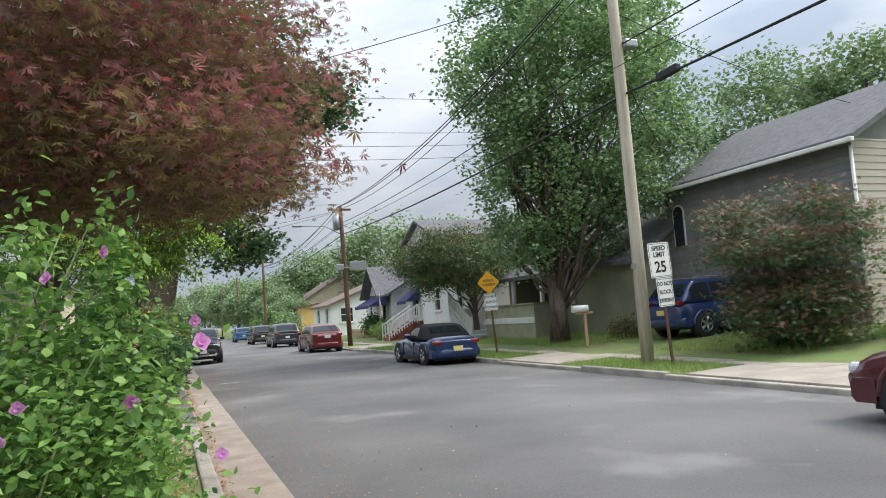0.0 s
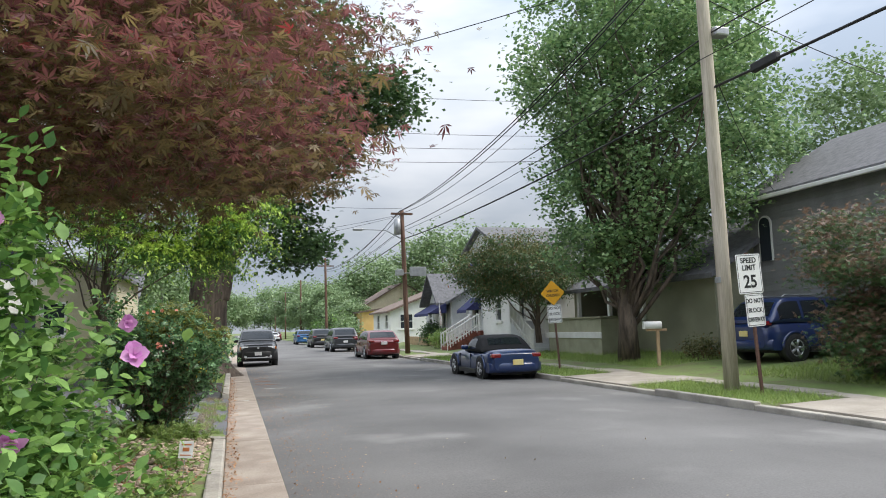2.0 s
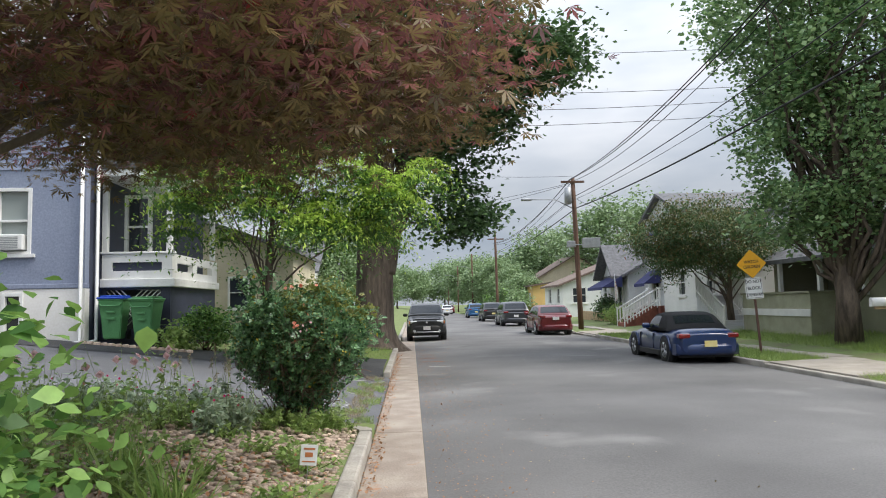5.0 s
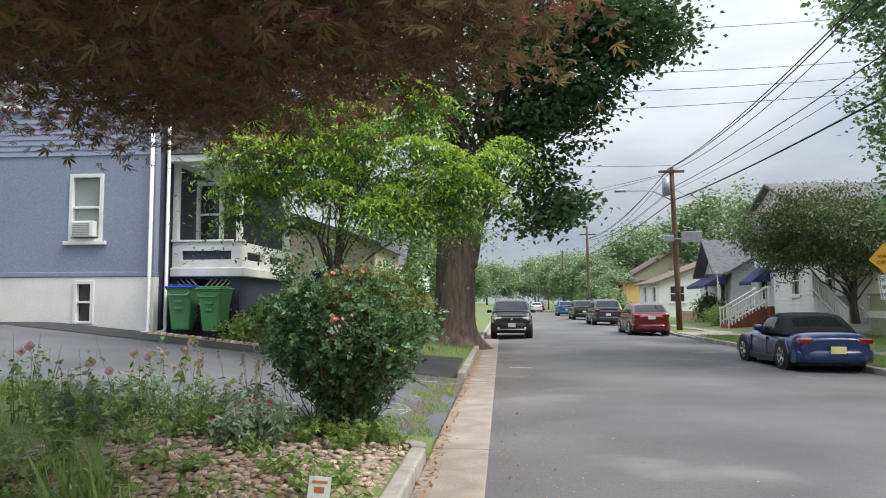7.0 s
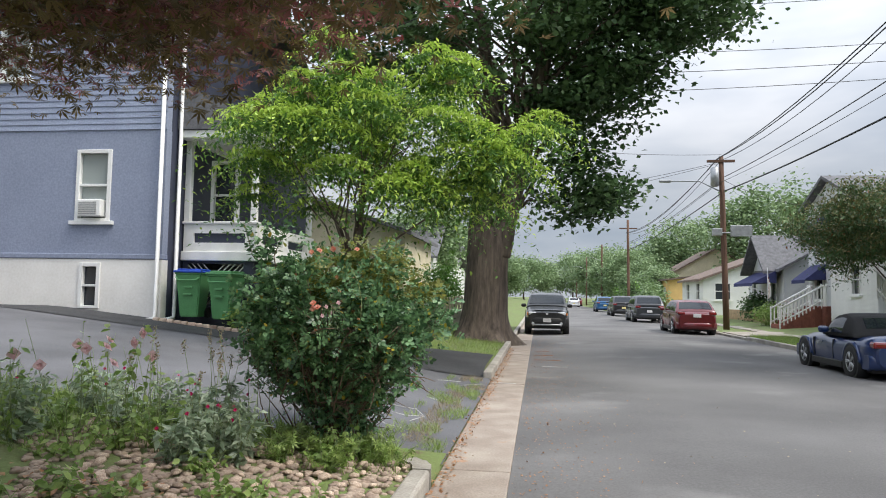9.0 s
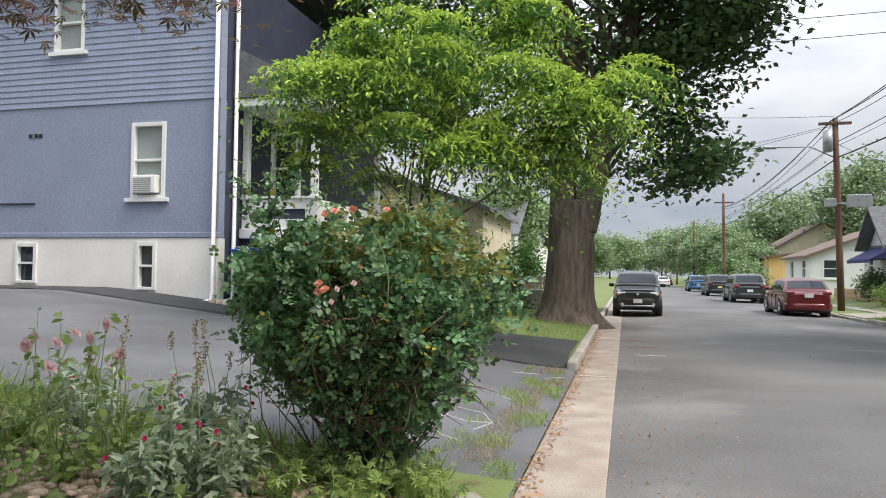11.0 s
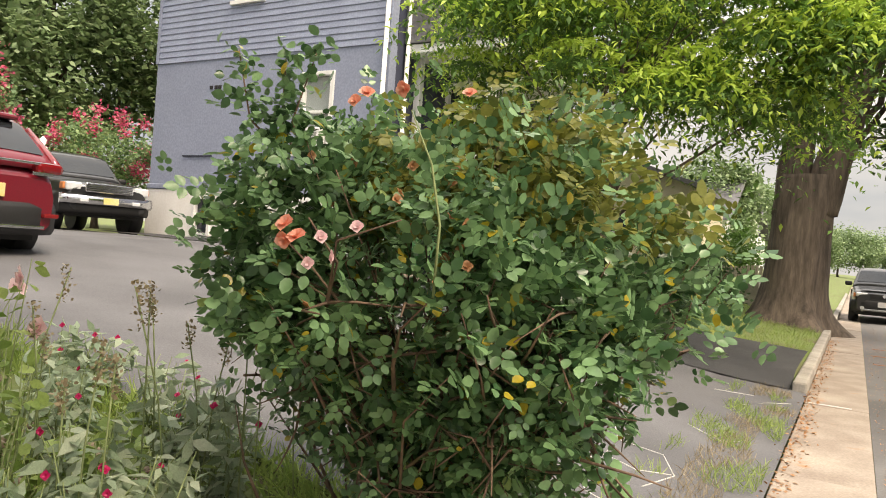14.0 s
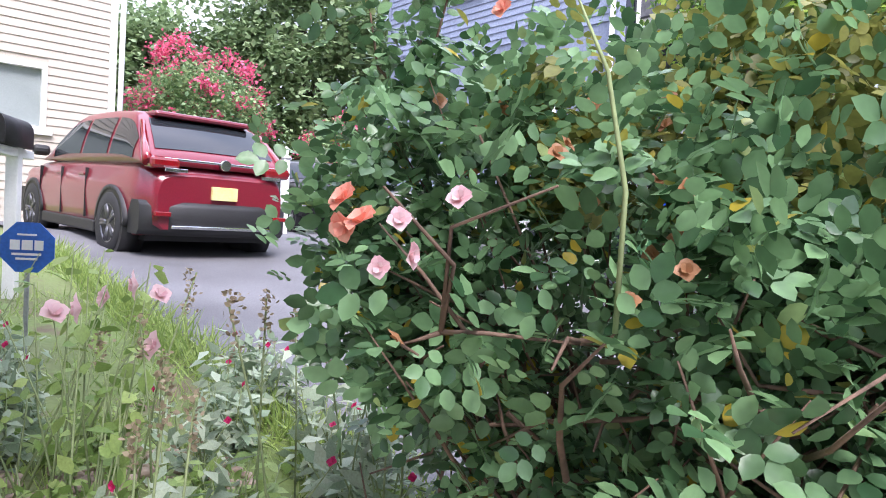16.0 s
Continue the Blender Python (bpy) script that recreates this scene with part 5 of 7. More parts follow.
big = tree("street_tree", "huge old street tree with furrowed bark and dark leaves", "tree", (-1.35, 29.3, 2.2), 9.6, 0.34, (-1.8, 29.8, 10.8), (7.4, 6.5, 5.4), 640, 64, 0.50, 0.20, "leaf_dark", "leaf", 0.3, 0.5, -0.75, 0.2, 0.35, 11, lean=(2.3, 0.4), limb_count=50, extra=[((1.35, 29.6, 5.0), (1.7, 1.6, 1.6), 34), ((2.1, 29.3, 4.4), (0.9, 1.2, 0.8), 12), ((1.3, 29.4, 7.2), (1.9, 1.8, 1.3), 46), ((2.9, 29.0, 8.2), (1.5, 1.8, 0.9), 30), ((4.3, 29.0, 10.4), (2.4, 2.4, 1.6), 90), ((-6.2, 28.5, 7.0), (2.8, 2.4, 2.0), 60)], start=0.22)


def furrowed(bm, pts, radii, n=44, ridges=15, flare=0.0):
    """A bole whose bark stands in wavy upright ridges."""
    path_z = np.linspace(0, len(pts) - 1, 6 * len(pts))
    rings = []
    for t in path_z:
        c = Vector([np.interp(t, range(len(pts)), [p[i] for p in pts]) for i in range(3)])
        r0 = float(np.interp(t, range(len(pts)), radii))
        ring = []
        for k in range(n):
            a = k * math.tau / n
            wob = noise.noise((math.cos(a) * 2.2, math.sin(a) * 2.2, c.z * 0.35))
            cut_ = abs(math.sin(a * ridges / 2 + 1.6 * noise.noise((math.cos(a) * 3, math.sin(a) * 3, c.z * 1.1)) * 2))
            toe = flare * max(0.0, 1 - (c.z - 0.1) / 0.9) ** 2 * (0.55 + 0.45 * math.sin(a * 5 + 0.7))
            r_ = r0 * (1 + 0.10 * wob + toe) + 0.028 * cut_
            ring.append((c.x + r_ * math.cos(a), c.y + r_ * math.sin(a), c.z))
        rings.append(ring)
    return loft(bm, rings)


part("bole", furrowed(bmesh.new(), [(-1.5, 29.3, -0.05), (-1.5, 29.3, 0.4), (-1.45, 29.3, 1.1), (-1.4, 29.3, 2.2), (-1.36, 29.3, 3.0), (-1.33, 29.3, 3.6)], [0.86, 0.76, 0.66, 0.61, 0.62, 0.56], flare=0.5), M["bark"], big)
part("fork_stem", furrowed(bmesh.new(), [(-1.1, 29.3, 2.7), (-0.85, 29.3, 3.9), (-0.36, 29.3, 5.9), (0.25, 29.4, 8.6), (0.8, 29.6, 11.5)], [0.42, 0.38, 0.31, 0.24, 0.1], 30, 11), M["bark"], big)
part("fork_stem", furrowed(bmesh.new(), [(-1.62, 29.35, 2.7), (-1.62, 29.4, 3.9), (-1.42, 29.5, 6.0), (-1.3, 29.5, 7.6), (-1.9, 29.6, 11.5)], [0.40, 0.36, 0.28, 0.24, 0.1], 30, 11), M["bark"], big)
tree("tall_tree", "tall upright green tree with a many-stemmed trunk", "tree", (11.9, 23.4, 0.2), 11.5, 0.27, (13.2, 23.3, 9.2), (5.9, 5.0, 6.8), 860, 72, 0.31, 0.155, "leaf_green", "leaf", 0.7, 0.35, -0.95, 0.40, 0.7, 14, limb_count=90, start=0.12, extra=[((12.2, 23.4, 4.2), (3.4, 3.2, 1.5), 90)])
tall_tree = [o for o in scene.objects if o.name == "tall_tree"][0]
for dx, dy, h, r1 in ((-1.3, 0.3, 9, 0.16), (-0.6, -0.8, 10, 0.17), (0.9, -0.5, 10.5, 0.18), (1.9, 0.2, 9, 0.15), (0.5, 1.0, 10, 0.15), (2.9, -0.6, 7.5, 0.12)):
    part("stem", tube(bmesh.new(), [(11.9, 23.4, 1.5), (11.9 + dx * 0.35, 23.4 + dy * 0.3, 2.9), (12.0 + dx * 0.8, 23.4 + dy * 0.7, 5.2), (12.1 + dx * 1.4, 23.4 + dy * 1.3, h)], [r1, r1 * 0.85, r1 * 0.65, r1 * 0.2], 8), M["bark"], tall_tree)
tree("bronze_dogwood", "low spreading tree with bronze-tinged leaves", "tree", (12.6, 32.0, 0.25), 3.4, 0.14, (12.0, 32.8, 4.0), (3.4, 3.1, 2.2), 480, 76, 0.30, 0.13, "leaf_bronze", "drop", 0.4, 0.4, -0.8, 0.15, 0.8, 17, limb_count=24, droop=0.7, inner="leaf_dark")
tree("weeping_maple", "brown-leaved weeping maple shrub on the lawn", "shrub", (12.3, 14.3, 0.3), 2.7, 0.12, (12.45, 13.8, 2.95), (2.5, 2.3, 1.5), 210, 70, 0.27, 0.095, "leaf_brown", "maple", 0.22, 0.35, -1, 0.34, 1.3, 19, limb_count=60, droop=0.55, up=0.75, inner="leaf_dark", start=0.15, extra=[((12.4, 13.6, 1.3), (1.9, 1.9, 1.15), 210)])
tree("crepe_myrtle", "crepe myrtle bush covered in pink-red blossom", "shrub", (-19.7, 19.2, 1.0), 3.4, 0.12, (-19.7, 19.2, 4.1), (2.0, 2.2, 1.95), 190, 50, 0.28, 0.12, "leaf_green", "leaf", 0.6, 0.4, -1, 0.2, 0.8, 23, group="crepe myrtles")
tree("crepe_myrtle", "lower crepe myrtle bush with coral blossom", "shrub", (-20.6, 24.4, 1.0), 2.4, 0.1, (-20.6, 24.4, 3.2), (1.9, 2.2, 1.45), 130, 50, 0.28, 0.12, "leaf_green", "leaf", 0.6, 0.4, -1, 0.2, 0.8, 24, group="crepe myrtles")
for ob_name, c, rad, n, seed in (("blossom", (-19.7, 19.2, 4.3), (2.05, 2.25, 2.0), 46, 31), ("blossom", (-20.6, 24.4, 3.35), (2.0, 2.3, 1.45), 42, 32)):
    r = np.random.default_rng(seed)
    pts, _ = clumps(r, c, rad, n, 60, 0.12, 0.9, 0.86, -0.5)
    owner = [o for o in scene.objects if o.name.startswith("crepe_myrtle") and o.parent is None][0 if seed == 31 else 1]
    leaves(ob_name, pts, 0.10, M["flower_crepe"], owner, "leaf", 0.3, 0.0, seed=seed)
for k, (x, y, h, rr, m) in enumerate(((-26, 25.8, 12.5, 4.6, "leaf_far"), (-22, 31, 13, 4.6, "leaf_far"), (-29, 20, 9, 4.0, "leaf_far"), (-27, 13, 12, 4.5, "leaf_far"), (-21, 38, 11, 4.5, "leaf_far"), (30, 30, 15, 5.5, "leaf_far"), (27, 22, 12.5, 4.0, "leaf_far"), (24, 40, 10, 4.0, "leaf_green"), (24, 62, 10, 4.5, "leaf_far"))):
    tree("garden_tree", "full green tree behind the houses", "tree", (x, y, 0.6), h * 0.8, 0.25, (x, y, h * 0.6), (rr, rr, h * 0.46), 300 if x > 0 else 520, 50, 0.5, 0.25, m, "leaf", 0.6, 0.5, -0.9, 0.15, 0.4, 40 + k, limb_count=14, group="trees behind the houses")
for k, (x, y, h, rr) in enumerate(((26, 92, 16, 8), (36, 96, 17, 8), (21, 112, 14, 7), (46, 84, 15, 8), (12.5, 86, 5, 3.0), (13, 95, 6.5, 3.5), (12, 106, 8, 4), (12, 122, 9, 5), (-9, 60, 9, 4), (-11, 100, 12, 6), (-14, 130, 14, 8), (13, 150, 12, 7), (-10, 175, 13, 8), (16, 185, 14, 9), (-5, 260, 16, 14), (14, 300, 20, 18), (40, 250, 20, 20), (-35, 280, 20, 22))):
    tree("far_tree", "distant green tree along the street", "tree", (x, y, 0), h * 0.7, 0.3, (x, y, h * 0.55), (rr, rr, h * 0.45), 170, 80, 0.11 * rr, 0.042 * rr + 0.10, "leaf_far", "leaf", 0.7, 0.55, -0.9, 0, 0.4, 70 + k, limb_count=8, group="far trees")


def bloom(parent, centre, size, mat, seed, count=9, name="flower"):
    """An open flower: petals round a centre."""
    r = np.random.default_rng(seed)
    c = np.array(centre)
    v, f = leaf_shape("round")
    face = Vector(r.normal(size=3) * 0.5 + np.array((0.5, -0.9, 0.5))).normalized()
    q = face.to_track_quat("Z", "Y")
    P, F = [], []
    for k in range(count):
        ring = k % 2
        spin = Matrix.Rotation(k * 2.4, 3, "Z")
        for p in v:
            w = q @ (spin @ (Matrix.Rotation(radians(22 + 34 * ring), 3, "X") @ Vector((p[0] * 1.5, p[1], p[2] * 2))))
            P.append(c + np.array(w) * size * (1 - 0.25 * ring))
        F += [[i + k * len(v) for i in g] for g in f]
    return bulk(name, P, F, mat, parent, smooth=True)


# rose of Sharon at the start
hib = thing("hibiscus_shrub", "tall rose of Sharon shrub with pink flowers", "shrub", at=pose(-0.06, 0.38, 0.03))
r = np.random.default_rng(51)
HC = np.array((-1.72, 5.7, 0.98))
pts, cen = clumps(r, HC, np.array((1.08, 1.02, 0.92)), 430, 28, 0.10, 0.9, 0.4, -1, 0.1, 1.6)
sh = r.normal(size=(420, 3)) * np.array((0.07, 0.07, 0.22)) + np.array((-1.22, 5.35, 1.8))
sh2 = r.normal(size=(260, 3)) * np.array((0.07, 0.07, 0.2)) + np.array((-1.6, 5.2, 1.85))
sh3 = r.normal(size=(500, 3)) * np.array((0.17, 0.16, 0.1)) + np.array((-0.92, 5.3, 0.45))
leaves("foliage", np.vstack((pts, sh, sh2, sh3)), 0.06, M["leaf_hibiscus"], hib, "oval", 0.55, 0.2, seed=52)
for k in range(46):
    tip = cen[r.integers(len(cen))] if k > 3 else np.array((-1.22 - 0.12 * k, 5.35, 2.1))
    b0 = np.array((-1.9 + r.normal() * 0.18, 5.6 + r.normal() * 0.15, 0.1))
    m_ = (b0 + tip) / 2 + r.normal(size=3) * 0.06
    part("stem", tube(bmesh.new(), [b0, m_, tip], [0.014, 0.010, 0.004], 5), M["stem"], hib)
for k, p in enumerate(((-0.80, 5.22, 1.44), (-0.83, 5.25, 1.56), (-1.15, 5.05, 1.18), (-1.62, 5.0, 1.2), (-1.75, 5.0, 1.35), (-1.70, 5.0, 1.05), (-0.72, 5.1, 0.86), (-1.25, 4.9, 0.55), (-1.27, 5.2, 1.94), (-1.5, 5.05, 1.8))):
    bloom(hib, p, 0.055 if k in (0, 2) else 0.038, M["flower_pink"], 300 + k)
for k in range(26):
    p = cen[r.integers(len(cen))] + np.array((0.05, -0.08, 0.12))
    part("bud", tube(bmesh.new(), [p, p + np.array((0.003, 0, 0.022)), p + np.array((0, 0, 0.036))], [0.008, 0.012, 0.003], 6), M["bud"], hib)

# the rose bush beside the driveway
rose = thing("rose_bush", "overgrown rose bush with peach blooms by the driveway", "shrub")
r = np.random.default_rng(61)
RC = np.array((-1.50, 13.32, 1.16))
lobes = [clumps(r, c_, np.array(rad_), n_, 5, 0.075, 0.9, 0.5, -0.95, 0.40, 2.6) for c_, rad_, n_ in ((RC, (0.86, 0.92, 0.80), 760), ((-1.05, 13.35, 1.38), (0.56, 0.62, 0.50), 260), ((-1.85, 13.05, 1.40), (0.44, 0.50, 0.48), 220), ((-1.45, 13.35, 0.55), (0.62, 0.70, 0.45), 190), ((-0.98, 13.05, 0.95), (0.42, 0.42, 0.40), 130), ((-1.2, 13.5, 1.72), (0.40, 0.45, 0.26), 90), ((-2.1, 13.1, 1.05), (0.26, 0.34, 0.42), 70))]
pts, cen = np.vstack([a for a, _ in lobes]), np.vstack([b for _, b in lobes])
# vase shape: narrower near the ground
k = np.clip(0.34 + 0.66 * (pts[:, 2] - 0.12) / 0.95, 0.34, 1.0)
pts[:, 0], pts[:, 1] = -1.58 + (pts[:, 0] + 1.58) * k, 13.45 + (pts[:, 1] - 13.45) * k
top = (pts[:, 2] > 1.45) & (pts[:, 0] > -1.75) & (pts[:, 1] > 12.95) & (r.random(len(pts)) < 0.7)
leaves("foliage", pts[~top], 0.100, M["leaf_rose"], rose, "spray", 0.42, 0.25, seed=62, out=RC - np.array((0, 0, 0.6)))
leaves("young_foliage", pts[top], 0.10, M["leaf_rose_new"], rose, "spray", 0.5, 0.2, seed=63)
sp = np.vstack([np.array((-2.05 + 0.035 * i * math.sin(j), 12.95 - 0.02 * j, 1.75 + 0.05 * i)) + r.normal(size=(16, 3)) * 0.03 for i in range(7) for j in (0, 2, 4)])
for j in (0, 2, 4):
    part("cane", tube(bmesh.new(), [(-1.55, 13.4, 0.6), (-1.95, 13.0, 1.6), (-2.05 + 0.1 * math.sin(j), 12.95 - 0.02 * j, 1.8), (-2.05 + 0.21 * math.sin(j), 12.95 - 0.02 * j, 2.06)], [0.007, 0.006, 0.004, 0.002], 5), M["twig"], rose)
leaves("shoot_foliage", sp, 0.04, M["leaf_rose"], rose, "round", 0.4, 0.1, seed=64)
for j in range(130):
    tip = cen[r.integers(len(cen))]
    b0 = np.array((-1.58 + r.normal() * 0.10, 13.55 + r.normal() * 0.10, 0.1))
    m_ = b0 * 0.55 + tip * 0.45 + r.normal(size=3) * 0.07
    rr = 0.004 + 0.005 * r.random()
    part("cane", tube(bmesh.new(), [b0, (b0 + m_) / 2 + r.normal(size=3) * 0.03, m_, tip], [rr * 1.2, rr, rr * 0.8, rr * 0.3], 5), M["twig"], rose)
bm = bmesh.new()
low_c = cen[cen[:, 2] < 1.25]
for j in range(620):
    a = low_c[r.integers(len(low_c))] * 0.92 + RC * 0.08
    b = a + r.normal(size=3) * 0.14
    tube(bm, [a, (a + b) / 2 + r.normal(size=3) * 0.03, b], [0.005, 0.004, 0.002], 4)
tagged(part("twig_tangle", bm, M["twig"], rose), kind="stuff")
for j, (p, s, m_) in enumerate((((-1.422, 12.34, 1.425), 0.044, "flower_peach"), ((-1.392, 12.35, 1.395), 0.046, "flower_peach"), ((-1.428, 12.345, 1.388), 0.040, "flower_peach"), ((-1.335, 12.37, 1.40), 0.03, "flower_pale"), ((-1.25, 12.40, 1.43), 0.03, "flower_pale"), ((-1.296, 12.36, 1.355), 0.032, "flower_pale"), ((-1.36, 12.36, 1.335), 0.028, "flower_pale"), ((-1.52, 12.75, 1.84), 0.045, "flower_peach"), ((-1.42, 12.8, 1.86), 0.045, "flower_peach"), ((-1.6, 12.8, 1.83), 0.04, "flower_peach"), ((-1.25, 12.9, 1.86), 0.04, "flower_peach"))):
    bloom(rose, p, s * 0.62, M[m_], 400 + j, 11)
for j in range(16):
    near = cen[np.argsort(np.linalg.norm(cen - np.array((-1.35, 12.45, 1.62)), axis=1))[:48]]
    p = near[j * 3] + np.array((0.01, -0.03, 0.0))
    bloom(rose, p, 0.019, M["flower_dry"], 430 + j, 7, "withered_flower")

# old woody canes and one tall green shoot
for line, r0_ in ((((-1.52, 13.35, 0.1), (-1.45, 12.95, 0.75), (-1.33, 12.72, 1.05), (-1.25, 12.62, 1.17), (-1.12, 12.56, 1.27)), 0.011), (((-1.62, 13.4, 0.1), (-1.66, 12.95, 0.7), (-1.63, 12.7, 1.0), (-1.66, 12.55, 1.2)), 0.009), (((-1.5, 13.4, 0.1), (-1.2, 13.0, 0.8), (-1.08, 12.8, 1.02), (-0.95, 12.74, 1.2)), 0.009), (((-1.55, 13.45, 0.1), (-1.42, 12.95, 0.6), (-1.28, 12.72, 0.9), (-1.12, 12.68, 1.06)), 0.008), (((-1.7, 13.3, 0.05), (-1.95, 12.9, 0.42), (-2.0, 12.84, 0.6), (-2.02, 12.8, 0.8)), 0.010)):
    n_ = len(line) - 1
    part("cane", tube(bmesh.new(), line, [r0_ * (1 - 0.85 * k / n_) for k in range(n_ + 1)], 7), M["twig"], rose, "thick woody cane")
part("shoot", tube(bmesh.new(), [(-1.12, 12.56, 1.27), (-1.11, 12.55, 1.45), (-1.14, 12.54, 1.60), (-1.22, 12.55, 1.74)], [0.0038, 0.0035, 0.003, 0.0012], 6), M["stem"], rose, "smooth green shoot")

# ---- poles, wires, signs ----
def pole(label, base, top, r0, r1, mat):
    p = thing("utility_pole", label, "utility pole", "utility poles")
    b, t = Vector(base), Vector(top)
    part("post", tube(bmesh.new(), [b - Vector((0, 0, 0.2)), b.lerp(t, 0.3), b.lerp(t, 0.7), t], [r0, r0 * 0.93, (r0 + r1) / 2, r1], 14), M[mat], p)
    return p


pole1 = pole("weathered grey wooden utility pole leaning over the verge", (9.17, 15.0, 0.1), (9.0, 14.9, 11.2), 0.15, 0.11, "pole")
pole2 = pole("brown wooden utility pole with transformer and floodlights", (9.2, 43.0, 0.1), (8.98, 42.9, 8.5), 0.15, 0.11, "pole_dark")
bm = tube(bmesh.new(), [(8.65, 42.75, 7.0), (8.65, 42.75, 7.05), (8.65, 42.75, 7.9), (8.65, 42.75, 7.95)], [0.12, 0.2, 0.2, 0.12], 14)
part("transformer", bm, M["steel"], pole2, "grey drum transformer")
part("cross_arm", box(bmesh.new(), 8.3, 9.6, 42.75, 42.87, 8.2, 8.32, 0.01), M["pole_dark"], pole2)
part("floodlight", box(bmesh.new(), 9.3, 10.3, 42.5, 42.58, 4.55, 5.1, 0.02, m=Matrix.Translation((0, 0, 0))), M["steel"], pole2, "tilted grey panel box")
part("floodlight", box(bmesh.new(), 8.5, 8.95, 42.6, 42.85, 4.6, 4.95, 0.03), M["steel"], pole2)
part("bracket", tube(bmesh.new(), [(8.5, 42.8, 4.75), (10.2, 42.8, 4.75)], [0.03, 0.03], 6), M["steel"], pole2)
part("lamp_arm", tube(bmesh.new(), [(8.9, 42.9, 6.8), (8.0, 43.0, 7.3), (6.6, 43.2, 7.35)], [0.03, 0.03, 0.03], 6), M["steel"], pole2)
part("lamp_head", box(bmesh.new(), 6.1, 6.7, 43.1, 43.32, 7.28, 7.42, 0.05), M["steel"], pole2)
pole3 = pole("far brown utility pole among the parked cars", (8.9, 78, 0), (8.8, 78, 9.2), 0.15, 0.11, "pole_dark")
part("cross_arm", box(bmesh.new(), 8.0, 9.7, 77.95, 78.05, 8.3, 8.42), M["pole_dark"], pole3)
for y in (108, 140, 175):
    q = pole("distant wooden utility pole", (8.9, y, 0), (8.9, y, 9), 0.14, 0.1, "pole_dark")
    part("lamp_arm", tube(bmesh.new(), [(8.9, y, 6.6), (7.6, y, 7.2), (6.4, y, 7.2)], [0.03] * 3, 5), M["steel"], q)
part("cable_box", box(bmesh.new(), -0.35, 0.35, -0.07, 0.07, -0.09, 0.09, 0.03, m=pose(9.16, 13.4, 6.4, 0, 0, 88)), M["trim"], pole1, "black cable splice case")
part("lamp_shield", box(bmesh.new(), 9.14, 9.5, 14.7, 14.95, 7.5, 7.7, 0.04), M["steel"], pole1)
part("step_plate", box(bmesh.new(), 8.97, 9.01, 14.9, 15.05, 2.3, 2.42, 0.005), M["steel"], pole1)


def wire(a, b, sag, r=0.012, label="black overhead cable between poles"):
    a, b = Vector(a), Vector(b)
    pts = [a.lerp(b, t / 16) - Vector((0, 0, sag * 4 * (t / 16) * (1 - t / 16))) for t in range(17)]
    tagged(part("overhead_cable", tube(bmesh.new(), pts, [r] * 17, 5), M["wire"]), label, "cable", "overhead cables")


P1, P2, P3 = (9.0, 14.9, 0), (9.0, 42.9, 0), (8.8, 78, 0)
for z1, z2, dx, sag, rr in ((6.4, 6.8, 0.12, 0.25, 0.03), (7.6, 7.5, 0.14, 0.3, 0.018), (9.9, 8.45, -0.12, 0.75, 0.02), (9.75, 8.4, -0.2, 0.85, 0.02), (9.6, 8.3, -0.05, 0.95, 0.014), (7.0, 7.2, -0.12, 0.3, 0.010)):
    wire((P1[0] + dx, P1[1], z1), (P2[0] + dx, P2[1], z2), sag, rr)
    wire((P2[0] + dx, P2[1], z2), (P3[0] + dx, P3[1], z2 - 0.5), sag, rr)
    wire((P1[0] + dx, P1[1], z1), (P1[0] + dx + 0.3, -26, z1 - 0.2), sag, rr)
for z, x2, y2, z2 in ((8.6, -7.5, 31, 7.6), (8.2, -7.0, 40, 5.0), (7.4, 14.4, 44, 6.2), (7.2, 16.0, 20.8, 5.4)):
    s = P2 if y2 > 25 else P1
    wire((s[0], s[1], z), (x2, y2, z2), 0.4, 0.010, "thin service cable to a house")
wire((8.8, 42.9, 8.2), (-8, 52, 7.0), 0.4, 0.01, "thin service cable to a house")
wire((9.0, 14.9, 8.4), (24, 17, 7.0), 0.5, 0.011, "thin service cable to a house")
wire((9.0, 14.9, 9.4), (-6, 26, 8.2), 0.5, 0.011, "thin service cable to a house")

for z, za in ((8.6, 9.4), (9.3, 10.0), (10.1, 10.6), (11.6, 12.3)):
    wire((-9, 31, z), (15, 33, za), 0.35, 0.011, "thin cable crossing above the street")


def text_part(name, words, size, m, mat, parent, squeeze=1.0):
    cu = bpy.data.curves.new(name, "FONT")
    cu.body, cu.size, cu.align_x, cu.align_y, cu.extrude, cu.offset = words, size, "CENTER", "CENTER", 0.0015, size * 0.022
    tmp = bpy.data.objects.new(name, cu)
    scene.collection.objects.link(tmp)
    me = bpy.data.meshes.new_from_object(tmp.evaluated_get(bpy.context.evaluated_depsgraph_get()))
    bpy.data.objects.remove(tmp)
    me.materials.clear()
    me.materials.append(mat)
    ob = new(name, me)
    ob.parent = parent
    ob.matrix_basis = m @ Matrix.Diagonal((squeeze, 1, 1, 1))
    return ob


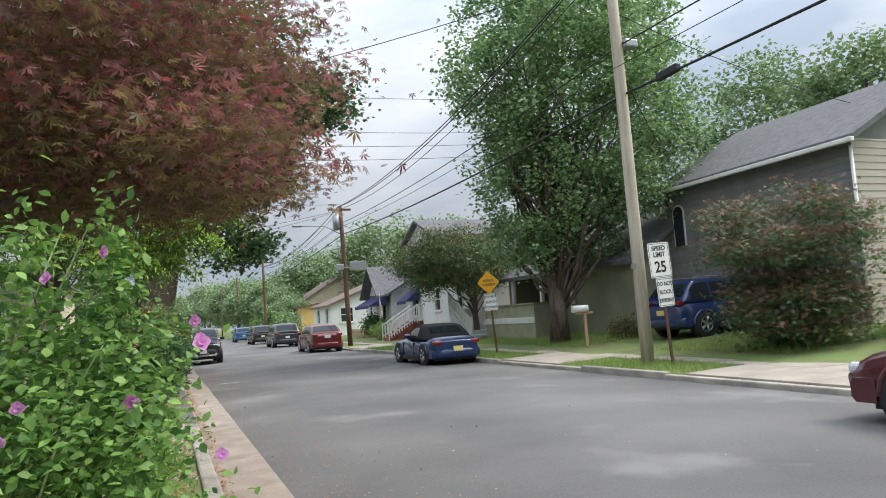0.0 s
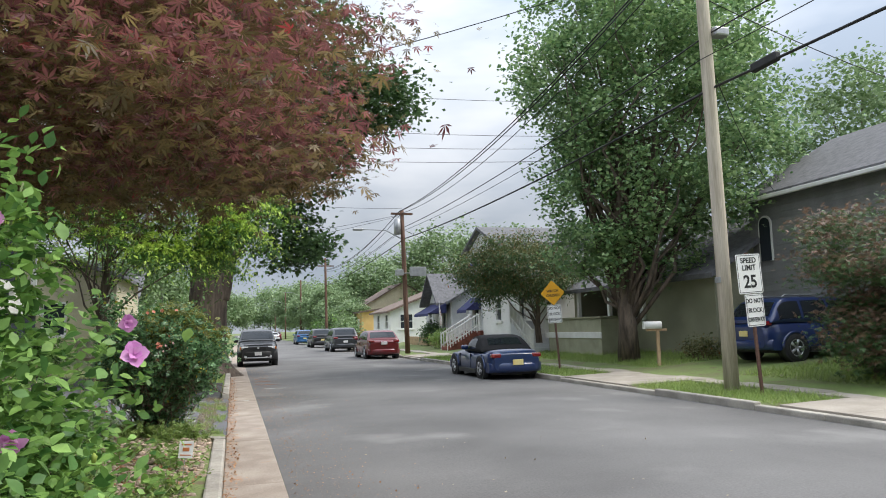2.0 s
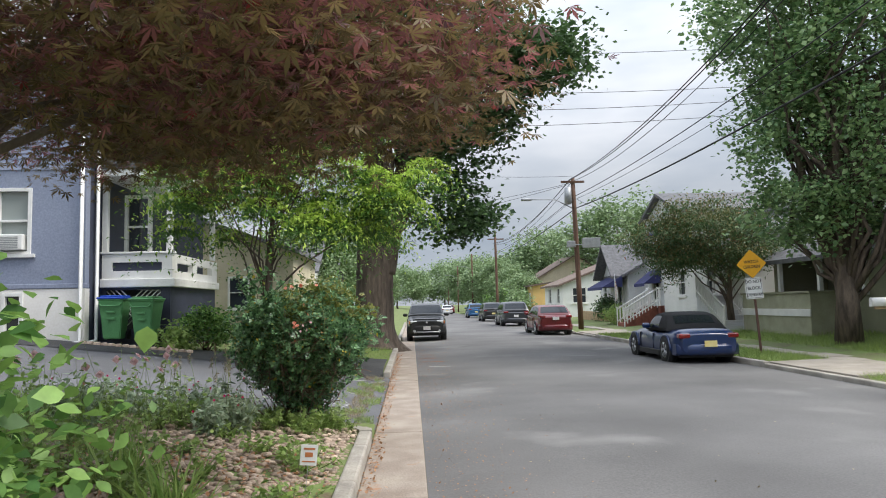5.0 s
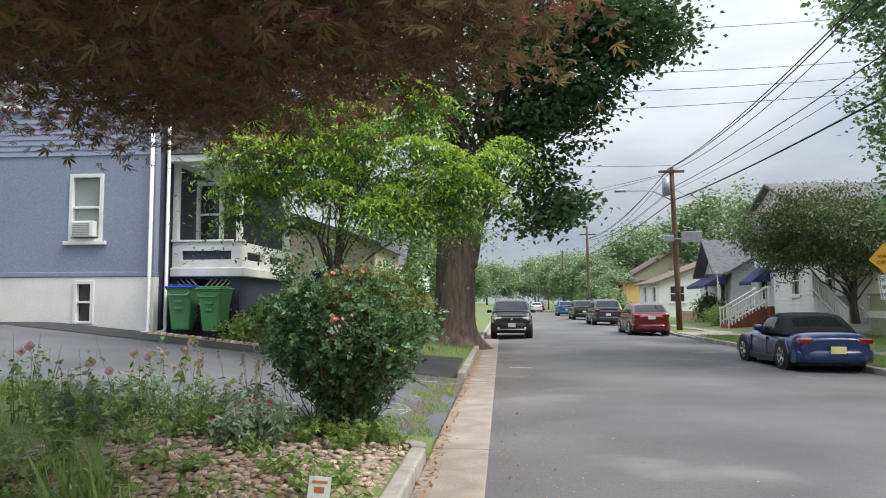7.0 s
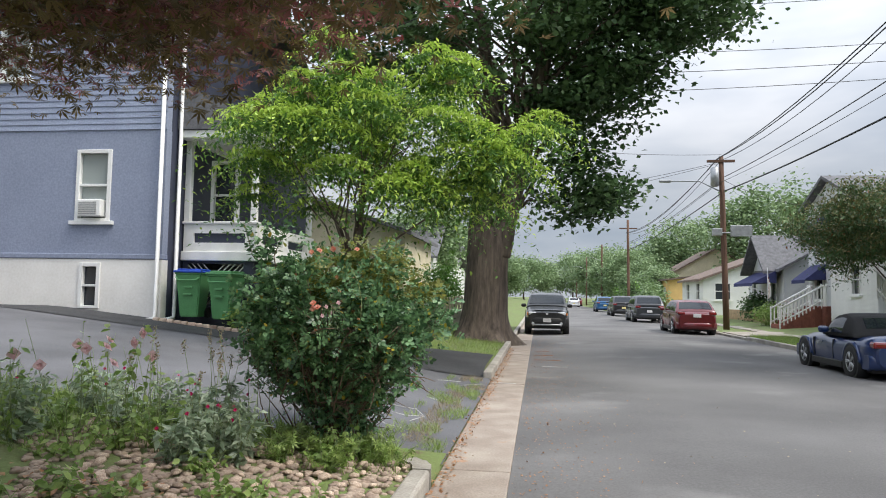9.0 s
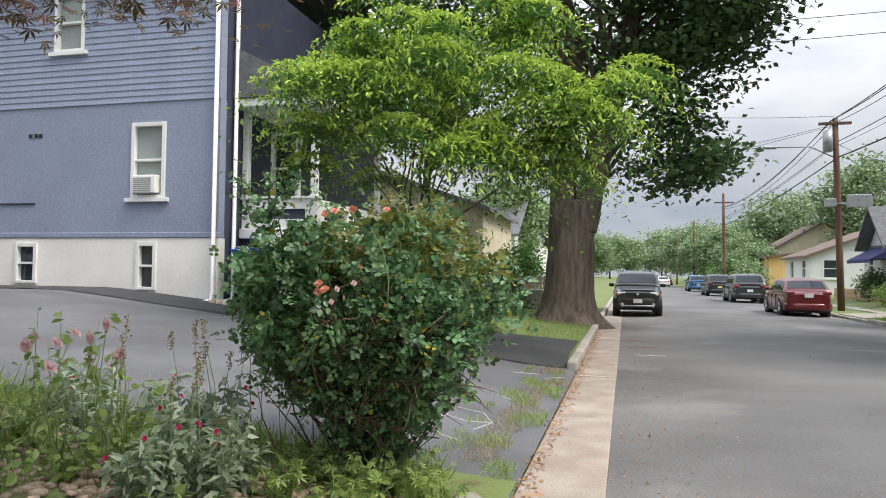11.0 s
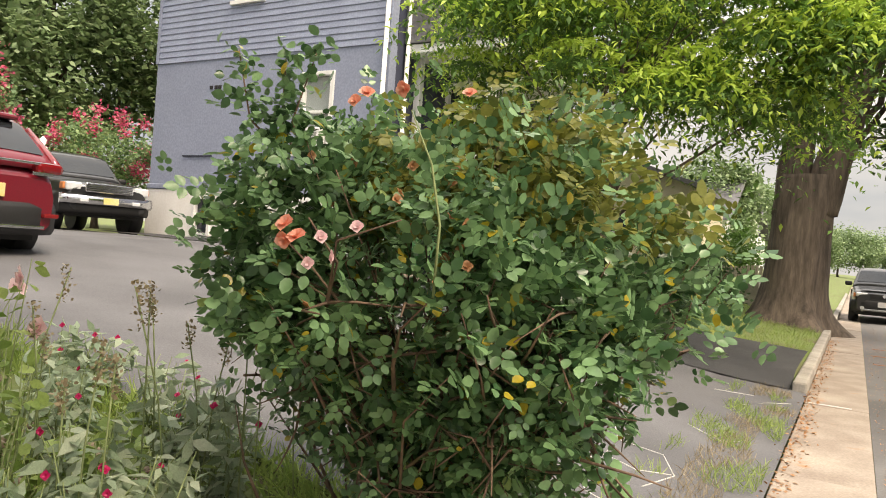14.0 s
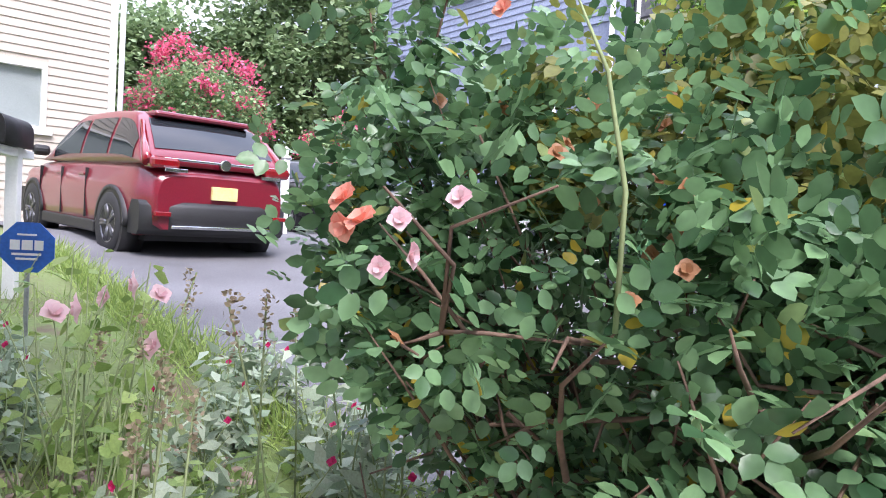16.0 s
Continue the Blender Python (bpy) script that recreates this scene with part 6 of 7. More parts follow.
def rounded(bm, w, h, r, y0, y1):
    q = [(sx * (w / 2 - r) + r * math.cos(radians(a)), sz * (h / 2 - r) + r * math.sin(radians(a))) for sx, sz, s in ((1, 1, 0), (-1, 1, 90), (-1, -1, 180), (1, -1, 270)) for a in (s, s + 30, s + 60, s + 90)]
    rows = [[bm.verts.new((x, y, z)) for x, z in q] for y in (y0, y1)]
    bm.faces.new(rows[0]), bm.faces.new(rows[1])
    for k in range(len(q)):
        bm.faces.new((rows[0][k], rows[0][(k + 1) % len(q)], rows[1][(k + 1) % len(q)], rows[1][k]))
    return bm


def sign_plate(parent, name, w, h, z, x, mat, lines, border=True):
    """A sheet sign with raised black border and words; lines are (words, size, offset, squeeze)."""
    s = part(name, rounded(bmesh.new(), w, h, 0.035, -0.012, -0.008), M[mat], parent)
    s.location = (x, 0, z)
    if border:
        bm = bmesh.new()
        for a, b, c, d in ((-w / 2 + 0.02, w / 2 - 0.02, h / 2 - 0.03, h / 2 - 0.02), (-w / 2 + 0.02, w / 2 - 0.02, -h / 2 + 0.02, -h / 2 + 0.03), (-w / 2 + 0.02, -w / 2 + 0.03, -h / 2 + 0.032, h / 2 - 0.032), (w / 2 - 0.03, w / 2 - 0.02, -h / 2 + 0.032, h / 2 - 0.032)):
            box(bm, a, b, -0.0145, -0.0125, c, d)
        part("border", bm, M["black"], s)
    for words, size, dz, sq in lines:
        text_part("lettering", words, size, pose(0, -0.0155, dz, 90, 0, 0), M["black"], s, sq)
    return s


spd = thing("speed_limit_sign", "white speed limit 25 sign on a rusty post", "street sign", at=pose(9.15, 14.1, 0.13, 0, -3.2, 2))
part("post", box(bmesh.new(), -0.03, 0.03, 0.0, 0.045, -0.1, 2.7, 0.006), M["rust"], spd)
sign_plate(spd, "speed_plate", 0.58, 0.76, 2.29, 0, "sign_white", [("SPEED", 0.145, 0.255, 0.95), ("LIMIT", 0.145, 0.115, 0.95), ("25", 0.34, -0.16, 0.95)])
sign_plate(spd, "notice_plate", 0.43, 0.62, 1.585, 0.04, "sign_white", [("DO NOT", 0.12, 0.18, 0.85), ("BLOCK", 0.12, 0.0, 0.85), ("DRIVEWAY", 0.12, -0.18, 0.62)])
dia = thing("warning_sign", "yellow diamond warning sign above a white notice", "street sign", at=pose(9.42, 23.4, 0.13, 0, -3.5, -8))
part("post", box(bmesh.new(), -0.03, 0.03, 0.0, 0.045, -0.1, 2.6, 0.006), M["rust"], dia)
d = part("diamond_plate", rounded(bmesh.new(), 0.57, 0.57, 0.04, -0.012, -0.008), M["sign_yellow"], dia)
d.matrix_basis = Matrix.Translation((0, 0, 2.42)) @ pose(0, 0, 0, 0, 45, 0)
text_part("lettering", "WATCH", 0.115, pose(0, -0.0155, 2.48, 90, 0, 0), M["black"], dia, 0.9)
text_part("lettering", "CHILDREN", 0.115, pose(0, -0.0155, 2.34, 90, 0, 0), M["black"], dia, 0.8)
sign_plate(dia, "notice_plate", 0.46, 0.58, 1.75, 0.0, "sign_white", [("DO NOT", 0.12, 0.18, 0.9), ("BLOCK", 0.12, 0.0, 0.9), ("DRIVEWAY", 0.12, -0.18, 0.68)])


def mailbox(label, at, mat, post):
    b = thing("mailbox", label, "mailbox", at=at)
    bm = bmesh.new()
    q = [(-0.09, 0.0), (0.09, 0.0)] + [(0.09 * math.cos(radians(a)), 0.13 + 0.09 * math.sin(radians(a))) for a in range(0, 181, 20)]
    loft(bm, [[(y, x, z) for x, z in q] for y in (-0.26, 0.26)])
    bx = part("box", bm, M[mat], b)
    bx.location = (0, 0, 1.12)
    part("door", loft(bmesh.new(), [[(y, x * 1.04, 1.12 + z * 1.03) for x, z in q] for y in (-0.275, -0.262)]), M[mat], b)
    part("post", box(bmesh.new(), 0.1, 0.19, -0.045, 0.045, -0.15, 1.32, 0.008), M[post], b)
    part("arm", box(bmesh.new(), -0.2, 0.42, -0.04, 0.04, 1.05, 1.117, 0.008), M[post], b)
    return b


mailbox("white metal mailbox on a timber post", pose(11.42, 21.2, 0.22, 0, 0, -12), "white", "wood")
mailbox("black mailbox on a white post beside the driveway", pose(-6.62, 12.72, 0.70, 0, 0, 150), "trim", "white")
post = thing("gate_post", "white turned fence post beside the parked red car", "post", at=pose(-13.3, 18.48, 1.02))
part("shaft", box(bmesh.new(), -0.065, 0.065, -0.065, 0.065, -0.1, 1.55, 0.01), M["white"], post)
part("cap", tube(bmesh.new(), [(0, 0, 1.55), (0, 0, 1.6), (0, 0, 1.63), (0, 0, 1.74), (0, 0, 1.8)], [0.09, 0.09, 0.04, 0.07, 0.01], 12), M["white"], post)

# ---- garden and verges ----
def scatter(r, n, x0, x1, y0, y1, keep=None, lift=0.0):
    p = np.column_stack((r.uniform(x0, x1, n), r.uniform(y0, y1, n), np.zeros(n)))
    if keep is not None:
        p = p[[keep(*q[:2]) for q in p]]
    p[:, 2] = [rise(x, y) - 0.03 + lift for x, y in p[:, :2]]
    return p


def turf(label, pts, size, mat, seed, up=0.1):
    ob = leaves("grass", pts, size, M[mat], None, "blade", up, -1.6, 0.5, seed)
    return tagged(ob, label, "grass", kind="stuff")


r = np.random.default_rng(91)


def lawn_patch(x, y):
    return noise.noise((x * 0.9, y * 0.9, 3.0)) > -0.25 and not (x > -3.0 and 9.2 < y < 12.6 and noise.noise((x, y, 7)) > -0.5)


turf("patchy garden grass by the kerb", scatter(r, 42000, -9.0, -0.8, 2.5, 13.5, lawn_patch), 0.085, "grass", 92)
turf("short grass under the street tree", scatter(r, 16000, -4.5, -0.78, 21.5, 34.0, lambda x, y: y > 23.2 + 0.3 * (x + 0.8)), 0.09, "grass", 93)
turf("bright verge grass across the street", scatter(r, 26000, 8.18, 9.72, 8.0, 36, lambda x, y: not any(a - 0.1 < y < b + 0.1 for a, b in DROPS)), 0.12, "grass", 94)
turf("front lawn grass across the street", scatter(r, 44000, 11.1, 15.5, 8.0, 36, lambda x, y: not any(a - 0.1 < y < b + 0.1 for a, b in DROPS)), 0.14, "grass", 95)
turf("weeds along the broken driveway edge", scatter(r, 6000, -1.3, -0.64, 13.9, 19.6, lambda x, y: noise.noise((x * 2.5, y * 1.6, 1)) > 0.02) - np.array((0, 0, 0.062)), 0.075, "grass", 96)
turf("long grass hiding the near driveway edge", np.vstack((scatter(r, 2600, -9, -1.0, 13.3, 13.62), scatter(r, 900, -9, -1.0, 13.4, 13.6))), 0.16, "grass", 89)
turf("yellowing grass at the driveway edge", scatter(r, 5000, -1.1, -0.61, 14.2, 19.8, lambda x, y: noise.noise((x * 2.5, y * 1.6, 5)) > 0.05) - np.array((0, 0, 0.062)), 0.06, "dry", 97)
turf("grass growing out of the sidewalk joints", scatter(r, 900, 9.70, 9.78, 8, 36), 0.06, "grass", 98)

# river stones beside the kerb
stone_bed = thing("stone_bed", "bed of brown and grey river stones", "gravel", kind="structure")
stone_meshes = []
for k in range(5):
    bm = bmesh.new()
    bmesh.ops.create_icosphere(bm, subdivisions=1, radius=0.5)
    for v in bm.verts:
        v.co *= 1 + 0.22 * noise.noise(v.co * 2.1 + Vector((k * 5, 0, 0)))
        v.co.z *= 0.55
    for f in bm.faces:
        f.smooth = True
    me = bpy.data.meshes.new("stone")
    bm.to_mesh(me), bm.free()
    me.materials.append(M["stone"])
    stone_meshes.append(me)
rs = np.random.default_rng(101)


def stone_spot(n, x0, x1, y0, y1):
    p = np.column_stack((rs.uniform(x0, x1, n), rs.uniform(y0, y1, n)))
    return [q for q in p if noise.noise((q[0] * 0.8, q[1] * 0.8, 2.0)) > -0.35 and (q[0] + 1.6) ** 2 + (q[1] - 13.5) ** 2 > 0.06]


for k, (x, y) in enumerate(stone_spot(440, -2.9, -0.8, 9.6, 12.9)[:300]):
    ob = new("stone", stone_meshes[k % 5])
    ob.parent = stone_bed
    s = rs.uniform(0.04, 0.095)
    ob.matrix_basis = pose(x, y, rise(x, y) - 0.01 + 0.012 * rs.random(), rs.normal() * 9, rs.normal() * 9, rs.uniform(0, 360)) @ Matrix.Diagonal((s * 1.25, s, s, 1))
V, F = [], []
base_v = np.array([v.co for v in stone_meshes[0].vertices])
base_f = np.array([p.vertices for p in stone_meshes[0].polygons])
for x, y in stone_spot(3400, -3.6, -0.78, 8.9, 13.1):
    s, a = rs.uniform(0.03, 0.085), rs.uniform(0, 6.28)
    rot = np.array(((math.cos(a), -math.sin(a), 0), (math.sin(a), math.cos(a), 0), (0, 0, 1)))
    F.append(base_f + len(V) * len(base_v))
    V.append((base_v * np.array((1.3, 1, 1))) @ rot.T * s + np.array((x, y, rise(x, y) - 0.022)))
pebbles = tagged(bulk("pebbles", np.vstack(V), np.vstack(F), M["stone"], smooth=True), "small mixed river pebbles between the plants", "gravel", kind="stuff")


def herb(name, label, base, h, spread, n, size, leaf_mat, kind, seed, flowers=(), stalks=10, up=0.5, droop=0.0, flower_size=0.03, low=0.15):
    """A soft plant: stalks from one root, leaves along them, flowers on some tips."""
    t = thing(name, label, "plant", "garden plants")
    q = np.random.default_rng(seed)
    b = np.array((base[0], base[1], rise(base[0], base[1]) - 0.03))
    pts, tips = [], []
    for k in range(stalks):
        d = np.array((q.normal() * spread, q.normal() * spread, h * q.uniform(0.6, 1.0)))
        s = b + np.array((q.normal() * spread * 0.35, q.normal() * spread * 0.35, 0))
        mid = s + d * 0.5 + np.array((q.normal(), q.normal(), 0)) * 0.03
        part("stalk", tube(bmesh.new(), [s, mid, s + d], [0.0045, 0.0035, 0.0018], 4), M["stem"], t)
        tips.append(s + d)
        m_ = n // stalks
        f = low + (1 - low) * q.random(m_) ** 1.3
        pts.append(np.where(f[:, None] < 0.5, s + (mid - s) * f[:, None] * 2, mid + (s + d - mid) * (f[:, None] * 2 - 1)) + q.normal(size=(m_, 3)) * 0.012)
    leaves("foliage", np.vstack(pts), size, M[leaf_mat], t, kind, up, droop, 0.4, seed)
    for k, m_ in enumerate(flowers):
        bloom(t, tips[k % stalks] + np.array((0, 0, 0.01)), flower_size, M[m_], seed + k, 8)
    return t


q = np.random.default_rng(111)
# silvery rose campions and weeds in front of the driveway
for k in range(20):
    x, y = -1.9 - 2.3 * q.random(), 12.0 + 1.5 * q.random()
    herb("rose_campion", "silvery-leaved campion with small magenta flowers", (x, y), 0.32 + 0.3 * q.random(), 0.10, 200, 0.085, "leaf_silver", "drop", 500 + k, ["flower_red"] * (2 if k % 2 else 1), 8, 0.45, 0.2, 0.016, 0.02)
for k in range(30):
    x, y = -1.0 - 3.2 * q.random(), 9.4 + 3.9 * q.random()
    if abs(x + 1.5) < 0.35 and y > 12.9:
        continue
    herb("weed_clump", "leafy green weed clump among the stones", (x, y), 0.16 + 0.22 * q.random(), 0.13, 120, 0.06, "leaf_weed", "oval", 560 + k, (), 9, 0.6, 0.2)
for k in range(20):
    x, y = -0.95 - 3.0 * q.random(), 6.6 + 3.2 * q.random()
    herb("weed_clump", "leafy green weed clump at the kerb", (x, y), 0.12 + 0.15 * q.random(), 0.14, 130, 0.05, "leaf_weed", "oval", 600 + k, (), 9, 0.6, 0.2)
for k, (x, y) in enumerate(((-1.5, 12.98), (-1.2, 13.1), (-1.75, 13.0), (-1.0, 12.9), (-1.35, 12.6), (-1.75, 12.6))):
    herb("ground_ivy", "bright green leafy growth at the foot of the roses", (x, y), 0.28, 0.15, 170, 0.06, "leaf_weed", "maple", 640 + k, (), 10, 0.6, 0.2)
for k, (x, y, h) in enumerate(((-2.95, 12.42, 0.95), (-2.6, 12.3, 0.92), (-3.3, 12.3, 0.95), (-3.9, 11.9, 0.85), (-4.3, 12.2, 0.9), (-3.5, 12.0, 0.8), (-4.7, 12.0, 0.8))):
    herb("mallow", "tall leafy mallow with pale pink flowers", (x, y), h, 0.16, 105, 0.06, "leaf_weed", "oval", 660 + k, ["flower_pale"] * (3 if k < 3 else 1), 9, 0.5, 0.1, 0.05)
for k in range(16):
    x, y = -1.95 - 0.95 * q.random(), 12.3 + 1.0 * q.random()
    t = thing("seed_stalk", "dry brown flower spike", "plant", "garden plants")
    z, h = rise(x, y), 0.6 + 0.34 * q.random()
    tx, ty = q.normal(size=2) * 0.07
    part("stalk", tube(bmesh.new(), [(x, y, z - 0.03), (x + tx * 0.45, y + ty * 0.45, z + h * 0.6), (x + tx, y + ty, z + h)], [0.004, 0.003, 0.003], 4), M["stem"], t)
    p = np.column_stack((np.full(60, x + tx * 0.9) + q.normal(size=60) * 0.011, np.full(60, y + ty * 0.9) + q.normal(size=60) * 0.011, z + h * (0.84 + 0.18 * q.random(60))))
    leaves("seed_head", p, 0.016, M["dry"], t, "oval", 0.2, -0.5, seed=740 + k)
for k, (x, y) in enumerate(((-1.75, 9.3), (-2.3, 9.9))):
    gp = np.column_stack((x + q.normal(size=90) * 0.09, y + q.normal(size=90) * 0.09, np.full(90, rise(x, y) - 0.03)))
    tuft = leaves("grass_tuft", gp, 0.36, M["leaf_weed"], None, "blade", 0.15, -2.2, 0.5, 710 + k)
    tagged(tuft, "tall loose tuft of ornamental grass", "plant", "garden plants")


def bush(name, label, centre, radii, n, per, size, mat, seed, kind="oval", blooms=None, group="hedges and bushes"):
    t = thing(name, label, "shrub", group)
    g = np.random.default_rng(seed)
    pts, cen = clumps(g, centre, np.array(radii), n, per, size * 1.6, 0.9, 0.5, -0.7)
    leaves("foliage", pts, size, M[mat], t, kind, 0.5, 0.2, seed=seed)
    for k in range(14):
        b0 = np.array((centre[0] + g.normal() * 0.1, centre[1] + g.normal() * 0.1, centre[2] - radii[2]))
        c = cen[g.integers(len(cen))]
        part("twig", tube(bmesh.new(), [b0, (b0 + c) / 2, c], [0.02, 0.013, 0.004], 5), M["twig"], t)
    if blooms:
        pts, _ = clumps(g, centre, np.array(radii) * 1.02, blooms[1], 14, 0.035, 0.9, 0.95, 0.0)
        leaves("blossom", pts, blooms[2], M[blooms[0]], t, "leaf", 0.3, 0, seed=seed)
    return t


bush("green_bush", "rounded green bush beside the porch", (-5.3, 22.6, 1.1), (0.8, 0.7, 0.6), 90, 30, 0.09, "leaf_hibiscus", 801)
bush("low_bush", "low bright green bush by the bins", (-5.75, 21.6, 0.85), (0.45, 0.4, 0.35), 40, 30, 0.09, "leaf_weed", 802)
bush("dark_bush", "dark rounded bush near the tree trunk", (-3.6, 29.5, 0.9), (1.1, 1.0, 0.75), 110, 30, 0.10, "leaf_dark", 803)
bush("clipped_hedge", "clipped bright green hedge beyond the tree", (-3.9, 37.0, 1.5), (1.0, 1.5, 1.3), 150, 30, 0.12, "leaf_lime_in", 804)
bush("dry_bush", "small russet bush beside the driveway", (13.2, 21.3, 0.65), (0.7, 0.6, 0.5), 60, 26, 0.07, "leaf_bronze", 805)
bush("round_bush", "yellow-green clipped bush by the front steps", (11.9, 45.0, 0.75), (0.8, 1.0, 0.6), 70, 26, 0.11, "leaf_weed", 806)
bush("dark_shrub", "dark green shrub before the cottage", (12.6, 50.2, 1.1), (0.9, 1.4, 0.9), 80, 26, 0.13, "leaf_dark", 807)
bush("garden_shrub", "yellow-green shrub behind the weeping maple", (15.0, 12.2, 1.9), (0.9, 0.9, 1.2), 90, 26, 0.10, "leaf_lime_in", 808)
bush("flower_bed", "orange and yellow flowers below the shrubs", (12.6, 10.6, 0.55), (0.7, 0.9, 0.45), 70, 26, 0.07, "leaf_hibiscus", 809, blooms=("flower_yellow", 26, 0.05))
bush("flower_bed", "leafy bed with a red flower", (14.4, 10.4, 0.8), (0.9, 0.9, 0.6), 90, 26, 0.08, "leaf_hibiscus", 810, blooms=("flower_red", 5, 0.06))
for k in range(7):
    bush("street_hedge", "tall hedge beside the far parked cars", (11.2 + 0.3 * (k % 2), 79 + 4.2 * k, 1.6), (1.5, 2.4, 1.9), 60, 30, 0.24, "leaf_hibiscus" if k % 2 else "leaf_far", 820 + k)

# fence, wall and steps past the big tree
fence = thing("picket_fence", "weathered grey picket fence past the tree", "fence")
for k in range(34):
    x = -2.6 - 0.12 * k
    part("picket", box(bmesh.new(), x - 0.045, x + 0.045, 34.5, 34.53, 0.25, 1.45 + 0.03 * math.sin(k * 7), 0.004), M["pole"], fence)
part("rail", box(bmesh.new(), -6.7, -2.5, 34.54, 34.58, 0.6, 0.68), M["pole"], fence)
part("rail", box(bmesh.new(), -6.7, -2.5, 34.54, 34.58, 1.15, 1.23), M["pole"], fence)
low_wall = thing("retaining_wall", "low concrete retaining wall before the fence", "wall")
part("block", box(bmesh.new(), -3.1, -2.6, 33.2, 33.7, 0.1, 1.0, 0.03), M["kerb"], low_wall)
part("block", box(bmesh.new(), -6.5, -3.12, 33.3, 33.6, 0.1, 0.75, 0.03), M["stone"], low_wall)
yard_wall = thing("retaining_wall", "tan timber retaining wall before the cottages", "wall")
for k in range(3):
    part("timber", box(bmesh.new(), 12.4, 12.6, 46.0, 56.5, 0.12 + 0.27 * k, 0.38 + 0.27 * k, 0.02), M["wood"], yard_wall)
edge = thing("bed_edging", "rough stone edging in front of the porch bed", "edging")
for k in range(16):
    x = -7.8 + 0.17 * k
    part("stone", box(bmesh.new(), -0.075, 0.075, -0.05, 0.05, 0.0, 0.13, 0.03, m=pose(x, 21.35 - 0.02 * k, rise(x, 21) - 0.02, 0, 0, q.normal() * 8)), M["stone"], edge)

# small signs in the garden
ys = thing("utility_flag", "small white marker flag with red print on a wire", "marker flag", at=pose(-0.96, 10.05, 0.22, 0, 6, 10))
part("wire_stake", tube(bmesh.new(), [(0, 0, -0.16), (0, 0, 0.3)], [0.003, 0.003], 5), M["steel"], ys)
part("flag", box(bmesh.new(), -0.065, 0.065, -0.004, -0.001, 0.15, 0.31, 0.001), M["sign_white"], ys)
for k, (a, b, c, d_) in enumerate(((-0.045, 0.045, 0.27, 0.285), (-0.03, 0.03, 0.215, 0.25), (-0.05, 0.05, 0.175, 0.185))):
    part("print_bar", box(bmesh.new(), a, b, -0.0065, -0.0045, c, d_), M["orange"], ys)
alarm = thing("alarm_sign", "blue octagonal alarm company sign on a stake", "yard sign", at=pose(-5.05, 12.6, 0.26, 0, 0, 60))
part("stake", box(bmesh.new(), -0.012, 0.012, 0.0, 0.012, -0.1, 0.9, 0.002), M["steel"], alarm)
bm = bmesh.new()
q8 = [(0.150 * math.cos(radians(22.5 + 45 * k)), 0.150 * math.sin(radians(22.5 + 45 * k))) for k in range(8)]
poly(bm, [(x, -0.003, 0.9 + z) for x, z in q8], 0.008)
part("octagon", bm, M["sign_blue"], alarm)
for a, b, c, d_ in ((-0.085, -0.035, 0.885, 0.94), (-0.025, 0.03, 0.885, 0.94), (0.04, 0.085, 0.885, 0.94), (-0.075, 0.075, 0.855, 0.868), (-0.055, 0.055, 0.83, 0.842), (-0.05, 0.05, 0.965, 0.975)):
    part("print_bar", box(bmesh.new(), a, b, -0.016, -0.0115, c, d_), M["sign_white"], alarm)

# marks on the ground
marks = thing("survey_mark", "sprayed orange survey marks on the asphalt", "paint mark", kind="structure")
for k, (x0, x1, y) in enumerate(((0.12, 0.75, 24.2), (0.1, 0.6, 25.6), (0.15, 0.5, 27.0), (0.3, 0.85, 22.6))):
    part("stroke", box(bmesh.new(), x0, x1, y - 0.02, y + 0.02, 0.0235 * x1 + 0.002, 0.0235 * x1 + 0.006, m=Matrix.Translation((0, 0, 0))), M["orange"] if k != 3 else M["chalk"], marks)
part("stroke", box(bmesh.new(), -0.56, -0.16, 19.58, 19.63, 0.009, 0.013, m=Matrix.Translation((0, 0, 0))), M["chalk"], marks)
cr = thing("crack_filler", "pale filler lines over cracks in the driveway", "crack", kind="structure")


def drive_z(x, y):
    return (rise(x, y) * min(1.0, (-x - 0.5) / 1.6) if x > -2.1 else rise(x, y)) + 0.016


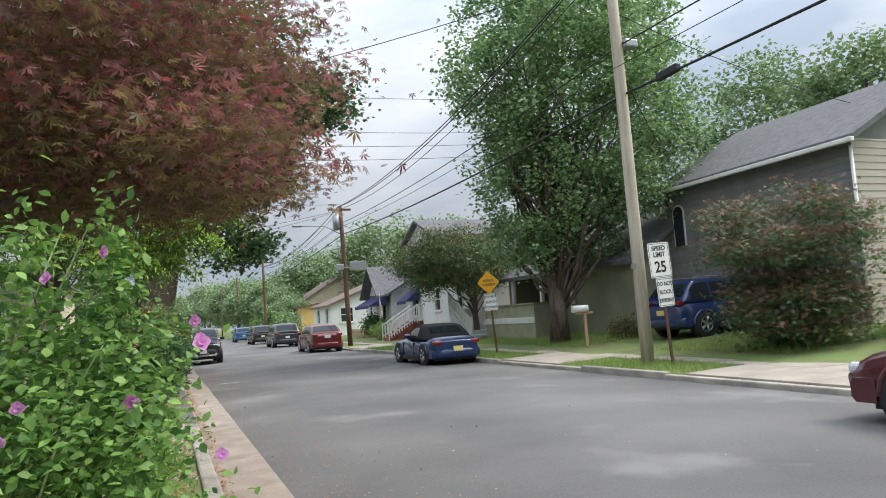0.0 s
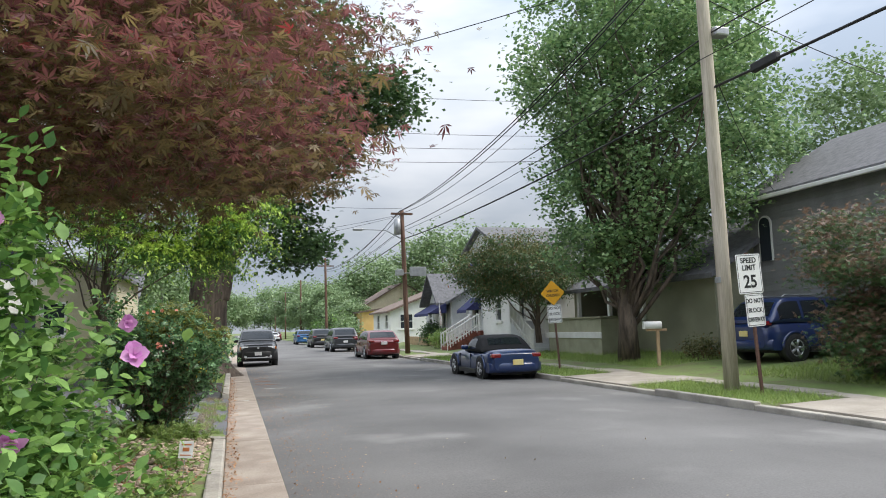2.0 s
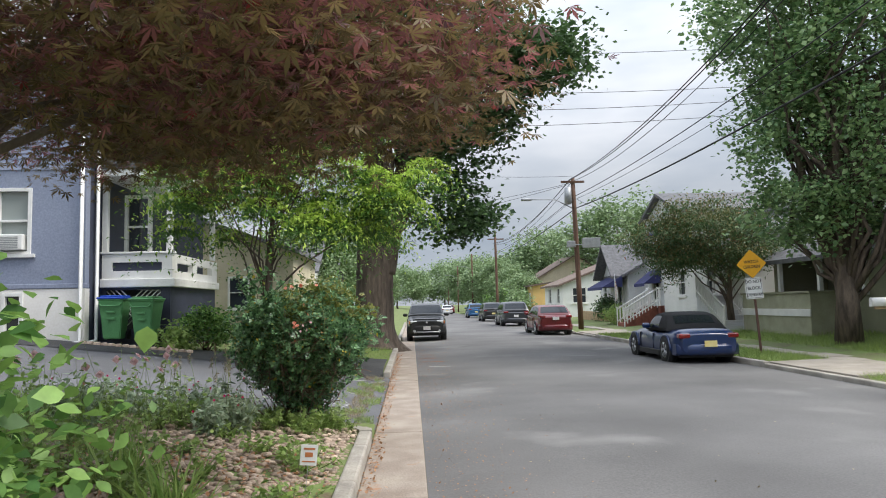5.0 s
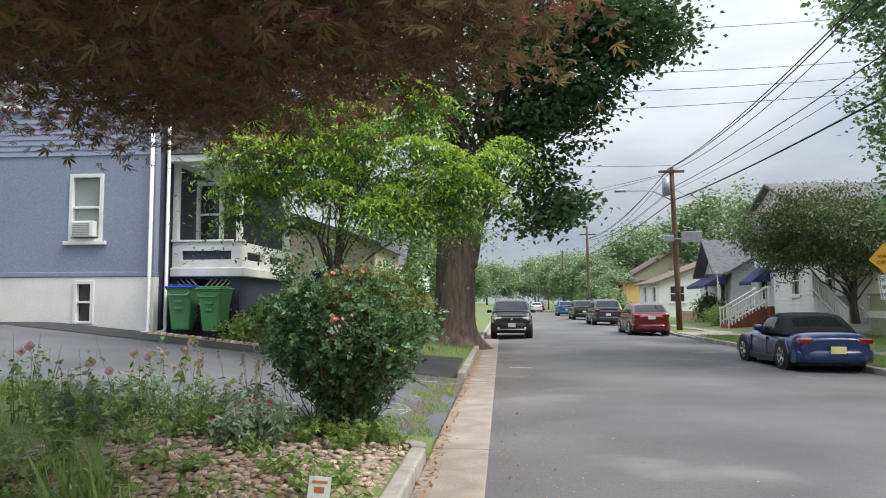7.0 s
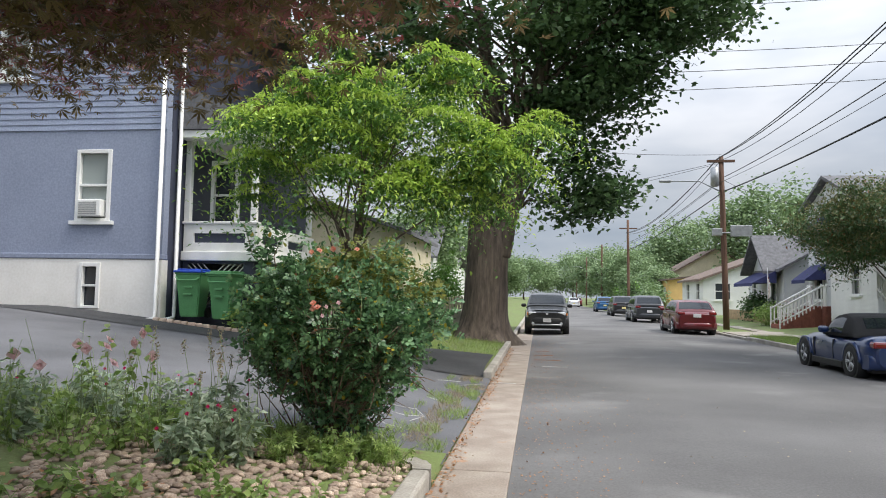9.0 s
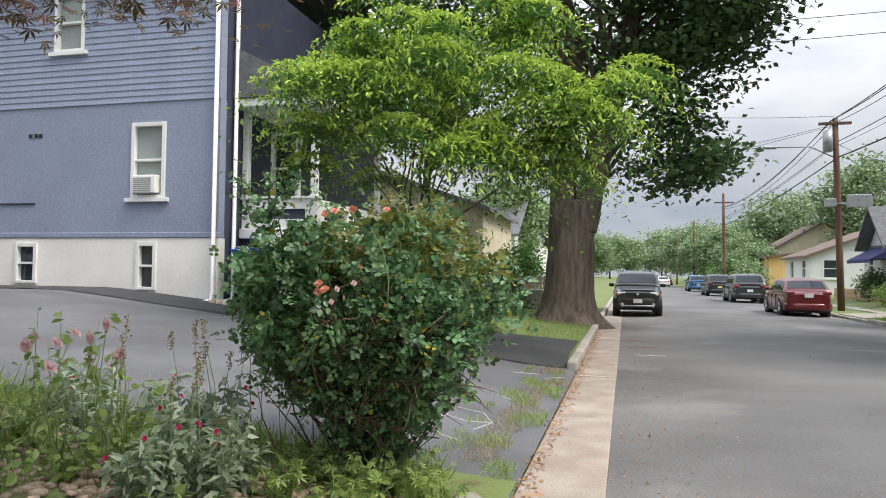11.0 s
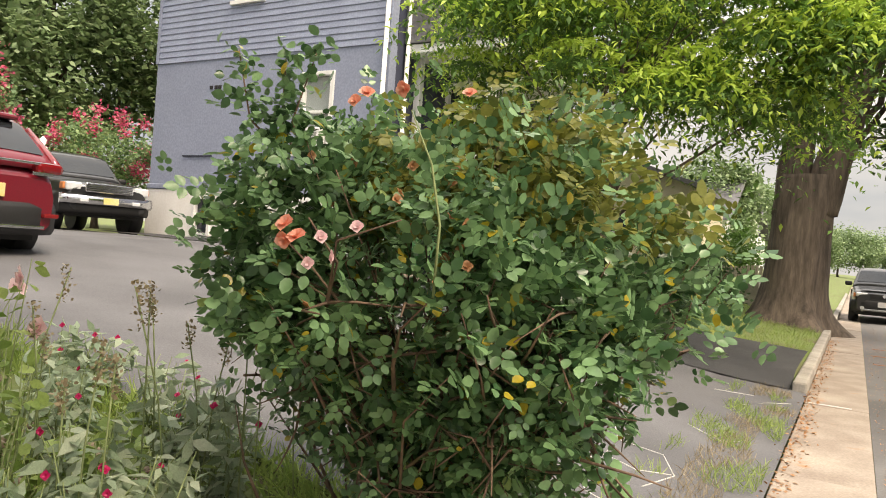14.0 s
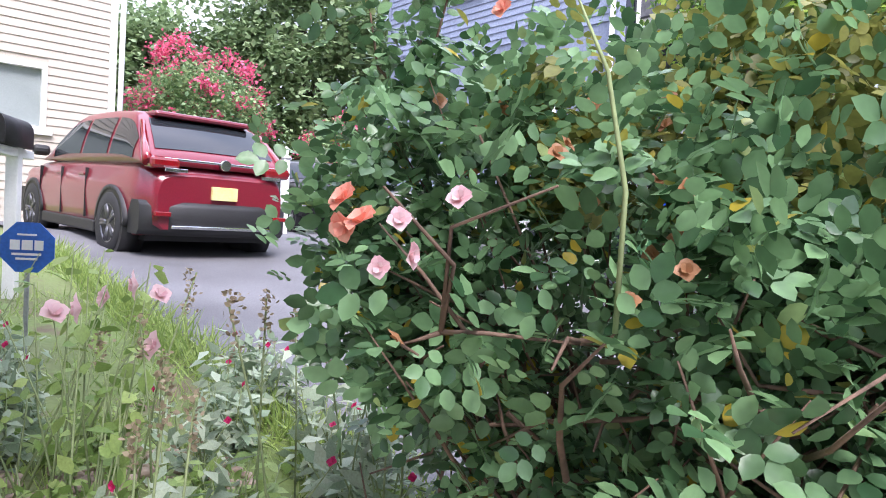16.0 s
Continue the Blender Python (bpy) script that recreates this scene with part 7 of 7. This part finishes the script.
for k, line in enumerate((((-1.62, 15.1), (-1.52, 15.5), (-1.55, 15.9), (-1.25, 15.95), (-1.1, 15.6), (-1.2, 15.2)), ((-1.52, 15.5), (-1.3, 15.45), (-1.12, 15.6)), ((-1.55, 15.9), (-1.7, 16.3)), ((-1.6, 15.1), (-1.4, 14.8), (-1.2, 14.75)), ((-1.3, 17.0), (-1.0, 16.8), (-0.85, 17.1)), ((-1.1, 18.4), (-0.9, 18.9), (-0.7, 19.2)), ((-1.4, 18.8), (-1.05, 19.1)))):
    part("line", tube(bmesh.new(), [(x, y, drive_z(x, y)) for x, y in line], [0.0045] * len(line), 5), M["chalk"], cr)
lit = np.column_stack((q.normal(size=1800) * 0.06 - 0.55, q.uniform(5.5, 28, 1800), np.full(1800, 0.016)))
tagged(leaves("leaf_litter", lit, 0.035, M["litter"], None, "leaf", 0.95, 0.0, seed=901), "rusty fallen leaves and grit along the kerb", "leaf litter", kind="stuff")
bed = np.column_stack((q.uniform(-3.4, -0.85, 1500), q.uniform(7.6, 11.6, 1500), np.zeros(1500)))
bed[:, 2] = [rise(x, y) + 0.004 for x, y in bed[:, :2]]
tagged(leaves("bed_litter", bed, 0.045, M["litter"], None, "leaf", 0.9, 0.0, seed=904), "rusty fallen leaves among the garden stones", "leaf litter", kind="stuff")
grit_x = np.abs(q.normal(size=2600)) * 0.55 + 0.02
grit = np.column_stack((grit_x, q.uniform(7, 34, 2600), 0.05 * (1 - ((grit_x - 4) / 4) ** 2) + 0.005))
tagged(leaves("road_grit", grit, 0.022, M["litter"], None, "leaf", 0.97, 0.0, seed=903), "brown leaf crumbs and grit along the road edge", "leaf litter", kind="stuff")
lit2 = np.column_stack((q.uniform(0.05, 5.0, 160) ** 1.0, q.uniform(6, 26, 160), np.full(160, 0.0)))
lit2[:, 2] = 0.05 * (1 - ((lit2[:, 0] - 4) / 4) ** 2) + 0.006
tagged(leaves("road_litter", lit2, 0.03, M["dry"], None, "leaf", 0.95, 0.0, seed=902), "scattered dry bits on the asphalt", "leaf litter", kind="stuff")
flag = thing("flag", "striped flag hanging from a porch pole", "flag", at=pose(12.5, 47.6, 0.4))
part("staff", tube(bmesh.new(), [(0, 0, 0), (0, 0, 2.9)], [0.025, 0.02], 6), M["steel"], flag)
for k in range(7):
    part("stripe", box(bmesh.new(), -0.015, 0.015, -0.05 - 0.07 * k - 0.07, -0.05 - 0.07 * k - 0.002, 1.2 + 0.02 * k, 2.5 - 0.1 * k), M["brick"] if k % 2 else M["white"], flag)
